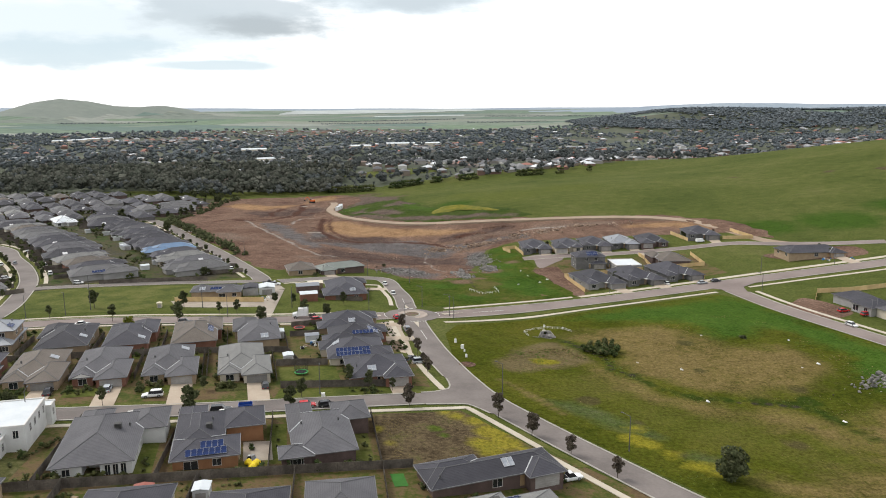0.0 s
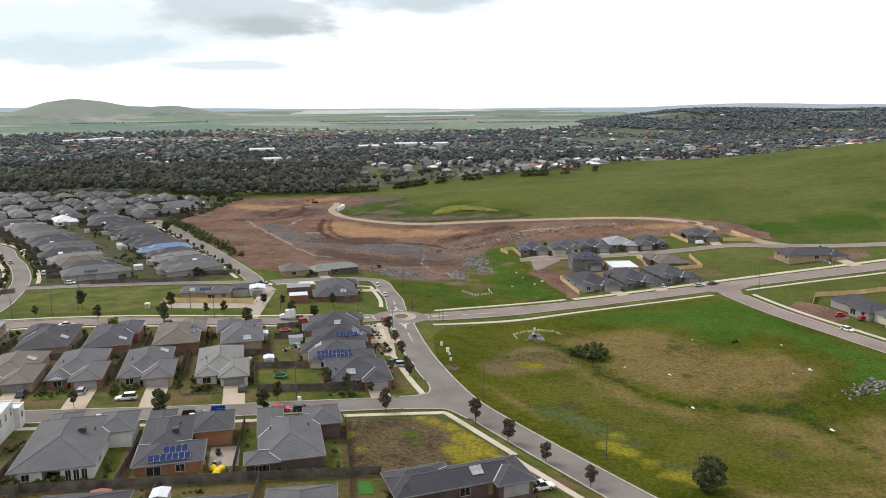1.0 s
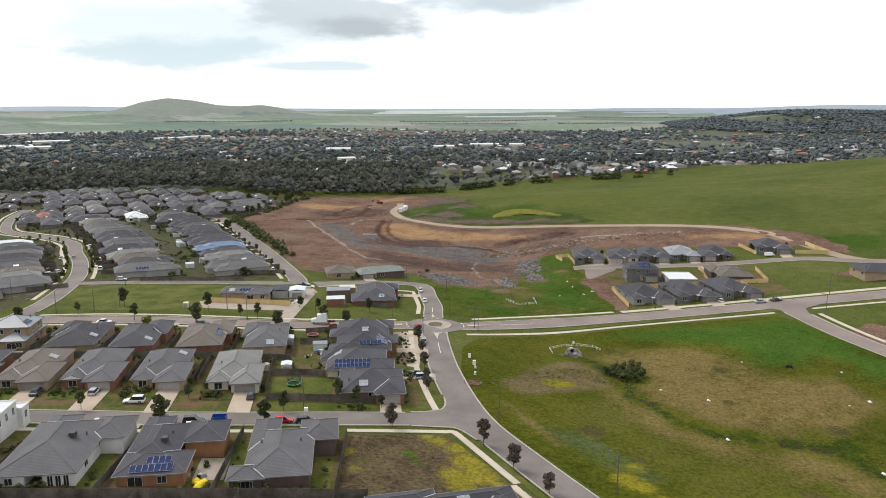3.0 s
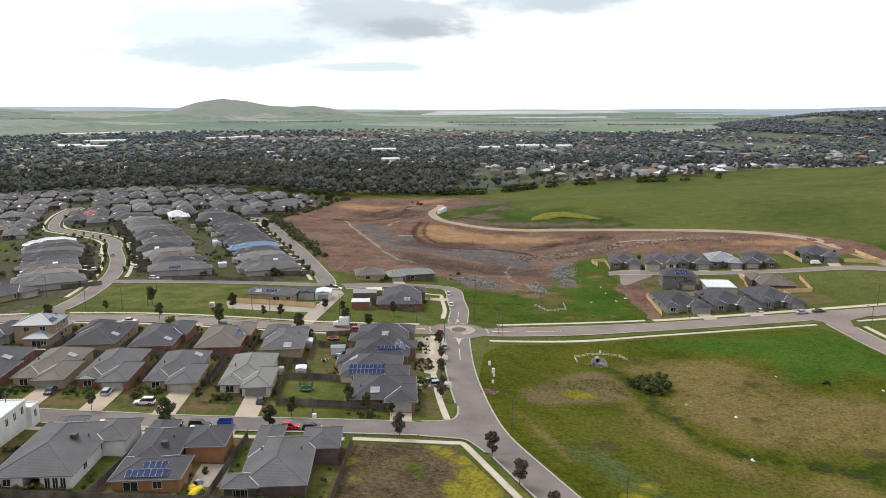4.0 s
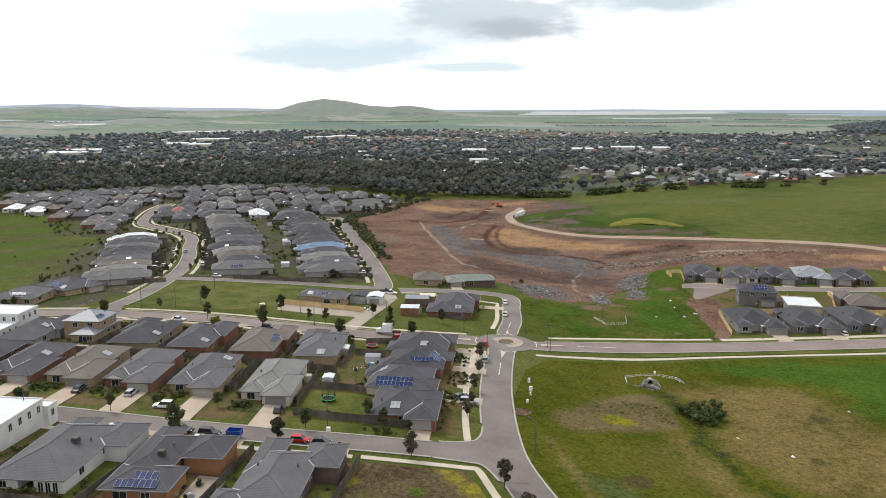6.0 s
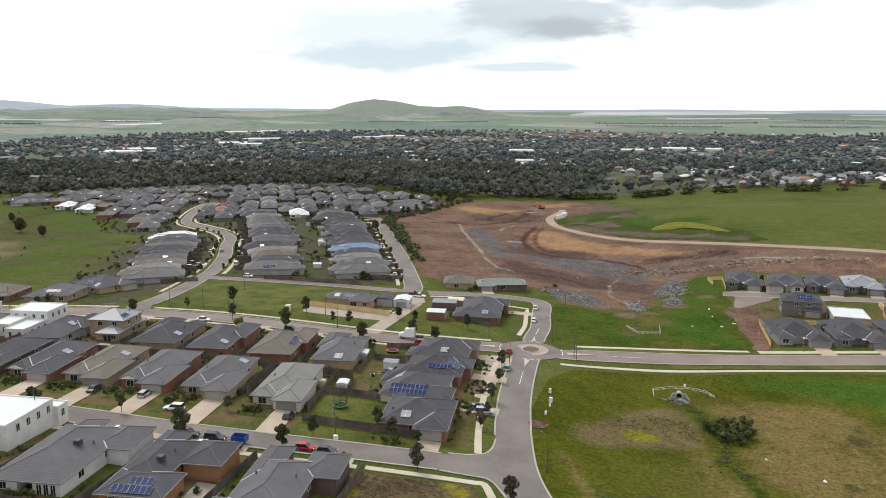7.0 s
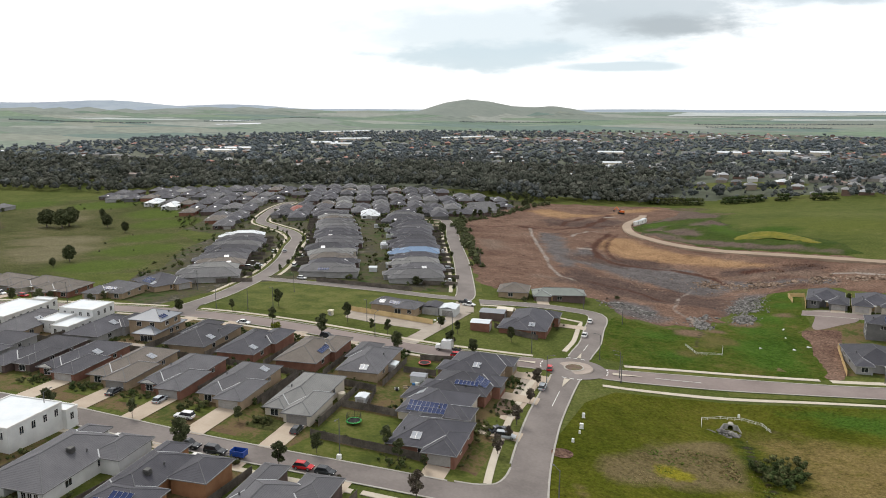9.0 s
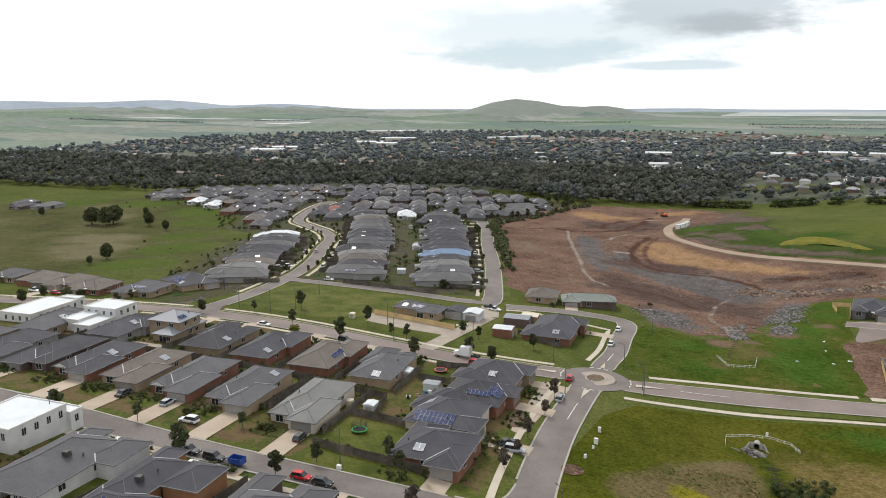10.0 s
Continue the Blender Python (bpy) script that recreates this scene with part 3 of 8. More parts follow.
def ground(x, y):
    """Height of the land; x and y may be arrays."""
    x, y = np.asarray(x, float), np.asarray(y, float)
    xc, yc = np.clip(x, -620, 640), np.clip(y, -330, 700)
    near = G_PLANE[0] + G_PLANE[1] * xc / 100 + G_PLANE[2] * yc / 100
    for (cx, cy), h in zip(SWELL_AT, SWELL):
        near = near + h * np.exp(-((xc - cx) ** 2 + (yc - cy) ** 2) / (2 * 118.0 ** 2))
    for cx, cy, s, h in LOCAL:
        near = near + h * np.exp(-((xc - cx) ** 2 + (yc - cy) ** 2) / (2 * s * s))
    r = np.hypot(x, y - 60)
    far = -11 + 66 * np.clip((r - 1900) / 2900, 0, 1.2) ** 1.15
    for cx, cy, sx, sy, h in FAR_HILLS:
        far = far + h * np.exp(-((x - cx) / sx) ** 2 / 2 - ((y - cy) / sy) ** 2 / 2)
    far = far + 2.0 * np.sin(x / 170 + 1) * np.sin(y / 210)
    w = np.clip((r - 560) / 340, 0, 1)
    w = w * w * (3 - 2 * w)
    return near * (1 - w) + far * w


def gz(x, y):
    return float(ground(x, y))


def grid_axis(lo, hi, step, end_lo, end_hi, grow=1.13):
    a = list(np.arange(lo, hi + .1, step))
    s = step
    while a[-1] < end_hi:
        s *= grow
        a.append(a[-1] + min(s, 90))
    s = step
    while a[0] > end_lo:
        s *= grow
        a.insert(0, a[0] - min(s, 90))
    return np.array(a)


def town_reach(x, y):
    """How far the wooded town goes, by the bearing from the viewing ground."""
    return np.interp(np.degrees(np.arctan2(30 - x, y + 220)), [-25, -8, 20, 42, 50, 60, 75], [2800, 2480, 2500, 2350, 2050, 1650, 1450])


def make_ground():
    ax, ay = grid_axis(-300, 240, 4, -5000, 5000), grid_axis(-280, 520, 4, -1500, 5000)
    X, Y = np.meshgrid(ax, ay)
    Z = ground(X, Y)
    nx, ny = len(ax), len(ay)
    v = np.stack([X.ravel(), Y.ravel(), Z.ravel()], 1)
    i = np.arange(nx * ny).reshape(ny, nx)
    f = np.stack([i[:-1, :-1], i[:-1, 1:], i[1:, 1:], i[1:, :-1]], -1).reshape(-1, 4)
    me = bpy.data.meshes.new("ground")
    me.from_pydata(v.tolist(), [], f.tolist())
    me.polygons.foreach_set("use_smooth", [True] * len(me.polygons))
    me.materials.append(M_PASTURE)
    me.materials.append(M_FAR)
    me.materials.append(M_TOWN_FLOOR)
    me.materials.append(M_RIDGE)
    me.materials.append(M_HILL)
    mid = v[f].mean(1)
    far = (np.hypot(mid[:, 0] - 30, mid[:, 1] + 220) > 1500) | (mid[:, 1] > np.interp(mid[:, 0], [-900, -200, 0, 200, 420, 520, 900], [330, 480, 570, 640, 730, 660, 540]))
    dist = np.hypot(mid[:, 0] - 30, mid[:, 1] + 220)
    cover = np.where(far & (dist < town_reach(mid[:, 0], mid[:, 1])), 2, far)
    # haze-blue on the far ranges and horizon, hazed grazing on the nearer knolls
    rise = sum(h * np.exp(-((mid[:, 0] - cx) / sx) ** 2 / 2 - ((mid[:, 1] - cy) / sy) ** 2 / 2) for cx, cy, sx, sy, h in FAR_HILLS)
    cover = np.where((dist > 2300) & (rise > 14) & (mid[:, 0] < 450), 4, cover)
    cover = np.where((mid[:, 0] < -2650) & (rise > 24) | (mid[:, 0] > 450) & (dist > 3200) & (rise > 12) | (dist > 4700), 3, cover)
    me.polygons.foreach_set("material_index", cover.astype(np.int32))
    return tagged(new("ground", me), "rolling green pasture land reaching to the horizon", "ground", kind="structure")


make_ground()


def spline(pts, step=3.0, closed=False):
    """Points every step metres along a smooth line through pts."""
    P = [np.array(p, float) for p in pts]
    n = len(P)
    out = []
    for i in range(n if closed else n - 1):
        if closed:
            a, b, c, d = P[i - 1], P[i], P[(i + 1) % n], P[(i + 2) % n]
        else:
            a, b, c, d = P[max(i - 1, 0)], P[i], P[i + 1], P[min(i + 2, n - 1)]
        k = max(2, int(np.linalg.norm(c - b) / step))
        for t in np.arange(k) / k:
            out.append(.5 * (2 * b + (c - a) * t + (2 * a - 5 * b + 4 * c - d) * t * t + (3 * b - a - 3 * c + d) * t ** 3))
    if not closed:
        out.append(P[-1])
    return np.array(out)


def inside(poly, x, y):
    poly = np.asarray(poly)
    res = np.zeros(np.shape(x), bool)
    j = len(poly) - 1
    for i in range(len(poly)):
        xi, yi, xj, yj = *poly[i], *poly[j]
        if yi != yj:
            res ^= ((yi > y) != (yj > y)) & (x < (xj - xi) * (y - yi) / (yj - yi) + xi)
        j = i
    return res


def depth_inside(polys, xy):
    """Metres inside the nearest of some outlines, or of lines given after their half width; negative outside."""
    best = np.full(len(xy), -1e3)
    for poly in polys:
        broad = poly[0] if isinstance(poly[0], (int, float)) else None
        P = np.array(poly if broad is None else poly[1:], float)
        d = np.full(len(xy), 1e9)
        for a, b in (zip(P, np.roll(P, -1, 0)) if broad is None else zip(P, P[1:])):
            t = np.clip(((xy - a) @ (b - a)) / ((b - a) @ (b - a)), 0, 1)
            d = np.minimum(d, np.hypot(*(xy - a - t[:, None] * (b - a)).T))
        best = np.maximum(best, broad - d if broad is not None else np.where(inside(P, xy[:, 0], xy[:, 1]), d, -d))
    return best


def drape(name, pts, material, lift, label, category, step=4.0, smooth=True, ragged=0.0, parent=None, bumpy=0.0, zones=()):
    """A patch of surface that lies on the land inside an outline."""
    from mathutils.geometry import delaunay_2d_cdt
    rim = spline(pts, step, True) if smooth else np.concatenate([np.linspace(pts[i], pts[(i + 1) % len(pts)], max(2, int(math.dist(pts[i], pts[(i + 1) % len(pts)]) / step)), endpoint=False) for i in range(len(pts))])
    if ragged:
        rim = rim + np.array([(noise.noise((p[0] * .13, p[1] * .13, 3.1)), noise.noise((p[0] * .13, p[1] * .13, 8.7))) for p in rim]) * ragged
    lo, hi = rim.min(0), rim.max(0)
    gx, gy = np.meshgrid(np.arange(lo[0] + step / 2, hi[0], step), np.arange(lo[1] + step / 2, hi[1], step))
    ok = inside(rim, gx, gy)
    inner = np.stack([gx[ok], gy[ok]], 1)
    n = len(rim)
    v2 = [Vector(p) for p in rim.tolist()] + [Vector(p) for p in inner.tolist()]
    vo, _, fo, *_ = delaunay_2d_cdt(v2, [(i, (i + 1) % n) for i in range(n)], [], 1, 1e-4)
    xy = np.array([tuple(p) for p in vo])
    z = ground(xy[:, 0], xy[:, 1]) + lift
    if bumpy:
        edge = np.array([min(1.0, np.min(np.hypot(*(rim - p).T)) / 8) for p in xy])
        z = z + edge * np.array([bumpy * (noise.noise((p[0] * .06, p[1] * .06, 1)) + .5 * noise.noise((p[0] * .2, p[1] * .2, 5))) for p in xy]) + edge * bumpy * .5
        z = np.maximum(z, ground(xy[:, 0], xy[:, 1]) + lift)
    me = bpy.data.meshes.new(name)
    me.from_pydata(np.column_stack([xy, z]).tolist(), [], [tuple(f) for f in fo])
    me.polygons.foreach_set("use_smooth", [True] * len(me.polygons))
    me.materials.append(material)
    for key, poly in dict(zones).items():
        me.attributes.new(key, "FLOAT", "POINT").data.foreach_set("value", 1000 + depth_inside(poly, xy))
    ob = new(name, me)
    if parent:
        ob.parent = parent
        return ob
    return tagged(ob, label, category, kind="structure")


ROADS = []      # (line, half width, name) of every carriageway, and pads as (outline, None, name)


def on_road(x, y, skip=None, slack=0.0):
    for item in ROADS:
        if item is skip:
            continue
        line, hw, _ = item
        if hw is None:
            if inside(line, np.array(x), np.array(y)):
                return True
        elif np.min(np.hypot(line[:, 0] - x, line[:, 1] - y)) < hw + slack:
            return True
    return False


def offset_line(line, d):
    t = np.gradient(line, axis=0)
    t /= np.linalg.norm(t, axis=1)[:, None] + 1e-9
    return line + np.stack([-t[:, 1], t[:, 0]], 1) * d


def ribbon(name, line, width, material, lift, label="", category="road", kind="structure", thick=0.12, parent=None):
    """A strip with real thickness that follows a line over the land."""
    g = Geo()
    cols = [offset_line(line, width * k) for k in (-.5, 0, .5)]
    zs = [ground(c[:, 0], c[:, 1]) + lift for c in cols]
    n = len(line)
    for k in range(3):
        g.v.extend(np.column_stack([cols[k], zs[k]]).tolist())
    for k in (0, 2):
        g.v.extend(np.column_stack([cols[k], zs[k] - thick]).tolist())
    for i in range(n - 1):
        g.f += [(i + 1, i, n + i, n + i + 1), (n + i + 1, n + i, 2 * n + i, 2 * n + i + 1), (i, i + 1, 3 * n + i + 1, 3 * n + i), (2 * n + i + 1, 2 * n + i, 4 * n + i, 4 * n + i + 1)]
    me = g.mesh(name, material)
    ob = new(name, me)
    if parent:
        ob.parent = parent
        return ob
    return tagged(ob, label, category, kind=kind)


def side_runs(line, d, item, slack=0.3):
    """Stretches of the line, moved sideways by d, that lie on no other carriageway."""
    pts = offset_line(line, d)
    runs, cur = [], []
    for p in pts:
        if on_road(p[0], p[1], item, slack):
            if len(cur) > 2:
                runs.append(np.array(cur))
            cur = []
        else:
            cur.append(p)
    if len(cur) > 2:
        runs.append(np.array(cur))
    return runs


# ================= roads =================
def road(name, pts, width, material, label, kerbs=True, step=3.0):
    item = (spline(pts, step), width / 2, name)
    ROADS.append(item)
    return item, width, material, label, kerbs


ROAD_PLAN = [
    road("road_1", [(0, -4), (3, -20), (7.4, -40), (11.2, -54), (16.6, -71), (22.8, -86), (33, -102), (45, -119.5), (56, -135), (72, -155), (100, -188), (150, -240)], 8.0, M_ASPHALT, "curving grey asphalt collector street"),
    road("road_2", [(3, 0), (13, 3), (34, 13), (64, 25), (95, 37), (128, 47), (160, 54), (200, 60), (300, 75), (420, 90)], 9.5, M_ASPHALT2, "wide worn asphalt road beside the open field"),
    road("road_3", [(-190, -136), (-150, -126), (-103, -116), (-86, -112), (-63, -107.5), (-43, -103), (-24, -97.3), (-9, -92.4), (6, -87.6), (19, -83.5)], 7.4, M_ASPHALT, "residential side street of grey asphalt"),
    road("road_4", [(-340, -125), (-260, -85), (-202, -57), (-150, -36), (-119, -27), (-95, -22.5), (-69, -19), (-45, -15), (-22, -8), (-4, -1)], 9.5, M_ASPHALT2, "wide worn asphalt road past the small park"),
    road("road_5", [(-137, -30), (-142, -8), (-148, 10), (-163, 45), (-184, 79), (-206, 108), (-226, 136), (-253, 159), (-285, 178), (-318, 201), (-357, 257), (-377, 303)], 6.6, M_ASPHALT, "winding residential street of grey asphalt"),
    road("road_6", [(-157, 31), (-148, 33), (-113, 41), (-98, 45), (-80, 49), (-68, 54)], 5.5, M_ASPHALT, "narrow street along the park fence"),
    road("road_7", [(-67, 52), (-70, 62), (-84, 87), (-106, 124), (-118, 143), (-145, 185), (-172, 230), (-200, 270)], 7.4, M_ASPHALT, "grey residential street along the earthworks"),
    road("road_8", [(-1, 4), (-3, 15), (-5, 29), (-10, 48), (-13, 61), (-17, 69), (-26, 70), (-41, 66), (-60, 55)], 6.6, M_ASPHALT, "short court of grey asphalt"),
    road("road_9", [(128, 44), (130, 31), (136, 3), (146, -26), (160, -60), (178, -100), (200, -150)], 7.4, M_ASPHALT2, "new asphalt street beside the field"),
    road("road_10", [(52, 117), (80, 118), (105, 120), (132, 121), (160, 122), (178, 113), (200, 103), (225, 96)], 6.4, M_ASPHALT2, "new estate street of pale asphalt"),
]
RBT = (0.0, 0.0)
ROADS.append((np.array([(RBT[0] + 9.6 * math.cos(a), RBT[1] + 9.6 * math.sin(a)) for a in np.linspace(0, math.tau, 40, endpoint=False)]), None, "roundabout"))
CORNERS = [[(8, -91), (14.9, -89.9), (16.9, -89.5), (18.9, -90.6), (22.8, -95), (28, -93), (20, -83), (10, -85)], [(-142, -37), (-137, -18), (-130, -27), (-122, -26), (-130, -34)], [(121, 41.5), (127, 47), (137, 49), (142, 45.5), (134.6, 40), (133.2, 32), (126.6, 31.5), (125, 38)],
           [(6, -83.4), (9.5, -82), (11.4, -80.5), (12.7, -79.2), (13.2, -77.2), (13.1, -74.5), (12.3, -70.6), (18, -71), (23, -84), (12, -86.5)]]
for c in CORNERS:
    ROADS.append((np.array(c, float), None, "corner"))
kerb_no = 0
for i, (item, width, material, label, kerbs) in enumerate(ROAD_PLAN):
    ribbon(item[2], item[0], width, material, .10 + .004 * i, label, "road")
    if kerbs:
        for side in (-1, 1):
            for run in side_runs(item[0], side * (width / 2 + .15), item):
                kerb_no += 1
                ribbon("kerb_%d" % kerb_no, run, .42, M_KERB, .21, "pale concrete kerb and channel beside the road", "kerb")
for k, c in enumerate(CORNERS):
    drape("road_corner_%d" % (k + 1), c, M_ASPHALT2 if k == 2 else M_ASPHALT, .142 + .004 * k, "asphalt mouth of a street corner", "road", step=2.0, smooth=False)
for k, arc in enumerate(([(7.5, -91.4), (14.9, -89.9), (16.9, -89.6), (18.9, -90.7), (22.6, -94.8)], [(6, -83.2), (9.5, -81.8), (11.4, -80.4), (12.7, -79.2), (13.2, -77.2), (13.1, -74.5), (12.3, -70.6)])):
    ribbon("kerb_return_%d" % (k + 1), spline(arc, 1.2), .42, M_KERB, .215, "pale concrete kerb curving round the street corner", "kerb")


def circle(cx, cy, r, n=28):
    return [(cx + r * math.cos(a), cy + r * math.sin(a)) for a in np.linspace(0, math.tau, n, endpoint=False)]


def disc(name, r0, r1, h, material, label, category, parent=None):
    g = Geo()
    zc = gz(*RBT)
    lo = [(RBT[0] + r0 * math.cos(a), RBT[1] + r0 * math.sin(a), zc + .02) for a in np.linspace(0, math.tau, 40, endpoint=False)]
    hi = [(RBT[0] + r1 * math.cos(a), RBT[1] + r1 * math.sin(a), zc + h) for a in np.linspace(0, math.tau, 40, endpoint=False)]
    g.solid(lo, hi)
    return g.mesh(name, material)


drape("roundabout_road", circle(0, 0, 9.6), M_ASPHALT, .15, "ring of asphalt round the traffic island", "road", step=2.5)
island = thing("roundabout_island", Matrix(), "round traffic island with a concrete apron and planting", "traffic island")
part("apron", disc("apron", 5.7, 5.5, .30, mat("apron_paving", [(.27, .22, .185), (.34, .29, .25)], big=.3, small=3, bump=.2), "", ""), None, island)
part("planting_bed", disc("bed", 2.7, 2.5, .52, M_MULCH, "", ""), None, island, "dark mulched bed with low plants")
part("inner_kerb", disc("kerb", 3.1, 3.0, .44, M_KERB, "", ""), None, island)

# splitter islands and painted lines at the roundabout
M_PAINT = mat("road_paint", [(.62, .62, .60), (.72, .72, .70)], big=.5, small=5, bump=0)


def strip(name, a, b, width, material, lift, label, category, parent=None):
    n = max(3, int(math.dist(a, b) / 3))
    return ribbon(name, np.linspace(a, b, n), width, material, lift, label, category, thick=.03, parent=parent)


for a, b in (((1.9, -10.6), (3.2, -18)), ((11, 2.6), (19, 6.4)), ((-11, -3.2), (-18, -5.8)), ((-2.2, 10.4), (-3.4, 16))):
    s = drape("splitter_island", [(a[0] + (b[1] - a[1]) * .12, a[1] - (b[0] - a[0]) * .12), (a[0] - (b[1] - a[1]) * .12, a[1] + (b[0] - a[0]) * .12), b], M_PATH, .27, "small raised concrete splitter island", "traffic island", step=1.5, smooth=False)
PAINT = thing("road_marking", Matrix(), "white painted give-way and edge lines on asphalt", "road marking", kind="structure")
for k in range(28):
    a0 = math.tau * k / 28
    if k % 7 in (0, 1, 2):
        strip("dash", (9.9 * math.cos(a0), 9.9 * math.sin(a0)), (9.9 * math.cos(a0 + .14), 9.9 * math.sin(a0 + .14)), .3, M_PAINT, .19, "", "", PAINT)
for a, b in (((3.9, -21.5), (6.3, -33)), ((22, 7.6), (34, 12.6)), ((-21.5, -7.2), (-33, -11.2)), ((-3.7, 18.5), (-5, 27))):
    strip("centre_line", a, b, .16, M_PAINT, .19, "", "", PAINT)

# ================= surfaces on the land =================
SITE = [(-176, 251), (-200, 330), (-197, 400), (-188, 430), (-140, 462), (-94, 487), (-68, 440), (-70, 372), (-66, 330), (-46, 287), (-10, 254), (54, 236), (118, 217), (160, 197), (181, 165), (184, 126),
        (160, 152), (100, 160), (60, 168), (45, 163), (33, 150), (27, 118), (25, 88), (12, 74), (-6, 74), (-21, 93), (-38, 97), (-56, 92), (-70, 84), (-90, 106), (-115, 147), (-150, 203)]
drape("bare_earth_site", SITE, M_DIRT, .05, "churned reddish-brown earth of a subdivision worksite", "bare earth", step=2.0, ragged=5, bumpy=1.0, zones=SITE_ZONES)
ROUGH_ZONES = {
    "spoil": [[(-92, 478), (-60, 462), (-31, 427), (-30, 395), (-48, 385), (-66, 350), (-76, 330), (-68, 372), (-70, 430)], [(-60, 296), (-58, 318), (-50, 330), (-50, 300)], [(-50, 300), (-38, 318), (-24, 300), (-20, 285), (-36, 283)], [(-40, 345), (-26, 362), (-14, 340), (-20, 322), (-34, 326)], [(-66, 296), (-48, 276), (-22, 260), (8, 250), (33, 248), (60, 240), (60, 244), (34, 255), (10, 260), (-18, 270), (-44, 286)]],
    "lit_grass": [[(-14, 330), (5, 290), (0, 282), (-16, 300), (-24, 330)], [(-70, 330), (-60, 350), (-50, 335), (-58, 315)]],
}
M_ROUGH = blended("rank_growth_over_spoil", [(.024, .042, .009), (.036, .058, .012), (.048, .066, .016), (.070, .064, .030)], [
    ([(.055, .041, .035), (.088, .066, .055), (.12, .092, .076), (.050, .050, .024)], "spoil", 5, 5),
    ([(.040, .072, .012), (.056, .090, .017)], "lit_grass", 8, 5)], big=.05, small=.35, bump=.8, contrast=.24, fine=1.4)
drape("rough_ground", [(-78, 316), (-70, 372), (-68, 440), (-90, 476), (-60, 460), (-31, 425), (-26, 385), (-12, 338), (6, 300), (40, 285), (62, 262), (66, 238), (33, 244), (8, 247), (-22, 256), (-48, 272), (-66, 292)], M_ROUGH, .08, "rough ground of rank green weeds and brown spoil", "rough ground", step=2.5, ragged=5, bumpy=1.4, zones=ROUGH_ZONES)
drape("meadow_mound", [(3, 270), (3, 281), (11, 298), (20, 297), (32, 287), (43, 273), (50, 262), (44, 262), (34, 270), (22, 276), (12, 272)], M_YELLOW, .9, "curved yellowish grassy mound", "mound", step=2.5, ragged=1, bumpy=2.4)
HAUL = spline([(-92, 415), (-86, 390), (-84, 370), (-80, 327), (-64, 283), (-40, 258), (-10, 242), (29, 231), (54, 225), (118, 208), (154, 186), (166, 164), (172, 143), (176, 126), (181, 116), (188, 107)], 3)
ribbon("haul_track", HAUL, 6.0, M_PALE_EARTH, np.interp(np.arange(len(HAUL)), [0, 6, len(HAUL) - 34, len(HAUL) - 14], [.3, 1.4, 1.4, .13]), "pale graded haul track round the earthworks", "track", thick=1.8)
drape("drainage_field", [(12, -24), (16, -11), (36, 0), (64, 11), (92, 22), (121, 31), (126, 24), (131, 4), (141, -24), (155, -60), (173, -100), (190, -140), (140, -190), (110, -190), (80, -157), (62, -134), (49, -116), (37, -99), (26, -83), (19, -68), (14.5, -52)], M_FIELD, .04, "rough open field of olive grass, brown weeds and a green creek line", "field", step=2.5, smooth=False, bumpy=.35, zones=FIELD_ZONES)
drape("green_bank", [(-2, 20), (14, 16), (40, 27), (66, 38), (62, 60), (56, 100), (48, 150), (40, 166), (33, 130), (28, 88), (10, 68), (-9, 72), (-7, 50)], M_BANK, .045, "lush green grass bank below the worksite", "grass", step=3, ragged=1, bumpy=.3)
drape("park_lawn", [(-136, -14), (-141, 4), (-150, 24), (-130, 32), (-104, 38), (-86, 40), (-80, 26), (-84, 4), (-100, -9)], M_LAWN, .06, "mown green park lawn", "lawn", step=4, smooth=False)
drape("west_meadow", [(-250, -8), (-215, 22), (-245, 60), (-280, 105), (-330, 135), (-370, 190), (-450, 225), (-560, 240), (-640, 150), (-560, 30), (-400, -30), (-300, -40)], M_FIELD_L, .05, "open green meadow behind the houses", "meadow", step=7, ragged=4)
drape("yards_1", [(-172, -118), (-103, -110), (-55, -99), (-10, -89), (9, -82), (2, -45), (-4, -18), (-40, -22), (-95, -29), (-150, -44), (-195, -64), (-185, -100)], M_YARD, .03, "house yards of grass, soil and gravel", "yard", step=4, smooth=False)
drape("yards_2", [(-180, -142), (-103, -122), (-55, -112), (-8, -101), (2, -98), (12, -96), (40, -122), (54, -138), (70, -160), (20, -200), (-120, -200)], M_YARD, .03, "house yards of grass and soil", "yard", step=4, smooth=False)
drape("yards_3", [(-135, 42), (-88, 53), (-76, 62), (-110, 122), (-150, 185), (-178, 232), (-184, 290), (-184, 420), (-330, 452), (-470, 420), (-560, 280), (-420, 205), (-345, 150), (-290, 135), (-250, 60), (-222, 24), (-180, -26), (-150, -30), (-153, 24)], M_YARD2, .03, "house yards of grass and soil", "yard", step=6, smooth=False)
drape("yards_4", [(48, 36), (110, 58), (138, 66), (132, 110), (60, 110), (50, 80)], M_YARD, .05, "unfinished bare building lots", "yard", step=4, smooth=False)
drape("vacant_lot", [(-4.2, -100), (6, -97), (15.8, -93.8), (31.4, -114.4), (29, -120), (8, -126), (0, -125.6)], M_LOT, .07, "vacant lot of dead brown weeds with a yellowed edge", "vacant lot", step=3, smooth=False, ragged=.5)


def road_line(name):
    return [r for r in ROADS if r[2] == name][0][0]


path_no = 0


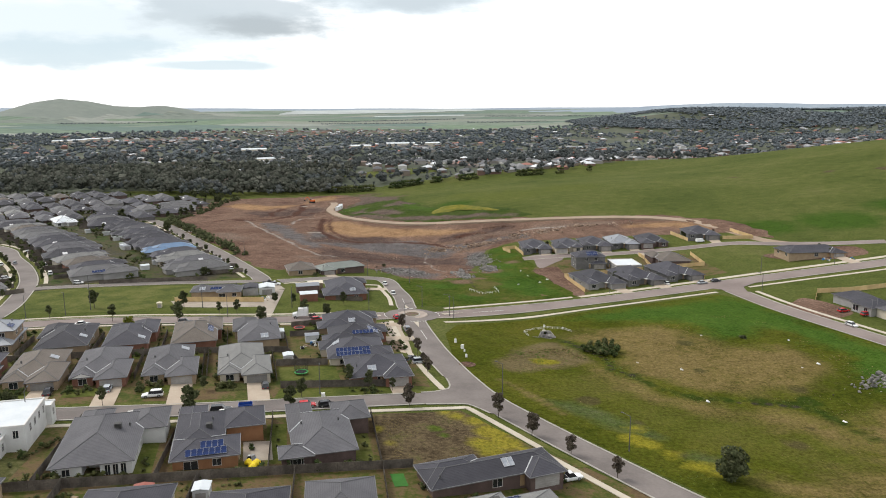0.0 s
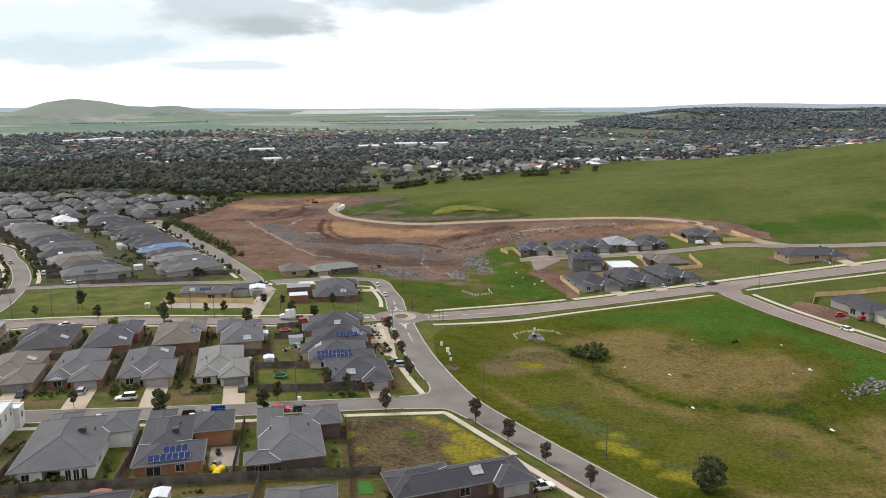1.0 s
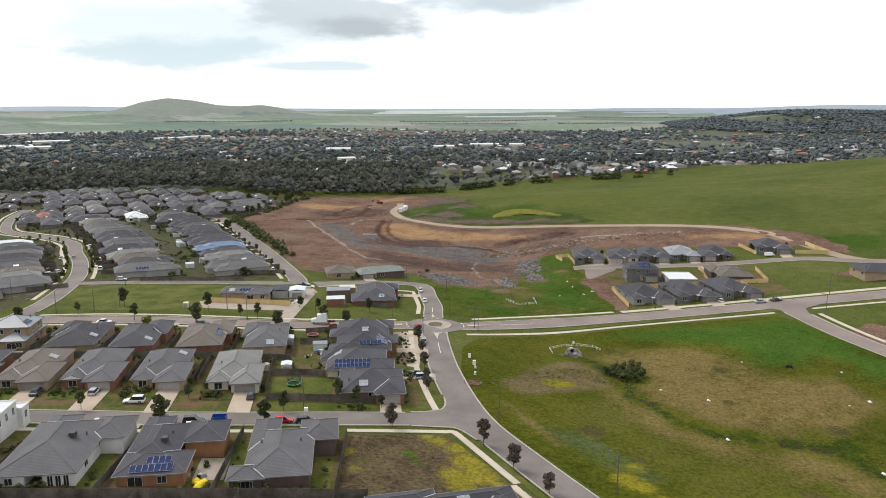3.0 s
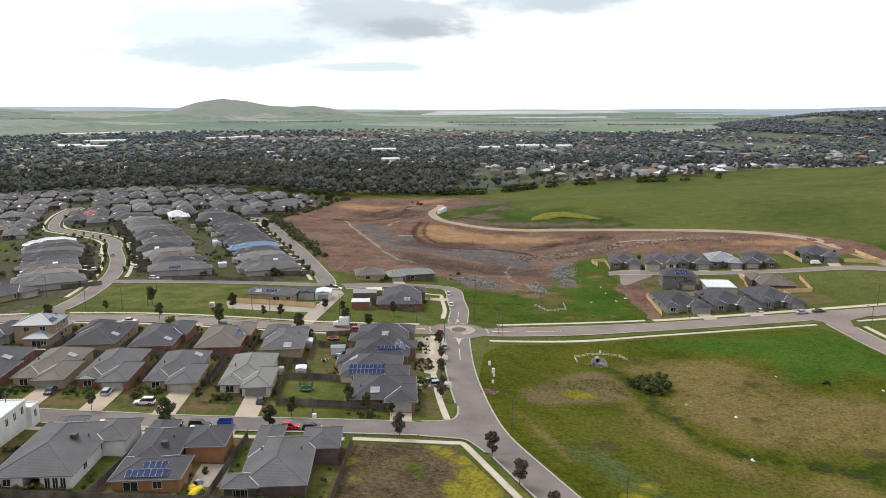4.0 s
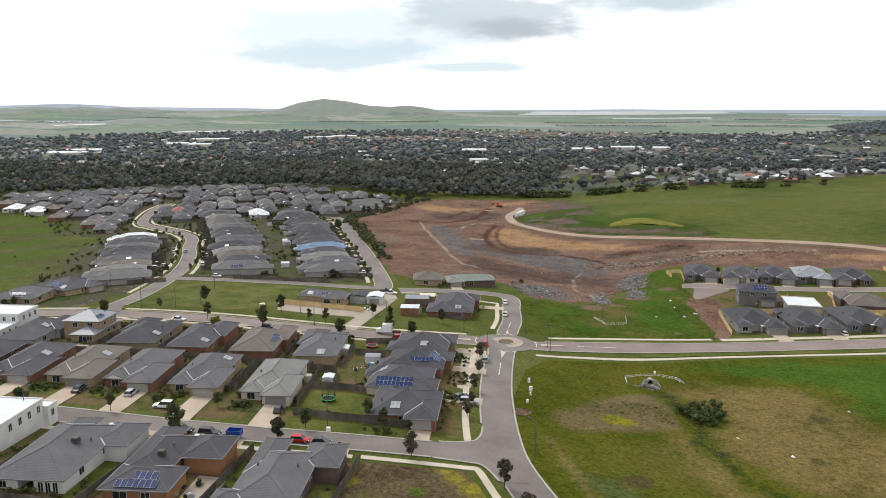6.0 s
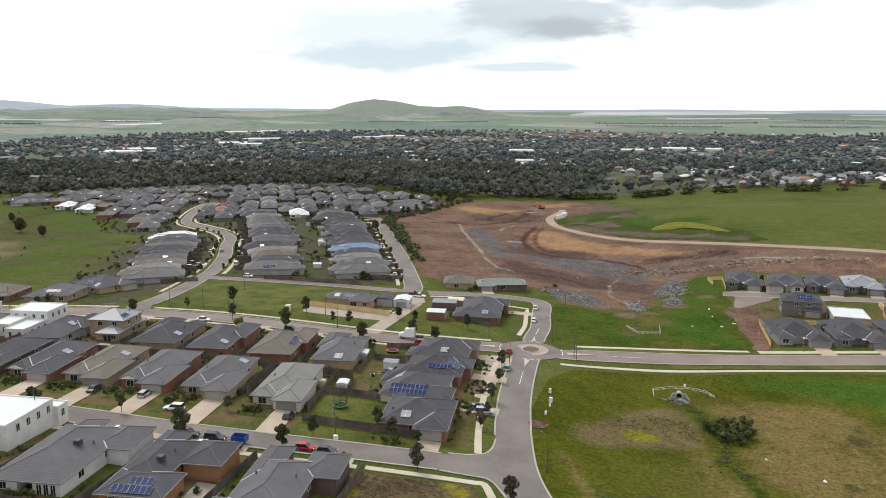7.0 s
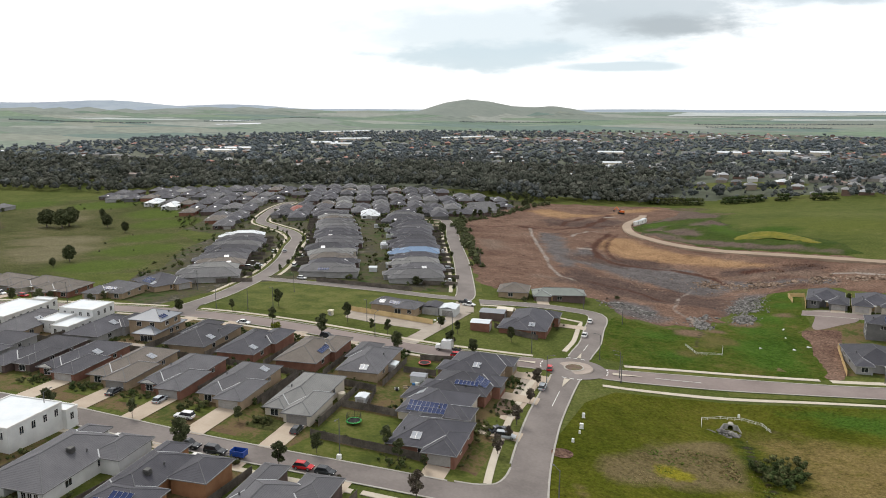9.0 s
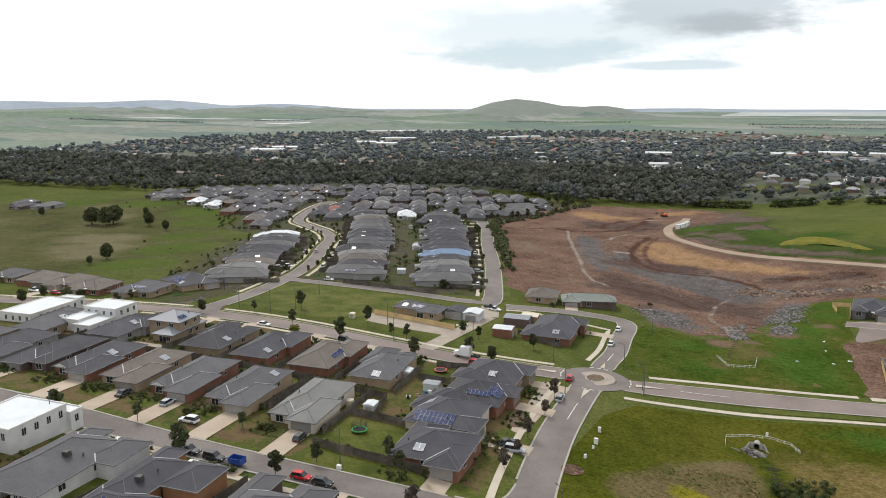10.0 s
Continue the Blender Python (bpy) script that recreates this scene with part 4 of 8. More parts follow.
def footpath(line_name, d, y_from, y_to, width=1.6, axis=1):
    global path_no
    for run in side_runs(road_line(line_name), d, [r for r in ROADS if r[2] == line_name][0], 1.0):
        run = run[(run[:, axis] > y_from) & (run[:, axis] < y_to)]
        if len(run) > 3:
            path_no += 1
            ribbon("footpath_%d" % path_no, run, width, M_PATH, .16, "pale concrete footpath along the grass verge", "footpath")


footpath("road_1", -7.8, -84, -8)
footpath("road_1", -8.6, -150, -113)
ribbon("footpath_corner", spline([(-5.3, -98.3), (6, -95), (15.5, -92.4), (17.2, -92), (19.5, -95), (25.1, -103.3), (31.9, -113.4)], 1.5), 1.6, M_PATH, .16, "pale concrete footpath round the vacant lot", "footpath")
footpath("road_2", 9.2, 10, 66, axis=0, width=1.8)
footpath("road_2", 8.5, 66, 300, axis=0, width=2.6)
footpath("road_2", -10.5, 8, 122, axis=0, width=1.6)
footpath("road_2", -9.5, 136, 300, axis=0)
footpath("road_3", -7.0, -150, -6, axis=0)
footpath("road_4", 7.6, -260, -14, axis=0)
footpath("road_4", -7.2, -150, -16, axis=0)
footpath("road_5", 6.5, 0, 300)
footpath("road_5", -6.5, 40, 300)
footpath("road_7", 6.5, 60, 240)
footpath("road_8", 5.5, 14, 56)
footpath("road_9", 7.0, -120, 34)
strip("lane", (-50.5, -13), (-56.5, 36), 5.5, M_GRAVEL, .14, "unsealed laneway of crushed rock", "lane")
strip("lane_court", (-56.5, 36), (-64, 50), 7, M_GRAVEL, .145, "unsealed turning area of crushed rock", "lane")

drape("bare_strip", [(54, 90), (58, 94), (66, 97), (68, 80), (69, 62), (70, 40), (65, 38), (61, 52), (58, 74)], M_DIRT, .09, "strip of bare red-brown soil beside new houses", "bare earth", step=3, ragged=1.5)
drape("court_paving", [(55, 121), (64, 122), (72, 113), (66, 104), (59, 95), (57, 99), (57, 112)], M_ASPHALT2, .16, "brownish asphalt court in the new estate", "paving", step=3)
drape("work_yard", [(-90, 9), (-72, 11), (-57, 13.5), (-54, 4), (-70, 0), (-84, -1)], M_GRAVEL, .08, "brown gravel yard beside an unfinished house", "yard", step=2.5, smooth=False)
drape("lot_soil", [(136, 6), (143, 14), (149, 18), (154, 10), (156, -4), (146, -9), (141, -8)], M_DIRT, .08, "bare brown soil of an unfinished front yard", "bare earth", step=2.5, ragged=1)
drape("lot_soil_2", [(166, 92), (172, 78), (190, 74), (206, 78), (208, 92), (190, 96)], M_DIRT, .07, "bare brown soil round a new house", "bare earth", step=3, ragged=2)
drape("verge_lawn_2", [(17.6, -91.6), (19, -91.8), (27.4, -101.9), (35.8, -115), (40.6, -121.4), (38.6, -122), (32.8, -113), (26, -102.9)], M_LAWN, .075, "mown green verge between footpath and kerb", "lawn", step=2.5, smooth=False)
for k, (nm, d, lo, hi) in enumerate((("road_5", 5.6, -6, 200), ("road_5", -5.6, 40, 200), ("road_7", 5.6, 60, 225), ("road_7", -5.4, 60, 225), ("road_4", 5.6, -60, 0), ("road_2", 6.2, 10, 70), ("road_2", -7.2, 8, 60))):
    for j, run in enumerate(side_runs(road_line(nm), d, [r for r in ROADS if r[2] == nm][0], .2)):
        run = run[(run[:, 1] > lo) & (run[:, 1] < hi)]
        if len(run) > 3:
            ribbon("verge_strip_%d_%d" % (k + 1, j + 1), run, 3.0, M_LAWN, .115, "mown green verge beside the kerb", "verge", thick=.1)

# ================= houses =================
PITCH = math.tan(radians(22.5))
OVER = 0.5


def hip(rect, eave, caps, gutter, pitch=PITCH):
    """A hipped roof over a rectangle as one closed shell; adds its ridge capping and gutter."""
    x0, x1, y0, y1 = rect[0] - OVER, rect[1] + OVER, rect[2] - OVER, rect[3] + OVER
    w, d = x1 - x0, y1 - y0
    s = min(w, d) / 2
    h = s * pitch
    xm, ym = (x0 + x1) / 2, (y0 + y1) / 2
    ends = ((x0 + s, ym), (x1 - s, ym)) if w >= d else ((xm, y0 + s), (xm, y1 - s))
    roof = Geo()
    roof.v = [(x0, y0, eave), (x1, y0, eave), (x1, y1, eave), (x0, y1, eave), (*ends[0], eave + h), (*ends[1], eave + h)]
    roof.f = [(0, 1, 5, 4), (2, 3, 4, 5), (1, 2, 5), (3, 0, 4), (3, 2, 1, 0)] if w >= d else [(0, 1, 4), (1, 2, 5, 4), (2, 3, 5), (3, 0, 4, 5), (3, 2, 1, 0)]
    lines = [(0, 4), (3, 4), (1, 5), (2, 5), (4, 5)] if w >= d else [(0, 4), (1, 4), (2, 5), (3, 5), (4, 5)]
    for i, j in lines:
        p, q = roof.v[i], roof.v[j]
        if math.dist(p, q) > .3:
            caps.tube((p[0], p[1], p[2] + .02), (q[0], q[1], q[2] + .02), .075, .075, 5)
    for xa, xb, ya, yb in ((x0 - .09, x1 + .09, y0 - .09, y0 + .02), (x0 - .09, x1 + .09, y1 - .02, y1 + .09), (x0 - .09, x0 + .02, y0 + .02, y1 - .02), (x1 - .02, x1 + .09, y0 + .02, y1 - .02)):
        gutter.box(xa, xb, ya, yb, eave - .17, eave + .02)
    return roof


def valleys(blocks, eave, g, pitch=PITCH):
    """Bright metal valley strips from each inner corner of the eaves up to where the slopes part."""
    R = [(b[0] - OVER, b[1] + OVER, b[2] - OVER, b[3] + OVER) for b in blocks]

    def high(r, x, y):
        return min(x - r[0], r[1] - x, y - r[2], r[3] - y)

    for i, a in enumerate(R):
        for b in R[i + 1:]:
            for p, q in ((a, b), (b, a)):
                for x in p[:2]:
                    for y in q[2:]:
                        if not (p[2] < y < p[3] and q[0] < x < q[1]) or any(high(r, x, y) > .05 for r in R):
                            continue
                        dx, dy = (1 if x == p[0] else -1), (1 if y == q[2] else -1)
                        n = 0.0
                        while n < 9 and all(abs(high(r, x + dx * (n + .2), y + dy * (n + .2)) - n - .2) < .03 for r in (p, q)) and all(high(r, x + dx * (n + .2), y + dy * (n + .2)) < n + .25 for r in R):
                            n += .2
                        if n > .8:
                            k = .075
                            lo, up = (x, y, eave + .02), (x + dx * n, y + dy * n, eave + n * pitch + .02)
                            ring = [(-k * dy, k * dx, .05), (k * dy, -k * dx, .05)]
                            g.solid([tuple(np.add(lo, ring[0])), tuple(np.add(lo, ring[1])), tuple(np.add(up, ring[1])), tuple(np.add(up, ring[0]))], [tuple(np.add(np.add(lo, ring[0]), (0, 0, .03))), tuple(np.add(np.add(lo, ring[1]), (0, 0, .03))), tuple(np.add(np.add(up, ring[1]), (0, 0, .03))), tuple(np.add(np.add(up, ring[0]), (0, 0, .03)))])


def roof_frame(rect, eave, side, along, up, pitch=PITCH):
    """The pose on a roof slope: x along the eave, y up the slope, z out of it. along: metres from the middle; up: metres from the eave."""
    x0, x1, y0, y1 = rect[0] - OVER, rect[1] + OVER, rect[2] - OVER, rect[3] + OVER
    turn, px, py = {"S": (0, (x0 + x1) / 2, y0), "N": (180, (x0 + x1) / 2, y1), "E": (90, x1, (y0 + y1) / 2), "W": (-90, x0, (y0 + y1) / 2)}[side]
    return pose(px, py, eave, 0, 0, turn) @ pose(along, 0, 0, math.degrees(math.atan(pitch))) @ Matrix.Translation((0, up, 0.02))


def add_window(house, m, w, h, sill=True):
    """A framed window; m: its middle on the wall, x along the wall, y out of it."""
    g = Geo()
    for xa, xb, za, zb in ((-w / 2 - .06, w / 2 + .06, h / 2, h / 2 + .07), (-w / 2 - .06, w / 2 + .06, -h / 2 - .07, -h / 2), (-w / 2 - .06, -w / 2, -h / 2, h / 2), (w / 2, w / 2 + .06, -h / 2, h / 2), (-.03, .03, -h / 2, h / 2)):
        g.box(xa, xb, -.02, .07, za, zb)
    win = part("window", g, M_TRIM, house, at=m)
    p = Geo().box(-w / 2, w / 2, 0, .03, -h / 2, h / 2)
    part("pane", p, M_GLASS, win)
    return win


PV_GEO, HOT_GEO = {}, {}


def panel_meshes():
    g = Geo().box(-.5, .5, -.83, .83, .10, .14)
    cells = Geo().box(-.475, .475, -.805, .805, .14, .146)
    PV_GEO["frame"], PV_GEO["cells"] = g.mesh("solar_panel", M_PVFRAME), cells.mesh("cell_sheet", M_PV)
    HOT_GEO["frame"] = Geo().box(-.52, .52, -1.0, 1.0, .04, .15).mesh("solar_collector", M_ALLOY)
    HOT_GEO["glass"] = Geo().box(-.48, .48, -.96, .96, .15, .156).mesh("collector_glass", M_COLLECTOR)
    v = Geo()
    v.tube((0, 0, -.3), (0, 0, .35), .15, .15, 10)
    ring = [(.24 * math.cos(a), .24 * math.sin(a)) for a in np.linspace(0, math.tau, 12, endpoint=False)]
    v.solid([(x * .7, y * .7, .35) for x, y in ring], [(x, y, .5) for x, y in ring])
    v.solid([(x, y, .5) for x, y in ring], [(x * .3, y * .3, .68) for x, y in ring])
    HOT_GEO["vent"] = v.mesh("roof_vent", M_POLE)
    c = Geo().box(-.6, .6, -.6, .6, -.2, .75, taper=.08)
    for z in (.1, .25, .4, .55):
        c.box(-.63, .63, -.5, .5, z, z + .05)
        c.box(-.5, .5, -.63, .63, z, z + .05)
    HOT_GEO["cooler"] = c.mesh("evaporative_cooler", mat("cooler_plastic", [(.045, .044, .043), (.075, .073, .07)], big=1, small=5, rough=.6, bump=0, world=False))


panel_meshes()


def wall_pose(rect, side, along, z):
    x0, x1, y0, y1 = rect
    turn, px, py = {"S": (180, (x0 + x1) / 2, y0), "N": (0, (x0 + x1) / 2, y1), "E": (-90, x1, (y0 + y1) / 2), "W": (90, x0, (y0 + y1) / 2)}[side]
    return pose(px, py, z, 0, 0, turn) @ Matrix.Translation((along, 0, 0))


DONE_HOUSES, DRIVES = [], []


def house(x, y, rot, w=12.0, d=23.0, roof="dark", wall="brick", flip=1, eave=2.7, plan="long", pv=(), hot=(), vents=1, cooler=None, label="", windows=True, floors=1, group="", porch=True, rear="full", lite=False, forms=None, recess=None, gable=False):
    """A brick-veneer house. Front towards local -y. flip: the side of the garage. pv: (side, along, up, columns, rows)."""
    if not label:
        look_of = {"dark": "charcoal", "grey": "grey", "mid": "slate-grey", "light": "pale grey", "brown": "brown", "blue": "blue", "steel": "pale steel", "white": "white", "red": "red", "green": "grey-green"}[roof]
        wall_of = {"brick": "red brick", "tan": "tan brick", "orange": "orange brick", "cream": "cream rendered", "grey": "grey rendered", "white": "white rendered", "slate": "slate-grey brick", "darkbrick": "dark brick"}[wall]
        label = "%s %s house with a %s hipped roof" % ("two-storey" if floors == 2 else "single-storey", wall_of, look_of)
    zs = ground(np.array([x - 4, x + 4, x, x]), np.array([y, y, y - 6, y + 6]))
    base = thing("house", pose(x, y, float(np.mean(zs)) + .25, 0, 0, rot), label, "house", group)
    hw, hd = w / 2, d / 2
    if plan == "long":
        main = (-hw, hw, -hd + 4.5, hd - 3.5)
        gar = (hw - 6.4, hw, -hd, 1.0) if flip > 0 else (-hw, -hw + 6.4, -hd, 1.0)
        room = (-hw, -hw + 4.6, -hd + 2.2, 2.0) if flip > 0 else (hw - 4.6, hw, -hd + 2.2, 2.0)
        blocks = [main, gar, room]
        if rear == "full":
            main = (-hw + (1.4 if flip < 0 else 0), hw - (1.4 if flip > 0 else 0), -hd + 4.5, hd)
            blocks[0] = main
        elif rear:
            blocks.append((-hw, 1.5, 0, hd) if flip > 0 else (-1.5, hw, 0, hd))
    elif plan == "wide":
        main = (-hw, hw, -hd + 2, hd - 2)
        gar = (hw - 6.6, hw, -hd, 1.5) if flip > 0 else (-hw, -hw + 6.6, -hd, 1.5)
        blocks = [main, gar]
        if rear == "full" and lite:
            pass
        elif rear:
            blocks.append((-hw, -hw + w * .45, -1, hd) if flip > 0 else (hw - w * .45, hw, -1, hd))
    else:
        main = (-hw, hw, -hd, hd)
        gar, blocks = main, [main]
    if forms:
        blocks = forms
        main, gar = forms[:2]
    C, G, W, K = Geo(), Geo(), Geo(), Geo()
    top = eave * floors + (.25 if floors == 2 else 0)
    for k, (x0, x1, y0, y1) in enumerate(blocks):
        e = top - .012 * k if k == 0 else (eave if floors == 2 else top) - .012 * k
        part("roof", hip((x0, x1, y0, y1), e, C, G), ROOFS[roof], base)
        inset = recess[2] if recess and k == 0 else 0
        W.box(x0 + .003 * k, x1 - .003 * k, y0 + .003 * k, y1 - .003 * k - inset, -1.6, e - .03)
        if inset:
            W.box(x0, recess[0], y1 - inset + .002, y1, -1.6, e - .03)
            W.box(recess[1], x1, y1 - inset + .002, y1, -1.6, e - .03)
    if floors == 1:
        valleys(blocks, top, G if lite else K)
    if K.v:
        tagged(part("valley_strip", K, M_VALLEY, base, "bright metal valley strips"), kind="stuff")
    part("wall", W, WALLS[wall], base)
    tagged(part("ridge_cap", C, M_CAP, base, "pale mortared ridge capping"), kind="stuff")
    tagged(part("gutter", G, M_GUTTER, base), kind="stuff")
    # garage door with its panels, front door, windows
    if gable:
        gx0, gx1, gy0 = room[0] - .4, room[1] + .4, room[2] - .62
        gm, gh = (gx0 + gx1) / 2, (gx1 - gx0) / 2 * PITCH
        part("gable_roof", Geo().solid([(gx0, gy0, top), (gx1, gy0, top), (gm, gy0, top + gh)], [(gx0, gy0 + 3.2, top), (gx1, gy0 + 3.2, top), (gm, gy0 + 3.2, top + gh)]), ROOFS[roof], base)
        part("gable_board", Geo().solid([(gx0 + .5, gy0 - .06, top + .08), (gx1 - .5, gy0 - .06, top + .08), (gm, gy0 - .06, top + gh - .14)], [(gx0 + .5, gy0 - .005, top + .08), (gx1 - .5, gy0 - .005, top + .08), (gm, gy0 - .005, top + gh - .14)]), M_TRIM, base, "white painted gable board")
    if plan != "box":
        gx = (gar[0] + gar[1]) / 2
        D = Geo()
        for k in range(5):
            D.box(gx - 2.45, gx + 2.45, gar[2] - .05, gar[2] + .02, .02 + k * .44, .44 + k * .44)
        part("garage_door", D, M_GDOOR, base)
        dx = gar[0] - .75 if flip > 0 else gar[1] + .75
        if not lite:
            part("front_door", Geo().box(dx - .45, dx + .45, main[2] - .05, main[2] + .03, 0, 2.1), M_TIMBER, base, "timber front door")
        if porch:
            P = Geo().box(min(dx - .9, dx + .9), max(dx - .9, dx + .9), -hd + 2.6, main[2], 2.35, 2.5)
            part("porch", P, M_TRIM, base)
            for sx in (-.8, .8):
                part("post", Geo().box(dx + sx - .1, dx + sx + .1, -hd + 2.7, -hd + 2.9, -.6, 2.36), WALLS[wall], base)
    if windows:
        for side, along, ww, hh, rct in (("S", 0, 1.8, 1.5, blocks[2] if plan == "long" else main), ("W", 4, 1.5, 1.2, main), ("W", -3, 1.5, 1.2, main), ("E", 4, 1.5, 1.2, main), ("E", -3, 1.2, 1.0, main),
                                         ("N", 2.5, 2.4, 2.0, blocks[-1]), ("N", -2.0 if w > 10 else -1.2, 1.5, 1.3, blocks[-1])) if not recess else (
                ("N", 4.2, 1.2, 1.2, main), ("N", -2.5, .85, 2.0, main), ("N", -3.8, .85, 2.0, main), ("N", -5.1, .85, 2.0, main), ("W", 5, 1.5, 1.2, main), ("W", -3, 1.5, 1.2, main), ("E", 6, 1.2, 1.2, main)):
            if lite and (side in "EW" or side == "N" and hh < 1.9):
                continue
            if plan == "box" and side == "S":
                along = 1.0
            add_window(base, wall_pose(rct, side, along if abs(along) + ww / 2 < (rct[1] - rct[0] if side in "SN" else rct[3] - rct[2]) / 2 - .3 else 0, 1.45 if hh < 1.9 else 1.1), ww, hh)
        if floors == 2:
            for side in "SEWN":
                for along in (-2.5, 2.0):
                    add_window(base, wall_pose(main, side, along, 4.4), 1.5, 1.3)
    for side, along, up, cols, rows, *which in pv:
        deck = blocks[which[0]] if which else main
        for i in range(cols):
            for j in range(rows):
                p = part("solar_panel", PV_GEO["frame"], None, base, at=roof_frame(deck, top, side, along + (i - (cols - 1) / 2) * 1.04, up + .9 + j * 1.72))
                part("cell_sheet", PV_GEO["cells"], None, p)
    for side, along, up in hot:
        for i in (-.55, .55):
            p = part("solar_collector", HOT_GEO["frame"], None, base, "pale glazed hot-water collector", at=roof_frame(main, top, side, along + i, up + 1.0))
            if not lite:
                part("glass", HOT_GEO["glass"], None, p)
    for k in range(vents):
        part("roof_vent", HOT_GEO["vent"], None, base, at=roof_frame(main, top, "E" if k % 2 else "W", 2.0 - 4 * k, 2.6) @ pose(0, 0, 0, -22.5))
    if cooler:
        part("evaporative_cooler", HOT_GEO["cooler"], None, base, at=roof_frame(main, top, *cooler) @ pose(0, 0, .1, -22.5))
    DONE_HOUSES.append((x, y, rot, w, d))
    if plan != "box" and not lite:
        spot = pose(x, y, 0, 0, 0, rot)
        DRIVES.append((spot @ Vector((gx, -hd - .1, 0)), spot.to_3x3() @ Vector((0, -1, 0))))
    return base


# row on the north side of the side street
house(-146, -101, 16, roof="grey", wall="tan", hot=[("E", 2, 2)], flip=-1)
house(-131, -96, 16, roof="dark", wall="grey", hot=[("W", 2, 2)])
house(-116.5, -91.5, 16, roof="dark", wall="darkbrick", flip=-1)
house(-102, -87.5, 16, roof="dark", wall="brick", gable=True, hot=[("E", -1, 1.6)], label="red brick house with a dark blue-grey tiled roof")
house(-87.5, -83.7, 16, roof="brown", wall="tan", hot=[("E", 1, 1.6)], flip=1)
house(-73.2, -80, 16, roof="grey", wall="brick", flip=1, gable=True)
house(-57.8, -76, 16, roof="grey", wall="tan", hot=[("E", 4, 1.4)], flip=1)
house(-40.5, -72, 16, roof="light", wall="cream", flip=1, d=24)
house(-5.8, -72, 14, w=15, d=18, roof="dark", wall="brick", plan="wide", flip=1, hot=[("S", -2, 2)])
# row that backs on to it, facing the wide road
for x, y, rf, wl, ht, fl in ((-151, -73, "grey", "tan", ("W", 2, 2), 1), (-127, -62.5, "dark", "grey", ("W", 1, 2), -1), (-97, -52.5, "dark", "tan", ("W", -3, 1.2), 1), (-79.5, -48.5, "dark", "brick", ("W", -6, 1.2), -1), (-45.8, -39.5, "grey", "tan", ("N", 1.5, .8), 1)):
    house(x, y, 196, roof=rf, wall=wl, hot=[ht], flip=fl, w=12.5 if x != -97 else 14)
house(-62, -43.5, 196, w=13, roof="brown", wall="brick", pv=[("W", 0, 1.2, 6, 1)], flip=-1)
house(-115.5, -54.5, 196, w=11, d=18, roof="steel", wall="tan", floors=2, rear=True, pv=[("W", -2, 1.0, 3, 1)], flip=1)
# three on the corner, facing the collector street
house(-20, -23, 102, w=15, d=19, roof="dark", wall="tan", plan="wide", hot=[("W", 1, 2.2)], cooler=None, flip=1)
house(-15.5, -40, 102, w=14, d=19, roof="dark", wall="brick", plan="wide", pv=[("W", 2, 3.0, 6, 1), ("S", -1, 1.2, 5, 2)], flip=1)
house(-13.5, -56, 102, w=15, d=19, roof="dark", wall="cream", plan="wide", pv=[("W", -1, .6, 9, 2)], hot=[("N", -2, 2)], flip=-1)
# south side of the side street
house(-52.6, -124.9, 195, w=14, d=26, roof="grey", wall="white", cooler=("W", 0, 4.5), flip=-1, forms=[(-6.4, 6.6, -8.5, 12.8), (-10.6, -4.2, -9.8, -.6), (.4, 5.4, -11.6, 0)], recess=(-1.2, 1.7, 3.4), label="white rendered house with a grey hipped roof and rear alfresco")
house(-33.5, -121.5, 195, w=12.5, d=27, roof="dark", wall="orange", cooler=("W", -2, 3.2), pv=[("N", .2, .5, 7, 1, 3), ("N", 1.2, 2.25, 4, 1, 3)], flip=-1, forms=[(-2.2, 6.2, -9, 7), (-9.8, -2.8, -9.7, -1), (1.6, 6.2, -13, 2), (-5, 6.3, 3.2, 11.2)], label="orange brick house with a charcoal roof and separate garage wing")
house(-13, -117, 195, w=15, d=23, roof="grey", wall="darkbrick", flip=-1, vents=2, forms=[(-5.6, 5.6, -8, 10.8), (-10.2, -3.6, -12, -3.2), (1.4, 5.8, -13.6, 0), (2.6, 8.2, 6.6, 11.2)])
house(20.3, -131, 20.5, w=24.5, d=11, roof="dark", wall="darkbrick", plan="wide", hot=[("S", 3, 2)], flip=1)
house(-35.5, -157.5, 9, w=14, d=20, roof="dark", wall="cream", flip=1)
house(-18.5, -155.5, 9, w=13, d=18, roof="dark", wall="grey", flip=-1)
house(-3.5, -149.5, 9, w=12, d=18, roof="grey", wall="tan", flip=1)
house(25, -150, 20, w=15, d=18, roof="light", wall="grey", flip=1, plan="wide", pv=[("N", 0, 1, 3, 1)], cooler=("N", 3, 3))
house(-63, -158, 9, w=14, d=20, roof="grey", wall="tan", flip=1)
# north of the wide road
house(-76, 20, 190, w=18, d=11, roof="grey", wall="tan", plan="wide", pv=[("N", 0, 1, 4, 1)], hot=[("N", -5, 1)])
house(-28.5, 33.5, 104, w=24, d=18, roof="dark", wall="brick", plan="wide", hot=[("W", 2, 2)])
house(-38, 84.5, 27, w=21, d=13, roof="green", wall="darkbrick", plan="wide", flip=-1, rear=False)
house(-55, 77, 20, w=12, d=12, roof="brown", wall="tan", plan="box")
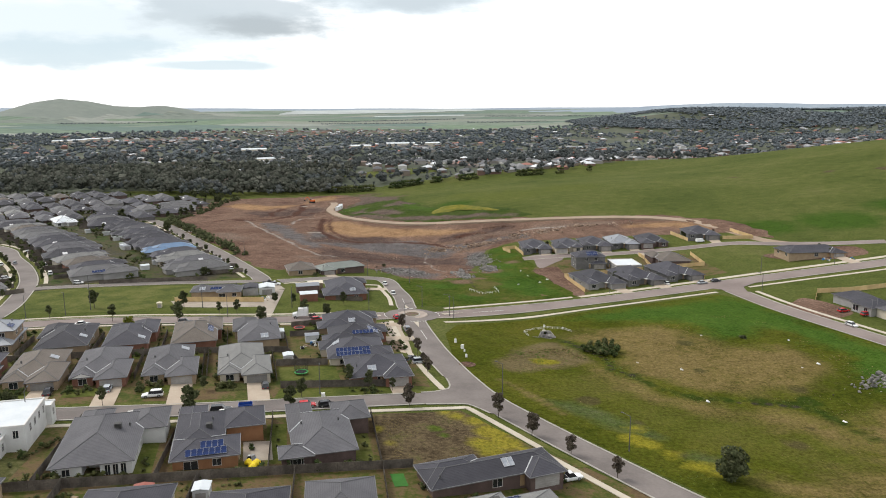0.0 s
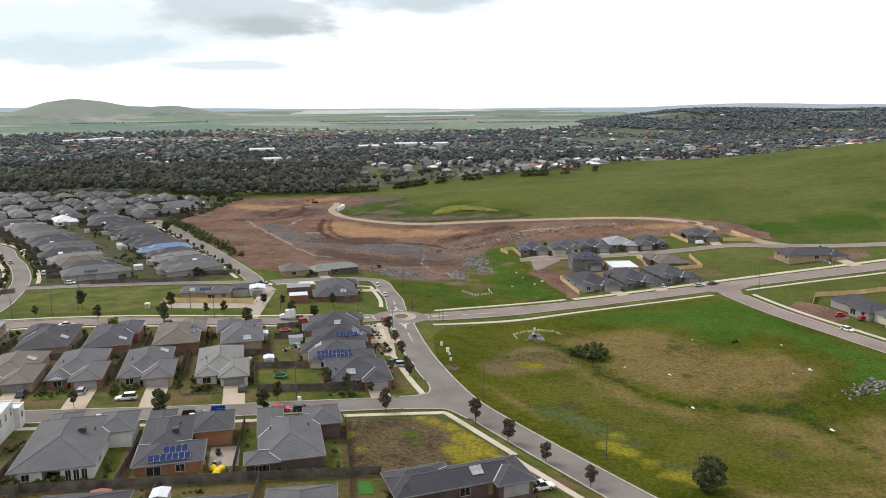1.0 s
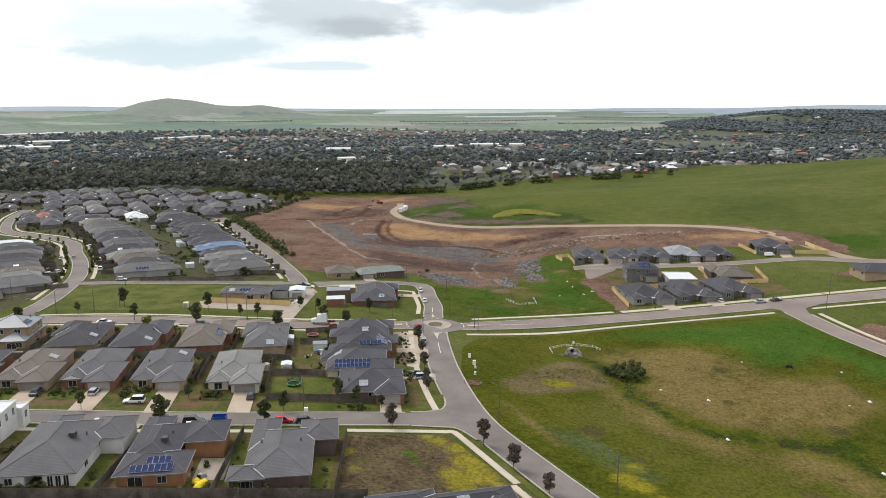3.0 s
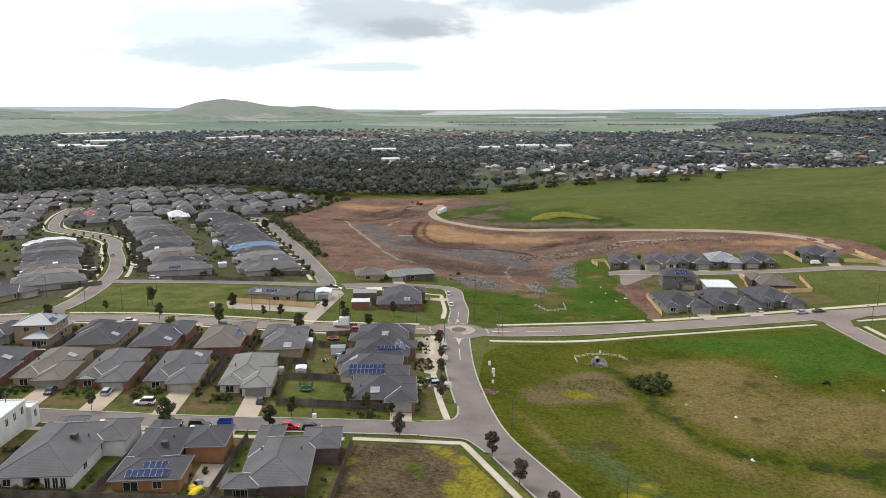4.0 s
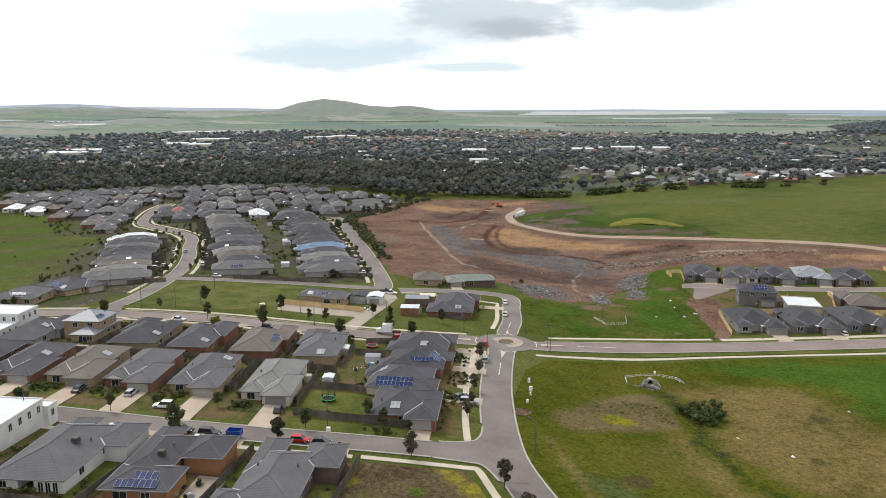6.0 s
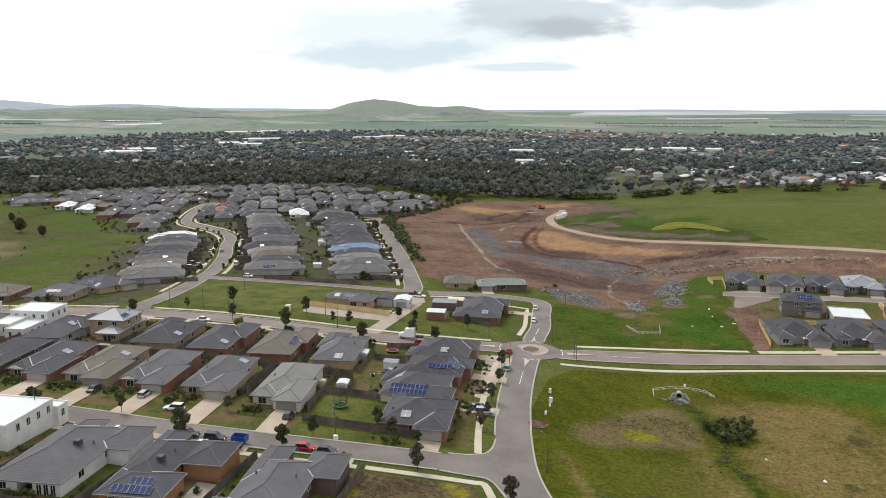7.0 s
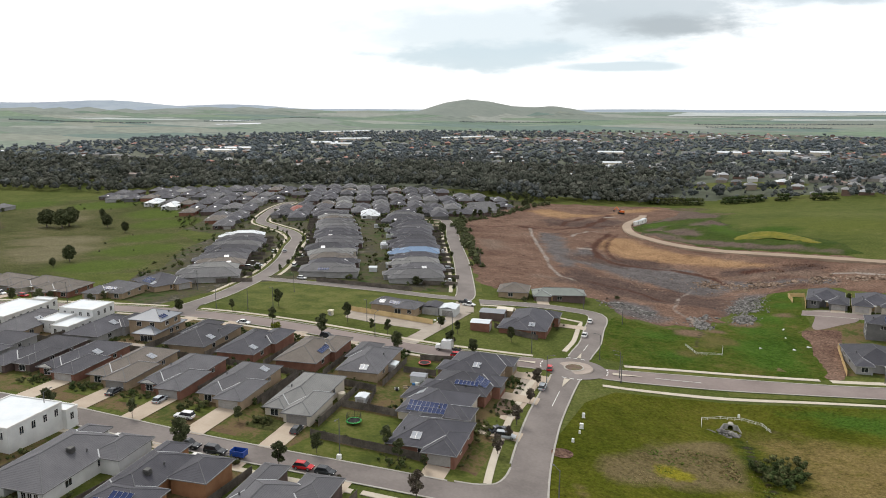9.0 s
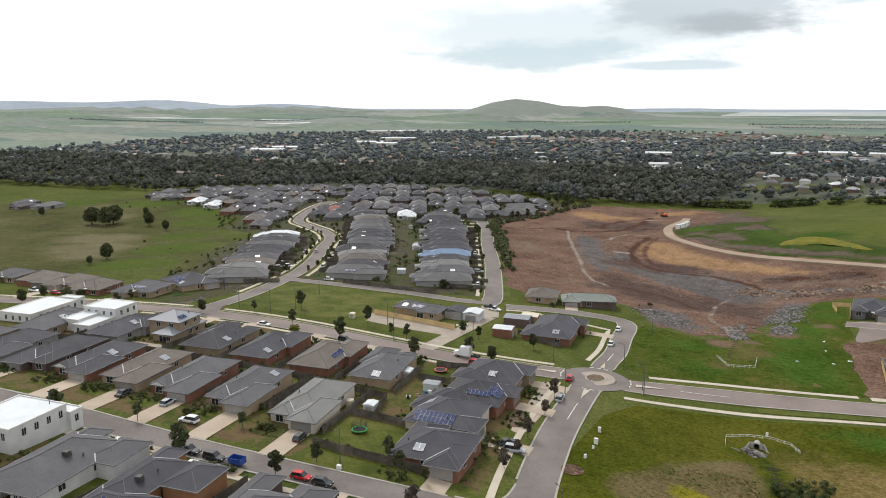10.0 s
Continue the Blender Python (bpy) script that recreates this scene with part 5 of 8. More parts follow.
# row along the wide road, further west
for x, y, rf, wl in ((-178, -24, "grey", "tan"), (-198, -32, "brown", "brick"), (-214, -31, "brown", "cream"), (-233, -33, "brown", "brick"), (-252, -38, "grey", "tan"), (-272, -44, "dark", "grey"), (-292, -52, "grey", "tan")):
    house(x, y, 20 + (x % 5) * 2 - 4, w=14.2 + (x % 3) * .4, d=15 + (x % 4), roof=rf, wall=wl, plan="wide" if x % 2 else "long", flip=1 if int(x) % 2 else -1, pv=[("S", 0, 1, 5, 1)] if x == -178 else (), hot=[("W", 0, 1.5)])
house(-176, -3, 78, w=15, d=20, roof="dark", wall="tan", plan="wide", pv=[("W", 0, 1, 6, 2)], hot=[("W", 5, 1)])
# new estate
NEW = "new estate houses"
for x, y, rf, wl, fl in ((60, 134, "dark", "slate", 1), (76.2, 132, "dark", "cream", -1), (92, 136, "dark", "slate", 1), (107, 138, "steel", "slate", 1), (122, 136, "dark", "darkbrick", -1)):
    house(x, y, 2, w=14.4, d=21, roof=rf, wall=wl, flip=fl, group=NEW)
house(151, 143, -4, w=16, d=20, roof="dark", wall="slate", flip=1, group=NEW)
house(81, 95, 5, w=14, d=14, roof="dark", wall="slate", floors=2, plan="wide", pv=[("S", 1, 1, 5, 2)], group=NEW, rear=False)
house(119, 94, 185, w=15, d=20, roof="brown", wall="darkbrick", pv=[("W", 0, 1, 5, 1)], group=NEW)
for x, y, rf, wl, fl in ((78, 58, "dark", "grey", 1), (96, 62, "dark", "slate", 1), (113.8, 66.5, "dark", "slate", 1)):
    house(x, y, 14, w=16, d=23, roof=rf, wall=wl, flip=fl, group=NEW)
house(182, 83, 5, w=26, d=15, roof="dark", wall="tan", plan="wide", flip=1, group=NEW)
house(163, 2, 104, w=20, d=13, roof="dark", wall="grey", plan="wide", flip=1, group=NEW)
house(168, -14, 104, w=13, d=15, roof="grey", wall="cream", plan="wide", flip=1, group=NEW)

# rows along the winding street and the street by the earthworks
PROTO = [house(0, 0, 0, w=w, d=d, roof=rf, wall=wl, flip=fl, hot=ht, pv=pv_, vents=0, porch=False, lite=True, group="houses of the older estate")
         for w, d, rf, wl, fl, ht, pv_ in ((13.2, 25, "grey", "darkbrick", 1, [("E", 1, 1.5)], ()), (13.4, 27, "dark", "slate", -1, [("W", -2, 1.5)], ()), (12.6, 23, "dark", "darkbrick", 1, [("S", 2, 1)], ()), (13.6, 26, "mid", "grey", -1, [], [("W", 0, 1, 5, 1)]), (13, 24, "light", "cream", 1, [], ()),
                                            (12.8, 22, "brown", "brick", -1, [("E", 2, 1)], ()), (13.4, 26, "blue", "grey", 1, [], ()), (13.4, 26, "white", "white", 1, [], ()), (13.4, 24, "red", "brick", 1, [], ()))]
del DONE_HOUSES[-len(PROTO):]
USED = set()
rnd = random.Random(5)


def estate_house(x, y, rot, kind=None):
    if kind is None:
        kind = rnd.choices(range(6), (2, 6, 5, 2.5, .8, 1.2))[0]
    m = pose(x, y, gz(x, y) + .3, 0, 0, rot)
    if kind in USED:
        copy_thing(PROTO[kind], m)
    else:
        PROTO[kind].matrix_basis = m
        USED.add(kind)
    DONE_HOUSES.append((x, y, rot, 13, 20))


SIDE_LINES = []


def house_row(pts, gap, turn, special=()):
    line = spline(pts, 1.0)
    s = np.concatenate([[0], np.cumsum(np.hypot(*np.diff(line, axis=0).T))])
    t = np.gradient(line, axis=0)
    for k, q in enumerate(np.arange(0, s[-1] + .1, gap)):
        i = int(np.argmin(abs(s - q)))
        ang = math.degrees(math.atan2(t[i, 1], t[i, 0]))
        off = rnd.uniform(-1.6, 1.6)
        nx, ny = -math.sin(radians(ang)), math.cos(radians(ang))
        estate_house(line[i, 0] + nx * off, line[i, 1] + ny * off, ang + turn + rnd.uniform(-2, 2), dict(special).get(k))
        SIDE_LINES.append((line[i, 0] + nx * off, line[i, 1] + ny * off, ang + turn))
        face = radians(ang + turn - 90)
        fx, fy = math.cos(face), math.sin(face)
        sx, sy = line[i, 0] + fx * 12 - fy * 3, line[i, 1] + fy * 12 + fx * 3
        for q2 in np.arange(1, 18, .8):
            if on_road(sx + fx * q2, sy + fy * q2):
                strip("driveway", (sx, sy), (sx + fx * q2, sy + fy * q2), 4.2, M_DRIVE, .175, "pale concrete driveway from garage to street", "driveway")
                break


house_row([(-172, 18), (-194, 44), (-212, 67), (-233, 95), (-262, 130)], 14.6, 180, {9: 7})
house_row([(-137, 55), (-149, 75), (-167, 97), (-181, 118), (-203, 148), (-225, 176), (-253, 206), (-280, 240)], 14.6, 0, {3: 4})
house_row([(-100, 70), (-114, 90), (-126, 109), (-139, 129), (-155, 154), (-175, 184), (-197, 218)], 14.6, 180, {4: 6})
house_row([(-208, 225), (-228, 262), (-238, 300)], 16, 0)
house_row([(-200, 300), (-206, 340), (-222, 375)], 16, 180, {})
ESTATE = [(-208, 280), (-198, 330), (-200, 400), (-280, 425), (-390, 425), (-460, 405), (-560, 330), (-585, 270), (-560, 240), (-430, 225), (-350, 180), (-300, 150), (-290, 195), (-270, 250)]
for x, y, kind in ((-252, 248, 7), (-322, 247, 8), (-478, 236, 7), (-446, 228, 7)):
    estate_house(x, y, 35, kind)
for i in range(-16, 15):
    for j in range(-9, 12):
        u, v = i * 15.2 + rnd.uniform(-1.2, 1.2), j * 26 + (8 if j % 2 else 0) + rnd.uniform(-1.5, 1.5)
        a = radians(35)
        x, y = -380 + u * math.cos(a) - v * math.sin(a), 310 + u * math.sin(a) + v * math.cos(a)
        if inside(ESTATE, np.array(x), np.array(y)) and not on_road(x, y, None, 10) and all(math.hypot(x - h[0], y - h[1]) > 14.2 for h in DONE_HOUSES):
            estate_house(x, y, 35 + (180 if j % 2 else 0) + rnd.uniform(-4, 4))
for x, y in ((-590, 138), (-572, 150), (-610, 150)):
    estate_house(x, y, 20)

# ================= driveways and gardens =================
for p, n in DRIVES:
    for s in np.arange(1.0, 17.0, .5):
        q = p + n * s
        if on_road(q.x, q.y):
            strip("driveway", (p.x, p.y), (q.x, q.y), 5.0, M_DRIVE, .175, "pale concrete driveway from garage to street", "driveway")
            break


def lot_patch(name, x, y, rot, rect, material, lift, label, category):
    m = pose(x, y, 0, 0, 0, rot)
    x0, x1, y0, y1 = rect
    pts = [tuple((m @ Vector(p))[:2]) for p in ((x0, y0, 0), (x1, y0, 0), (x1, y1, 0), (x0, y1, 0))]
    drape(name, pts, material, lift, label, category, step=2.5, smooth=False)


rnd = random.Random(11)
FRONT = [(-116.5, -91.5, 16), (-102, -87.5, 16), (-87.5, -83.7, 16), (-73.2, -80, 16), (-57.8, -76, 16), (-40.5, -72, 16), (-131, -96, 16)]
BACK = [(-127, -62.5, 196), (-97, -52.5, 196), (-79.5, -48.5, 196), (-62, -43.5, 196), (-45.8, -39.5, 196), (-115.5, -54.5, 196)]
for k, (x, y, r) in enumerate(FRONT):
    lot_patch("front_lawn_%d" % k, x, y, r, (-6.9, .2, -17.6, -11.7), (M_LAWN, M_LAWN, M_LAWN, M_LAWN, M_LAWN, M_FIELD_L, M_LAWN)[k], .08, "small front lawn beside the driveway", "lawn")
    lot_patch("back_lawn_%d" % k, x, y, r, (-6.5, 6.8, 12.2, 15.5), (M_LAWN, M_LAWN, M_YARD)[k % 3], .08, "back yard lawn inside paling fences", "lawn")
for k, (x, y, r) in enumerate(BACK):
    lot_patch("rear_lawn_%d" % k, x, y, r, (-6.5, 6.5, 11.8, 15), (M_YARD, M_LAWN, M_GRAVEL)[k % 3], .08, "back yard lawn inside paling fences", "lawn")
lot_patch("side_lawn_1", -23, -75, 16, (-7.5, 7.5, -8.5, 8.5), M_LAWN, .07, "fenced back lawn with a trampoline", "lawn")
lot_patch("side_lawn_2", -33, -30, 16, (-6, 6, -5, 6), M_LAWN, .07, "fenced back lawn with a play pool", "lawn")
lot_patch("side_lawn_3", -42.8, -131, 15, (-1.6, 1.6, -9, 9), M_LAWN, .07, "narrow side lawn", "lawn")
lot_patch("side_lawn_4", -21.5, -119, 12, (-2, 2, -10, 10), M_LAWN, .07, "narrow side lawn", "lawn")
lot_patch("side_lawn_5", -4.4, -119, 12, (-1.8, 1.8, -9, 9), M_LAWN, .07, "narrow side lawn", "lawn")
lot_patch("side_lawn_6", -70, -137, 9, (-7, 7, -7, 5), M_FIELD_L, .07, "dry back lawn", "lawn")
lot_patch("turf_court", 3.6, -131.5, 14, (-1.3, 1.2, -3.6, 1.6), mat("artificial_turf", [(.025, .11, .012), (.035, .14, .02)], big=.5, small=5, bump=.2), .09, "bright green artificial turf", "lawn")
lot_patch("patio", -24.4, -123.5, 15, (-2.4, 3, -4.6, 4.6), M_GRAVEL, .09, "sandy paved patio strewn with building materials", "patio")
drape("verge_lawn_1", [(-28, -86), (-16, -83.5), (6, -78), (12, -79.5), (6, -85), (-10, -89.5), (-28, -94)], M_LAWN, .06, "mown verge grass below the paling fence", "lawn", step=3, smooth=False)
drape("garden_bed_1", [(-8, -21), (-5, -33), (-3.6, -33), (-5.5, -14), (-10, -13)], M_GRAVEL, .10, "gravel front garden with clipped shrubs", "garden", step=2)
drape("garden_bed_2", [(-6, -36), (-3.5, -46), (0.5, -45), (-1.5, -34)], M_MULCH, .10, "mulched front garden of native plants", "garden", step=2)
drape("front_court", [(-9, -13), (-3.5, -14), (-1.6, -26), (.6, -36), (2.2, -47), (-.6, -50), (-5, -34), (-6.6, -24)], M_DRIVE, .07, "sandy paved front gardens along the footpath", "paving", step=2, smooth=False)
drape("garden_bed_3", [(-3, -50), (-1, -58), (2, -57), (0.5, -49)], M_LAWN, .10, "small curved front lawn", "garden", step=2)
drape("bare_mound", circle(18.3, -57, 2.4, 12), M_DIRT, .15, "round patch of bare sandy soil", "bare earth", step=1.2, ragged=.4)

# ================= fences =================
FENCE = {}


def fence_meshes(h, material, key):
    # one run of overlapping boards, every second board standing proud
    front, back = [], []
    for i in range(16):
        y = .016 if i % 2 else -.016
        front += [(i * .15, y - .012), (i * .15 + .15, y - .012)]
        back += [(i * .15, y + .012), (i * .15 + .15, y + .012)]
    ring = front + back[::-1]
    g = Geo().solid([(x, y, .04) for x, y in ring], [(x, y, h) for x, y in ring])
    FENCE[key] = (g.mesh("panel", material), Geo().box(-.06, .06, -.06, .06, -.6, h + .08).mesh("post", material))


fence_meshes(1.85, M_FENCE, "old")
fence_meshes(1.85, M_FENCE_NEW, "new")


def fence(pts, key="old", label="", step=4.4):
    base = thing("fence", pose(*pts[0], gz(*pts[0])), label or ("weathered grey-brown timber paling fence between yards" if key == "old" else "new honey-coloured timber paling fence"), "fence", "paling fences")
    o = Vector((*pts[0], gz(*pts[0])))
    for a, b in zip(pts, pts[1:]):
        n = max(1, round(math.dist(a, b) / step))
        for i in range(n):
            p, q = [Vector((a[0] + (b[0] - a[0]) * k / n, a[1] + (b[1] - a[1]) * k / n, 0)) for k in (i, i + 1)]
            p.z, q.z = gz(p.x, p.y) + .05, gz(q.x, q.y) + .05
            d = q - p
            m = Matrix.Translation(p - o) @ pose(0, 0, 0, 0, 0, math.degrees(math.atan2(d.y, d.x))) @ pose(0, 0, 0, 0, -math.degrees(math.atan2(d.z, d.xy.length)))
            part("panel", FENCE[key][0], None, base, at=m @ Matrix.Diagonal((d.length / 2.4, 1, 1, 1)))
            part("post", FENCE[key][1], None, base, at=Matrix.Translation(p - o))
    return base


def local_line(x, y, rot, pts):
    m = pose(x, y, 0, 0, 0, rot)
    return [tuple((m @ Vector((*p, 0)))[:2]) for p in pts]


def lot_fences(lots, half, front, rear):
    for x, y, r in lots:
        fence(local_line(x, y, r, [(half, front), (half, rear)]))


lot_fences([(-131, -96, 16), (-116.5, -91.5, 16), (-102, -87.5, 16), (-87.5, -83.7, 16), (-73.2, -80, 16), (-57.8, -76, 16)], 7.3, -6, 15.3)
fence(local_line(-40.5, -72, 16, [(7.6, -11), (7.6, 14.6)]))
fence(local_line(-58, -76, 16, [(8.6, -6), (8.6, 15.2)]))
for (xa, ya), (xb, yb) in (((-152, -84.5), (-121, -76)), ((-121, -76), (-92, -68.4)), ((-92, -68.4), (-62, -60)), ((-62, -60), (-33, -54.5))):
    fence([(xa, ya), (xb, yb)])
for x, y in ((-136.5, -66), (-106.5, -56), (-88.3, -50.8), (-71, -46), (-54, -41.5), (-37.5, -37.5)):
    fence(local_line(x, y, 16, [(0, -13.2), (0, 8)]))
fence([(-33, -54.5), (-27.5, -66)])
fence([(-28, -85.8), (-17, -83.2), (-13.6, -82.3)])
fence([(-33.2, -68), (-27, -66), (-20, -64.4)])
fence([(-38, -25), (-28, -18.5), (-27, -14)])
fence([(-36, -37), (-27.5, -34)])
fence([(-13.6, -82.3), (1, -79.2)])
fence([(-63, -113), (-56.8, -143.5)])
fence([(-43.2, -110), (-38.1, -138.9)])
fence([(-25.2, -106), (-19.7, -133.6)])
fence([(-4.6, -100.6), (.4, -128.2)])
for (xa, ya), (xb, yb) in (((-80, -150), (-56.8, -143.9)), ((-56.8, -143.9), (-38.1, -139.1)), ((-38.1, -139.1), (-19.7, -133.9)), ((-19.7, -133.9), (.5, -128.4)), ((.5, -128.4), (6, -126.8))):
    fence([(xa, ya), (xb, yb)])
for x0, y0, x1, y1 in ((-52, -142.6, -48, -165), (-31, -137.2, -27, -165), (-15, -132.6, -10, -165), (.5, -128.4, 6, -165)):
    fence([(x0, y0), (x1, y1)])
fence([(-131, 40), (-112, 44.5), (-90, 51.5)], label="long dark timber paling fence along the park street")
fence([(-88, 8), (-68, 10.5), (-56, 12)], "new")
fence([(-38, 24), (-30, 20.5), (-20, 20)])
for x, y, r in SIDE_LINES:
    fence(local_line(x, y, r, [(7.2, 4), (7.2, 19)]), step=7.5)
fence([(-166, 5), (-196, 35), (-222, 66), (-246, 98)])
fence([(-112, 68), (-128, 96), (-146, 122), (-176, 164), (-210, 212)])
for pts in ([(66.5, 74), (70.2, 43)], [(66.5, 74), (86, 78)], [(50.5, 148), (44, 150)], [(50.5, 148), (52.8, 124)], [(44, 150), (47, 136)], [(68.3, 148), (68.8, 124)], [(88, 147), (88.5, 134)], [(112, 82), (133, 82)], [(133, 82), (134, 106)], [(110, 112), (111, 100)], [(109, 84), (110, 100)], [(139, 156), (142.5, 136)], [(160, 133), (174, 128)], [(174, 128), (170, 150)], [(86, 78), (104, 81)], [(90, 88), (94, 104)],
            [(152, 15), (157, 24)], [(157, 24), (171, 23), (186, 25)], [(121.5, 80), (124.5, 57)]):
    fence(pts, "new")


# ================= trees and shrubs =================
def ico():
    t = (1 + 5 ** .5) / 2
    v = np.array([(-1, t, 0), (1, t, 0), (-1, -t, 0), (1, -t, 0), (0, -1, t), (0, 1, t), (0, -1, -t), (0, 1, -t), (t, 0, -1), (t, 0, 1), (-t, 0, -1), (-t, 0, 1)], float)
    f = np.array([(0, 11, 5), (0, 5, 1), (0, 1, 7), (0, 7, 10), (0, 10, 11), (1, 5, 9), (5, 11, 4), (11, 10, 2), (10, 7, 6), (7, 1, 8), (3, 9, 4), (3, 4, 2), (3, 2, 6), (3, 6, 8), (3, 8, 9), (4, 9, 5), (2, 4, 11), (6, 2, 10), (8, 6, 7), (9, 8, 1)])
    return v / np.linalg.norm(v[0]), f


ICO_V, ICO_F = ico()


def leaf_cloud(rng, lumps, count, size):
    """Small bent leaf sprays scattered through and over lumps (centre, radii)."""
    vol = np.array([np.prod(r) ** .67 for _, r in lumps])
    pick = rng.choice(len(lumps), count, p=vol / vol.sum())
    d = rng.normal(size=(count, 3))
    d /= np.linalg.norm(d, axis=1)[:, None]
    rad = rng.uniform(.55, 1.08, count) ** .6
    c = np.array([lumps[i][0] for i in pick]) + d * rad[:, None] * np.array([lumps[i][1] for i in pick])
    a = rng.normal(size=(count, 3)) + d * .6
    a /= np.linalg.norm(a, axis=1)[:, None]
    b = np.cross(a, rng.normal(size=(count, 3)))
    b /= np.linalg.norm(b, axis=1)[:, None]
    s = size * rng.uniform(.6, 1.35, count)[:, None]
    v = np.stack([c - a * s, c + b * s * .55, c + a * s + d * s * .2, c - b * s * .55 + d * s * .25], 1).reshape(-1, 3)
    f = np.arange(count * 4).reshape(-1, 4)
    return v, f


def cores(rng, lumps, shrink=.72):
    vs, fs, n = [], [], 0
    for c, r in lumps:
        v = ICO_V * rng.uniform(.8, 1.15, (12, 1)) * np.array(r) * shrink + np.array(c)
        vs.append(v)
        fs.append(ICO_F + n)
        n += 12
    return np.concatenate(vs), np.concatenate(fs)


def cloud_mesh(name, pieces, material):
    me = bpy.data.meshes.new(name)
    v, f, n = [], [], 0
    for pv, pf in pieces:
        v.append(pv)
        f.extend((pf + n).tolist())
        n += len(pv)
    me.from_pydata(np.concatenate(v).tolist(), [], f)
    me.materials.append(material)
    return me


def tree_proto(seed, h, lumps_n, spread, rise, material, leaves, size, label, category="tree", trunk=.12, name="tree"):
    rng = np.random.default_rng(seed)
    base = thing(name, Matrix(), label, category)
    bole = rise * h
    T = Geo()
    lean = rng.normal(0, .04 * h, 2)
    top = Vector((lean[0], lean[1], bole + .45 * (h - bole)))
    T.tube((0, 0, -.4), (lean[0] * .5, lean[1] * .5, bole), trunk, trunk * .75)
    T.tube((lean[0] * .5, lean[1] * .5, bole - .02), top, trunk * .75, trunk * .25)
    lumps = []
    for k in range(lumps_n):
        a = k * 2.4 + rng.uniform(-.4, .4)
        f = k / max(1, lumps_n - 1)
        rr = spread * (.55 * math.sin(math.pi * (.15 + .75 * f)) + .1)
        c = np.array((lean[0] + rr * math.cos(a), lean[1] + rr * math.sin(a), bole + (h - bole) * (.18 + .66 * f)))
        r = np.array((1, 1, .85)) * spread * rng.uniform(.42, .62)
        lumps.append((c, r))
        T.tube((lean[0] * .6, lean[1] * .6, bole * .9 + (c[2] - bole) * .3), tuple(c), trunk * .42, trunk * .12, 5)
    part("trunk", T, M_BARK, base)
    part("crown", cloud_mesh("crown", [cores(rng, lumps, .6), leaf_cloud(rng, lumps, leaves, size)], material), None, base)
    return base


PROTOS = {
    "gum": [tree_proto(1, 7, 7, 1.7, .28, M_LEAF, 900, .30, "young street gum tree with a loose dull-green crown"), tree_proto(2, 7, 6, 1.45, .3, M_LEAF, 800, .30, "slender young street tree with a dull-green crown"), tree_proto(3, 7, 8, 1.9, .25, M_LEAF, 1000, .32, "bushy young street gum with a dull-green crown")],
    "bronze": [tree_proto(4, 6, 6, 1.4, .26, M_LEAF_RED, 800, .28, "young street tree with bronze-green foliage"), tree_proto(5, 6, 7, 1.55, .22, M_LEAF_RED, 850, .28, "young verge tree with reddish-brown foliage")],
    "big": [tree_proto(6, 13, 11, 5.2, .2, M_LEAF, 2600, .55, "large spreading dark green tree in the open meadow", trunk=.4), tree_proto(7, 13, 12, 4.4, .16, M_LEAF, 2600, .55, "tall dense dark green tree", trunk=.4)],
    "shrub": [tree_proto(8, 2, 5, .62, .06, M_LEAF, 260, .2, "rounded dark green shrub in garden beds", "shrub", .05, "shrub"), tree_proto(9, 2, 4, .55, .06, M_LEAF_RED, 240, .2, "brown and green leafy garden shrub", "shrub", .05, "shrub"), tree_proto(10, 2, 5, .72, .06, M_LEAF, 300, .2, "low spreading green leafy shrub", "shrub", .05, "shrub")],
    "bright": [tree_proto(12, 3, 6, 1.6, .1, M_LEAF_BRIGHT, 500, .25, "rounded bright yellow and green shrub", "shrub", .06, "shrub")],
    "dense": [tree_proto(13, 6.5, 10, 2.6, .05, M_LEAF, 2200, .3, "dense dark bushy tree standing in the field", trunk=.2)],
}
USED_TREES = {}


def plant(kind, x, y, h=None, wide=1.0, k=None):
    row = PROTOS[kind]
    k = (len(USED_TREES) * 7 + int(abs(x * 3 + y))) % len(row) if k is None else k
    full = {"gum": 7, "bronze": 6, "big": 13, "shrub": 2, "bright": 3, "dense": 6.5}[kind]
    s = (h or full) / full
    m = pose(x, y, gz(x, y) - .05, 0, 0, (x * 37 + y * 91) % 360) @ Matrix.Diagonal((s * wide, s * wide, s, 1))
    if (kind, k) in USED_TREES:
        copy_thing(row[k], m)
    else:
        row[k].matrix_basis = m
        USED_TREES[kind, k] = True


rnd = random.Random(21)
for x, y, h in ((-42.2, -107.6, 7.5), (-22.4, -101.6, 6.5), (-12, -80.5, 6), (-63.5, -103, 5), (-78, -112.5, 6), (-45.5, -89.5, 3.4), (-6.8, -83.8, 6), (-22, -91, 4.5), (-1, -83, 4),
                (-75, -25, 7), (-80, -5, 7.5), (-97, -23.5, 6.5), (-112, -4, 6.5), (-48, -21, 6), (-37, -9.5, 6), (-29, -8.5, 6), (-60, -10, 6), (-66, -10, 5), (-120, -19, 5), (-133, -32, 6), (-160, -46, 7), (-178, -54, 7), (-195, -62, 7), (-214, -70, 7),
                (-170, -34, 5), (-186, -44, 5), (-200, -50, 6), (-228, -56, 5.5), (-240, -68, 6), (-52, 10, 5), (-44, 8, 5), (-26, 12, 5)):
    plant("gum", x, y, h)
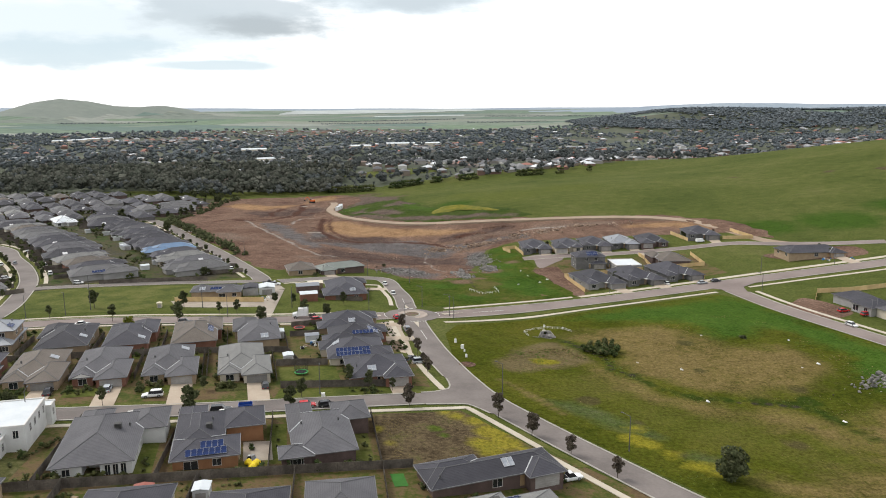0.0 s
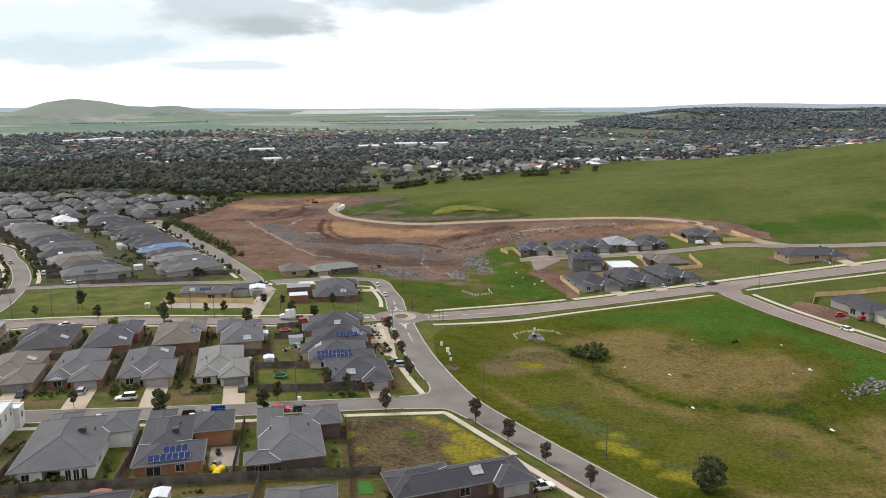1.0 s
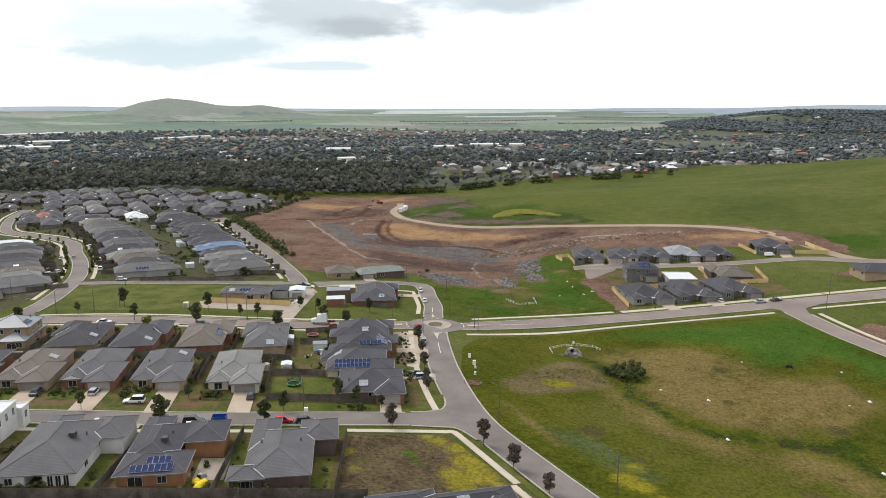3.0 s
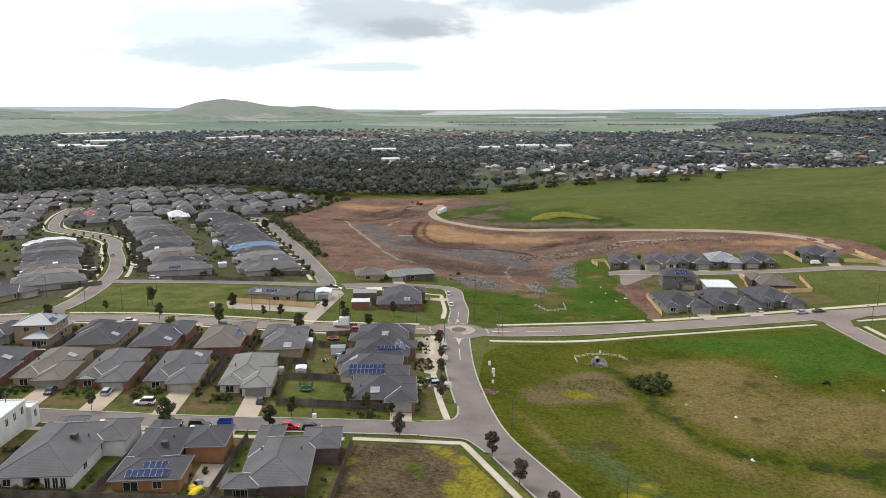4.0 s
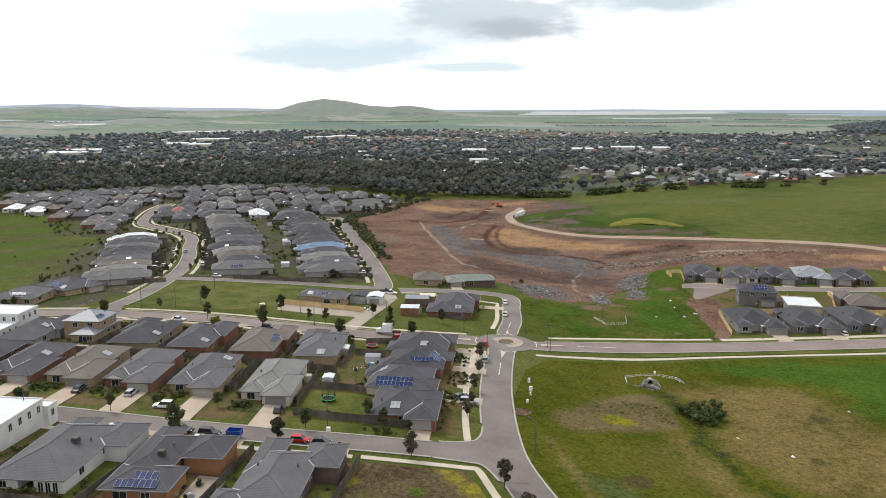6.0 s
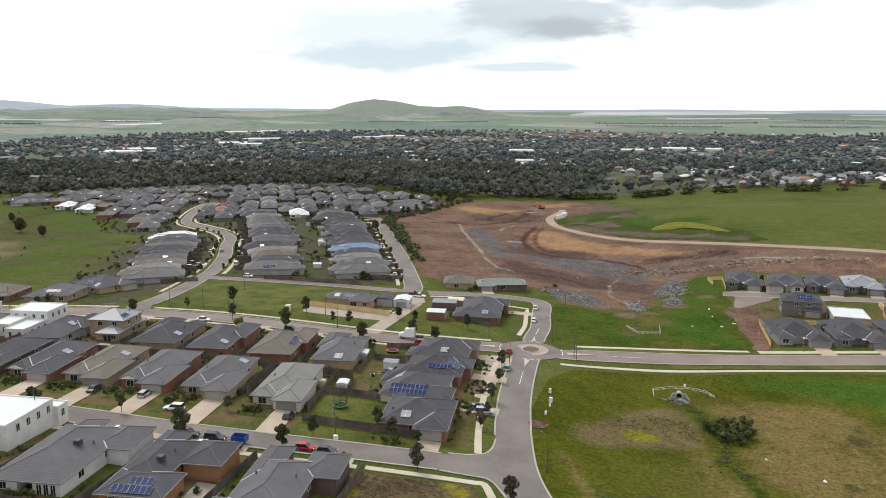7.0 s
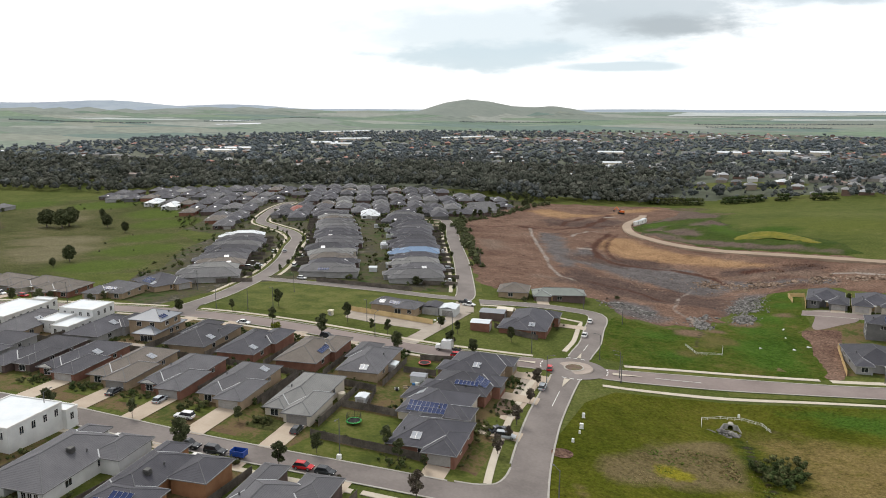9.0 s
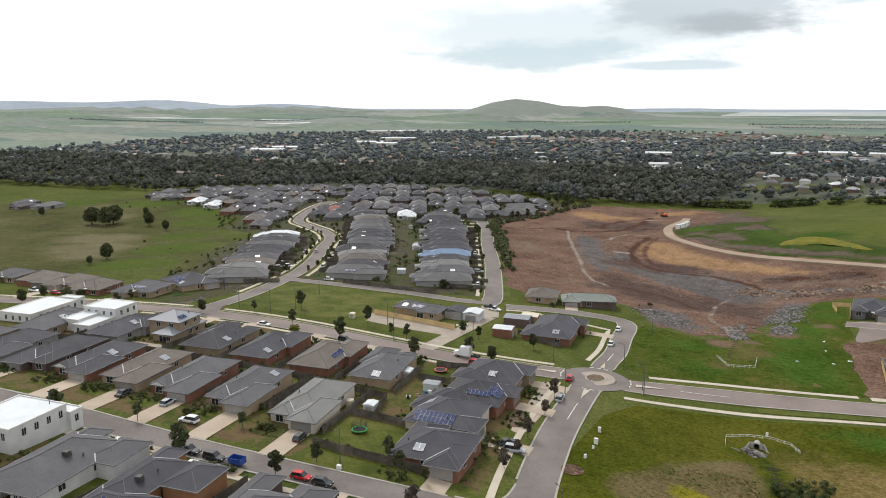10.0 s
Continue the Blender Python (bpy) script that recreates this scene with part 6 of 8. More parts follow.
for x, y, h in ((3.8, -93.4, 5.5), (24.3, -97.2, 6.2), (30.8, -106.8, 6), (37.8, -116, 4.8), (-2.2, -22.5, 5.5), (.8, -34.5, 4.5), (4, -49.5, 5), (7.4, -66.5, 5), (6, -58, 3.5), (-9, -100, 3), (45, -126, 4.5)):
    plant("bronze", x, y, h)
plant("dense", 67, -125, 7.0, 1.0)
for x, y, h in ((-429, 116, 14), (-436, 126, 13), (-444, 114, 12), (-404, 135, 10), (-368, 122, 10), (-278, 23, 8), (-522, 118, 9), (-165, 205, 9), (-456, 168, 9), (-268, 8, 6)):
    plant("big", x, y, h, .9 if h < 11 else 1.15)
for x, y in ((-505, 175), (-512, 190), (-520, 182), (-540, 205), (-470, 95), (-300, 55), (-330, 80), (-350, 115), (-490, 200), (-575, 175), (-285, 66)):
    plant("shrub", x, y, rnd.uniform(.9, 2.0), 1.4)
for x, y, h, w in ((106.5, -30, 2.0, 1.9), (82, -45, .8, 1.4), (49, -27, .8, 1.2), (60, -55, 1.0, 1.0), (112, -76, 1.0, 1.2), (123, -84, 1.2, 1.2)):
    plant("shrub", x, y, h, w, 1 if h < 1.45 else 0)
plant("bright", -88, -31, 3.4)
for k in range(34):
    x, y = rnd.uniform(-225, -178), rnd.uniform(255, 430)
    if not on_road(x, y, None, 3) and all(math.hypot(x - h[0], y - h[1]) > 10 for h in DONE_HOUSES):
        plant("gum", x, y, rnd.uniform(5, 9), 1.2)
# garden shrubs near the houses
for h in DONE_HOUSES[:27]:
    for _ in range(6):
        m = pose(h[0], h[1], 0, 0, 0, h[2])
        u, v = rnd.choice(((rnd.uniform(-h[3] / 2, -1), -h[4] / 2 - rnd.uniform(.3, 2.2)), (h[3] / 2 + .8, rnd.uniform(-h[4] / 2, h[4] / 2)), (-h[3] / 2 - .8, rnd.uniform(-h[4] / 2, h[4] / 2)), (rnd.uniform(-h[3] / 2, h[3] / 2), h[4] / 2 + rnd.uniform(1, 3))))
        p = m @ Vector((u, v, 0))
        if not on_road(p.x, p.y, None, .5):
            plant("shrub", p.x, p.y, rnd.uniform(.45, 1.1), rnd.uniform(.8, 1.2))
for x, y in ((-7, -19), (-6.5, -23), (-5.5, -27), (-7.5, -16), (-4.5, -31), (-4, -38), (-2.5, -41), (-3.4, -44), (-1, -40), (-.5, -51), (1, -54), (-4, -47), (-2, -47.5), (-9, -14)):
    plant("shrub", x, y, rnd.uniform(.5, 1.1), 1.1)
for x, y in ((-24, 32), (-21, 28), (-20, 37), (-23, 40), (-20, 44), (-47, 70), (-47.5, 74), (-46, 78), (-22, 100), (-19, 104)):
    plant("shrub", x, y, rnd.uniform(1.2, 2.4), 1.0)
# trees among the older estate's houses, along their back fences
for pts, n in (([(-114, 60), (-128, 88), (-146, 116), (-176, 158), (-212, 206), (-240, 250)], 26), ([(-178, 30), (-208, 62), (-232, 90), (-258, 122)], 16)):
    line = spline(pts, 1.0)
    for k in range(n):
        p = line[rnd.randrange(len(line))] + np.array((rnd.uniform(-5, 5), rnd.uniform(-5, 5)))
        plant(rnd.choice(("gum", "shrub", "shrub", "bronze")), p[0], p[1], rnd.uniform(1.2, 3.2), 1.1)
for k in range(150):
    h = DONE_HOUSES[rnd.randrange(40, len(DONE_HOUSES))]
    p = pose(h[0], h[1], 0, 0, 0, h[2]) @ Vector((rnd.choice((-8, 8)) + rnd.uniform(-.8, .8), rnd.uniform(-13, 13), 0))
    if not on_road(p.x, p.y, None, 1) and all(math.hypot(p.x - q[0], p.y - q[1]) > 8 for q in DONE_HOUSES):
        plant(rnd.choice(("gum", "shrub", "bronze")), p.x, p.y, rnd.uniform(2.5, 5))
for d, name, lo, hi in ((5.2, "road_5", 10, 160), (-5.2, "road_5", 45, 160), (5.2, "road_7", 62, 220)):
    line = offset_line(road_line(name), d)
    for k, p in enumerate(line[::5]):
        if lo < p[1] < hi and not on_road(p[0], p[1], None, .5):
            plant("gum", p[0], p[1], rnd.uniform(2.5, 4.5))

# ================= the wooded town beyond =================
YB = np.array([(-2500, -100), (-1500, -60), (-890, 180), (-764, 222), (-709, 244), (-645, 268), (-600, 285), (-560, 345), (-470, 430), (-340, 455), (-235, 432), (-190, 440), (-140, 475), (-90, 500), (-40, 530), (20, 545), (140, 552), (217, 620), (292, 665), (400, 700), (520, 640), (700, 560), (1000, 420), (2500, 300)])


def town_edge(x):
    return np.interp(x, YB[:, 0], YB[:, 1])


def spread(rng, n, r0, r1, a0, a1, power=1.0):
    """Places in a sector round the viewing ground; angles in degrees left of north."""
    r = np.sqrt(rng.uniform(r0 ** 2, r1 ** 2, n)) if power == 1 else r0 + (r1 - r0) * rng.uniform(0, 1, n) ** power
    a = np.radians(rng.uniform(a0, a1, n))
    return 30 - r * np.sin(a), -220 + r * np.cos(a)


def nz(x, y, s, seed):
    return np.array([noise.noise((p * s, q * s, seed)) for p, q in zip(x, y)])


rng = np.random.default_rng(4)
# --- houses of the town
# suburbs: x, y, half breadth, half depth, share of the ground built on
SUBURBS = [(-660, 1620, 170, 130, .9), (-380, 2030, 380, 170, 1.0), (-60, 2300, 300, 150, 1.0), (-1045, 860, 120, 80, .8), (-1010, 1130, 110, 70, .6), (-790, 1480, 150, 80, .6), (-60, 1320, 150, 110, .8), (-120, 1240, 110, 60, .8), (-270, 830, 90, 70, .5), (-340, 1110, 100, 60, .6),
           (330, 980, 330, 170, .75), (90, 690, 200, 90, .8), (560, 800, 260, 130, .8), (-500, 560, 120, 60, .4), (-560, 1050, 120, 80, .35), (-1350, 1650, 170, 90, .4), (-1500, 1250, 200, 110, .3), (-700, 1180, 80, 60, .3), (-1900, 1500, 260, 120, .3), (800, 1100, 300, 220, .6)]


def built(x, y):
    d = np.full(np.shape(x), .15)
    for cx, cy, a, b, q in SUBURBS:
        d = np.maximum(d, q * np.clip(1.6 - 1.1 * np.hypot((x - cx) / a, (y - cy) / b), 0, 1))
    return d


hx, hy = spread(rng, 9000, 640, 2560, -36, 72, .9)
ok = (hy > town_edge(hx) + np.interp(hx, [-700, -100, 60], [130, 90, 14])) & (rng.uniform(0, 1, 9000) < (np.hypot(hx - 30, hy + 220) < town_reach(hx, hy)) * built(hx, hy) * (1 + .9 * nz(hx, hy, .012, 5)))
hx, hy = hx[ok], hy[ok]
keep, cells = [], set()
for i in range(len(hx)):
    c = (int(hx[i] // 24), int(hy[i] // 24))
    if c not in cells:
        cells.add(c)
        keep.append(i)
hx, hy = hx[keep], hy[keep]
# rows of newer roofs behind the hill paddock and below its edge
for x0, y0, x1, y1, rows in ((30, 565, 210, 640, 2), (150, 640, 420, 760, 4), (400, 720, 760, 650, 4), (760, 900, 1150, 760, 4)):
    n = int(math.dist((x0, y0), (x1, y1)) / 19)
    for j in range(rows):
        t = np.arange(n) / n
        hx = np.concatenate([hx, x0 + (x1 - x0) * t + rng.uniform(-4, 4, n) + j * 6])
        hy = np.concatenate([hy, y0 + (y1 - y0) * t + rng.uniform(-4, 4, n) + j * 30])
hz = ground(hx, hy)
RV, RF, WV, WF = [], [], [], []
for i, (x, y, z) in enumerate(zip(hx, hy, hz)):
    big = rng.random() < .04 and y < 1700
    w, d = (rng.uniform(18, 40), rng.uniform(12, 22)) if big else (rng.uniform(11, 17), rng.uniform(9, 13))
    e = rng.uniform(2.6, 3.2) + (2.6 if rng.random() < .12 else 0)
    h = d / 2 * (.12 if big else rng.uniform(.36, .5))
    s = d / 2
    a = math.radians(rng.choice((10, 100)) + rng.uniform(-14, 14))
    ca, sa = math.cos(a), math.sin(a)
    pts = [(-w / 2, -d / 2, e), (w / 2, -d / 2, e), (w / 2, d / 2, e), (-w / 2, d / 2, e), (-w / 2 + s, 0, e + h), (w / 2 - s, 0, e + h)]
    n = len(RV)
    RV += [(x + p * ca - q * sa, y + p * sa + q * ca, z + r) for p, q, r in pts]
    RF += [(n, n + 1, n + 5, n + 4), (n + 2, n + 3, n + 4, n + 5), (n + 1, n + 2, n + 5), (n + 3, n, n + 4)]
    n = len(WV)
    for zz in (-2, e):
        WV += [(x + p * ca - q * sa, y + p * sa + q * ca, z + zz) for p, q in ((-w / 2 + .5, -d / 2 + .5), (w / 2 - .5, -d / 2 + .5), (w / 2 - .5, d / 2 - .5), (-w / 2 + .5, d / 2 - .5))]
    WF += [(n + k, n + (k + 1) % 4, n + 4 + (k + 1) % 4, n + 4 + k) for k in range(4)]


def palette(name, stops, rough=.7):
    m = bpy.data.materials.new(name)
    m.use_nodes = True
    nt = m.node_tree
    cr = nt.nodes.new("ShaderNodeValToRGB")
    cr.color_ramp.interpolation = "CONSTANT"
    while len(cr.color_ramp.elements) < len(stops):
        cr.color_ramp.elements.new(.5)
    for e, (p, c) in zip(cr.color_ramp.elements, stops):
        e.position, e.color = p, (*c, 1)
    nt.links.new(nt.nodes.new("ShaderNodeNewGeometry").outputs["Random Per Island"], cr.inputs["Fac"])
    b = nt.nodes["Principled BSDF"]
    nt.links.new(cr.outputs["Color"], b.inputs["Base Color"])
    b.inputs["Roughness"].default_value = rough
    return m


M_TOWN_ROOF = palette("mixed_town_roofs", [(0, (.085, .087, .095)), (.30, (.13, .132, .138)), (.52, (.20, .20, .202)), (.63, (.17, .12, .10)), (.71, (.28, .115, .085)), (.83, (.30, .31, .32)), (.94, (.56, .58, .60))])
M_TOWN_WALL = palette("mixed_town_walls", [(0, (.15, .09, .07)), (.35, (.22, .18, .14)), (.65, (.30, .28, .25)), (.88, (.5, .49, .47))])
for nm, v, f, m_, lab in (("town_roofs", RV, RF, M_TOWN_ROOF, "grey, terracotta and white roofs of a wooded town"), ("town_walls", WV, WF, M_TOWN_WALL, "brick and rendered walls of distant town houses")):
    me = bpy.data.meshes.new(nm)
    me.from_pydata(v, [], f)
    me.materials.append(m_)
    tagged(new(nm, me), lab, "town houses", kind="stuff")


# --- trees, hedges and woods
def wood(name, xs, ys, heights, widths, lumps, leaves, size, label, material, base=.42):
    rng = np.random.default_rng(len(xs))
    zs = ground(xs, ys)
    V, Q, T = [], [], []
    n = 0
    lv = leaf_cloud(rng, [((0, 0, 0), (1, 1, 1))], 4000, size)[0].reshape(-1, 4, 3)
    for x, y, z, h, w in zip(xs, ys, zs, heights, widths):
        turn = rng.uniform(0, math.tau)
        for k in range(lumps):
            # lumps lean out round the trunk, the last one crowns them
            top = k == lumps - 1
            a, q = turn + k * 2.4, (.12 if top else rng.uniform(.32, .6)) * w
            c = np.array((x + q * math.cos(a), y + q * math.sin(a), z + h * ((.72 if lumps > 1 else .55) if top else rng.uniform(base, base + .2))))
            rr = w * rng.uniform(.52, .78)
            r = np.array((rr, rr * rng.uniform(.85, 1.15), min(h * .34, rr * rng.uniform(.75, 1.0))))
            V.append(ICO_V * rng.uniform(.7, 1.1, (12, 1)) * r * .9 + c)
            T.append(ICO_F + n)
            n += 12
            if leaves:
                i = rng.integers(0, 4000 - leaves)
                V.append((lv[i:i + leaves] * r + c).reshape(-1, 3))
                Q.append(np.arange(leaves * 4).reshape(-1, 4) + n)
                n += leaves * 4
    me = bpy.data.meshes.new(name)
    me.from_pydata(np.concatenate(V).tolist(), [], np.concatenate(T).tolist() + (np.concatenate(Q).tolist() if Q else []))
    me.materials.append(material)
    tagged(new(name, me), label, "woods", kind="stuff")


rng = np.random.default_rng(77)
gx, gy = rng.uniform(-600, -70, 9000), rng.uniform(-30, 460, 9000)
YARD_EDGE = [(-135, 44), (-88, 55), (-80, 62), (-112, 120), (-152, 185), (-180, 232), (-205, 290), (-205, 400), (-330, 448), (-470, 420), (-590, 280), (-560, 240), (-420, 205), (-345, 150), (-290, 125), (-250, 60), (-222, 24), (-180, -22), (-160, 2)]
boxes = np.array(DONE_HOUSES)
ok = inside(YARD_EDGE, gx, gy)
gx, gy = gx[ok], gy[ok]


def in_house(x, y, slack=.4):
    for hx_, hy_, hr, hw_, hd_ in boxes:
        a = radians(-hr)
        u, v = (x - hx_) * math.cos(a) - (y - hy_) * math.sin(a), (x - hx_) * math.sin(a) + (y - hy_) * math.cos(a)
        if abs(u) < hw_ / 2 + slack and abs(v) < hd_ / 2 + 1.5 + slack:
            return True
    return False


ok = np.array([not in_house(p, q) and not on_road(p, q, None, 2.5) for p, q in zip(gx, gy)]) & (nz(gx, gy, .06, 4) > -.05)
gx, gy = gx[ok][:1900], gy[ok][:1900]
tall = .6 + 3.2 * rng.uniform(0, 1, len(gx)) ** 2.2
wood("garden_growth", gx, gy, tall, .5 + tall * rng.uniform(.3, .5, len(gx)), 2, 20, .3, "shrubs, hedges and small trees in the older estate's yards", M_GARDEN)
# nearer yards: low planting against house walls, fences and along front boundaries
px_, py_ = [], []
for hx_, hy_, hr, hw_, hd_ in DONE_HOUSES[:27]:
    spot = pose(hx_, hy_, 0, 0, 0, hr)
    for _ in range(46):
        side = rng.integers(0, 5)
        if side == 0:
            u, v = rng.uniform(-hw_ / 2, -.5), -hd_ / 2 - abs(rng.normal(0, 1.6))
        elif side == 1:
            u, v = rng.uniform(-hw_ / 2, hw_ / 2), hd_ / 2 + abs(rng.normal(.6, 1.2))
        elif side == 2:
            u, v = rng.choice((-1, 1)) * (hw_ / 2 + rng.uniform(.5, 1.3)), rng.uniform(-hd_ / 2, hd_ / 2)
        elif side == 3:
            u, v = -hw_ / 2 + rng.normal(0, .6), -hd_ / 2 - rng.uniform(0, 5)
        else:
            u, v = rng.normal(-hw_ / 4, 1.0), -hd_ / 2 - rng.uniform(1, 5)
        p = spot @ Vector((u, v, 0))
        px_.append(p.x)
        py_.append(p.y)
for pts, n in (([(-61, -141.5), (-42, -136.8)], 26), ([(-37, -135.6), (-20.6, -131.2)], 12), ([(-18.6, -131), (-1.5, -126.6)], 34), ([(-66, -139), (-61, -113)], 30), ([(-27.5, -84), (-14, -80.8)], 14), ([(-33, -56.5), (-62, -62)], 24), ([(-62, -62), (-92, -70.5)], 26), ([(-92, -70.5), (-121, -78)], 24), ([(-55, -147), (-22, -138)], 24)):
    (xa, ya), (xb, yb) = pts
    t = rng.uniform(0, 1, n)
    px_ += list(xa + (xb - xa) * t + rng.normal(0, .35, n))
    py_ += list(ya + (yb - ya) * t + rng.normal(0, .35, n))
px_, py_ = np.array(px_), np.array(py_)
ok = np.array([not on_road(p, q, None, .6) and not in_house(p, q, -1.2) for p, q in zip(px_, py_)])
px_, py_ = px_[ok], py_[ok]
low = .35 + 1.5 * rng.uniform(0, 1, len(px_)) ** 2.5
wood("garden_planting", px_, py_, low, .25 + low * rng.uniform(.3, .55, len(px_)), 2, 30, .3, "low shrubs and rough planting round the houses", M_GARDEN, base=.3)
edge = spline([(-97, 118), (-124, 164), (-158, 216), (-184, 262), (-183, 320), (-188, 386), (-184, 425)], 1.0)
at = edge[rng.integers(0, len(edge), 150)] + np.column_stack([rng.uniform(-1, 6, 150), rng.normal(0, 2, 150)])
wood("street_thicket", at[:, 0], at[:, 1], rng.uniform(2.4, 5.6, 150), rng.uniform(1.1, 2.3, 150), 3, 40, .24, "olive thicket of young trees between street and earthworks", M_LEAF, base=.3)
tx, ty = rng.normal(60, 2.6, 60), rng.normal(-39, 3.4, 60)
wood("creek_thicket", tx, ty, rng.uniform(1.2, 3.0, 60), rng.uniform(.8, 1.5, 60), 2, 60, .22, "dark tangled thicket over the creek", M_GARDEN)
house_cells = {}
for x, y in zip(hx, hy):
    house_cells.setdefault((int(x // 20), int(y // 20)), []).append((x, y))


def clear_of_houses(x, y, gap):
    i, j = int(x // 20), int(y // 20)
    return all(math.hypot(x - p, y - q) > gap for a in (-1, 0, 1) for b in (-1, 0, 1) for p, q in house_cells.get((i + a, j + b), ()))


def grove(n, r0, r1, seed, thin, gap, power=1.0):
    rng = np.random.default_rng(seed)
    x, y = spread(rng, n, r0, r1, -38, 74, power)
    dens = nz(x, y, .006, 7) + .5 * nz(x, y, .025, 9) - .5 * (built(x, y) > .45) * (y > 1450)
    ok = (np.hypot(x - 30, y + 220) < town_reach(x, y) + rng.uniform(-60, 60, n)) & (y > town_edge(x) + 4) & (dens + rng.uniform(-.5, .5, n) > thin)
    x, y = x[ok], y[ok]
    ok = np.array([clear_of_houses(p, q, gap) for p, q in zip(x, y)]) & in_wood(x, y)
    return x[ok], y[ok], rng


# dense belt just beyond the estate and the earthworks, open green towards the hill
CLEARINGS = [(-990, 590, 75), (-72, 640, 24), (-30, 642, 30), (-720, 1245, 60), (380, 1500, 130), (560, 1950, 100), (-55, 532, 10), (-84, 530, 10)]


def in_wood(x, y):
    return np.all([np.hypot(x - cx, (y - cy) / 1.2) > r for cx, cy, r in CLEARINGS], axis=0)


rng = np.random.default_rng(31)
bx = rng.uniform(-1250, -104, 4000)
by = town_edge(bx) + 5 + rng.uniform(0, 1, 4000) ** 1.15 * np.interp(bx, [-1250, -700, -200, -104], [420, 330, 240, 190])
ok = np.array([clear_of_houses(p, q, 7) for p, q in zip(bx, by)]) & in_wood(bx, by)
bx, by = bx[ok], by[ok]
tall = 7 + 9 * np.clip(.5 + nz(bx, by, .02, 6) + rng.uniform(-.5, .5, len(bx)), 0, 1)
wood("woods_near", bx, by, tall, tall * rng.uniform(.22, .46, len(bx)), 3, 26, .24, "dense belt of dark gum trees behind the estate", M_WOOD)
x, y, rng = grove(8200, 640, 1300, 41, -.45, 7)
tall = 4.5 + 8 * np.clip(.4 + nz(x, y, .02, 8) + rng.uniform(-.5, .5, len(x)), 0, 1)
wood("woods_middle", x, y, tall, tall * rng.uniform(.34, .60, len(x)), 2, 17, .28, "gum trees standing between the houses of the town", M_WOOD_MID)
x, y, rng = grove(10500, 1200, 2560, 42, -.5, 8)
thin_out = rng.uniform(0, 1, len(x)) > .85 * (built(x, y) > .45) * (y > 1500)
x, y = x[thin_out], y[thin_out]
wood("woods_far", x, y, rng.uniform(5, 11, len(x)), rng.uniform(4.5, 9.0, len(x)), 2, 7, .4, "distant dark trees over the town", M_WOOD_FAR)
# wooded ridge on the eastern skyline, and windbreaks over the far plain
rng = np.random.default_rng(51)
x, y = rng.uniform(450, 2400, 10000), rng.uniform(1900, 2700, 10000)
ok = (nz(x, y, .0035, 3) > -.35) & (sum(h * np.exp(-((x - cx) / sx) ** 2 / 2 - ((y - cy) / sy) ** 2 / 2) for cx, cy, sx, sy, h in FAR_HILLS) > 9)
x, y = x[ok], y[ok]
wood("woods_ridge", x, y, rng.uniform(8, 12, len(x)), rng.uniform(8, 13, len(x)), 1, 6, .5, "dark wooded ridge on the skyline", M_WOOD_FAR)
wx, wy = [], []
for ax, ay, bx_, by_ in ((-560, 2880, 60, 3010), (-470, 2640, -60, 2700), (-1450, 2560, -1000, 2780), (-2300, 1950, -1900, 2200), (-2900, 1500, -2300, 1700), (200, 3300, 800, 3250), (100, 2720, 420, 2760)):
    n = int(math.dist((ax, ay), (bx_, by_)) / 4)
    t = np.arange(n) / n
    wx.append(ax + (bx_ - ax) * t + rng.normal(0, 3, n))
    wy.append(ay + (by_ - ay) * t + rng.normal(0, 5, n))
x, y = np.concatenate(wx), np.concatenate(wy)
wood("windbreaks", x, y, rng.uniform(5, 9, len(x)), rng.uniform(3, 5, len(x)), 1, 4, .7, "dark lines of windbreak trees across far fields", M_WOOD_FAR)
# hedges and single dark trees along the paddock's lower edge
hedge = [(-108, 505, -62, 512), (-46, 520, -14, 540), (-2, 540, 8, 541), (26, 541, 46, 543), (90, 545, 118, 547), (134, 550, 141, 552), (168, 556, 173, 558)]
wx, wy = [], []
for ax, ay, bx_, by_ in hedge:
    n = int(math.dist((ax, ay), (bx_, by_)) / 1.5)
    t = np.arange(n) / n
    wx.append(ax + (bx_ - ax) * t)
    wy.append(ay + (by_ - ay) * t)
x, y = np.concatenate(wx), np.concatenate(wy)
wood("hedgerow", x, y, np.random.default_rng(3).uniform(7.0, 8.5, len(x)), np.full(len(x), 3.2), 3, 20, .2, "clipped dark cypress hedges at the paddock edge", M_GARDEN, base=.18)



def warehouse(x, y, rot, w, d, h, label):
    base = thing("warehouse", pose(x, y, gz(x, y), 0, 0, rot), label, "warehouse")
    part("wall", Geo().box(-w / 2, w / 2, -d / 2, d / 2, -3, h), WALLS["cream"], base)
    n = max(1, round(d / 22))
    for k in range(n):
        y0, y1 = -d / 2 + d * k / n - .2, -d / 2 + d * (k + 1) / n + .2
        part("roof", Geo().solid([(-w / 2 - .5, y0, h), (w / 2 + .5, y0, h), (w / 2 + .5, y1, h), (-w / 2 - .5, y1, h)], [(-w / 2 - .5, (y0 + y1) / 2 - .3, h + 1.9), (w / 2 + .5, (y0 + y1) / 2 - .3, h + 1.9), (w / 2 + .5, (y0 + y1) / 2 + .3, h + 1.9), (-w / 2 - .5, (y0 + y1) / 2 + .3, h + 1.9)]), ROOFS["white"], base)


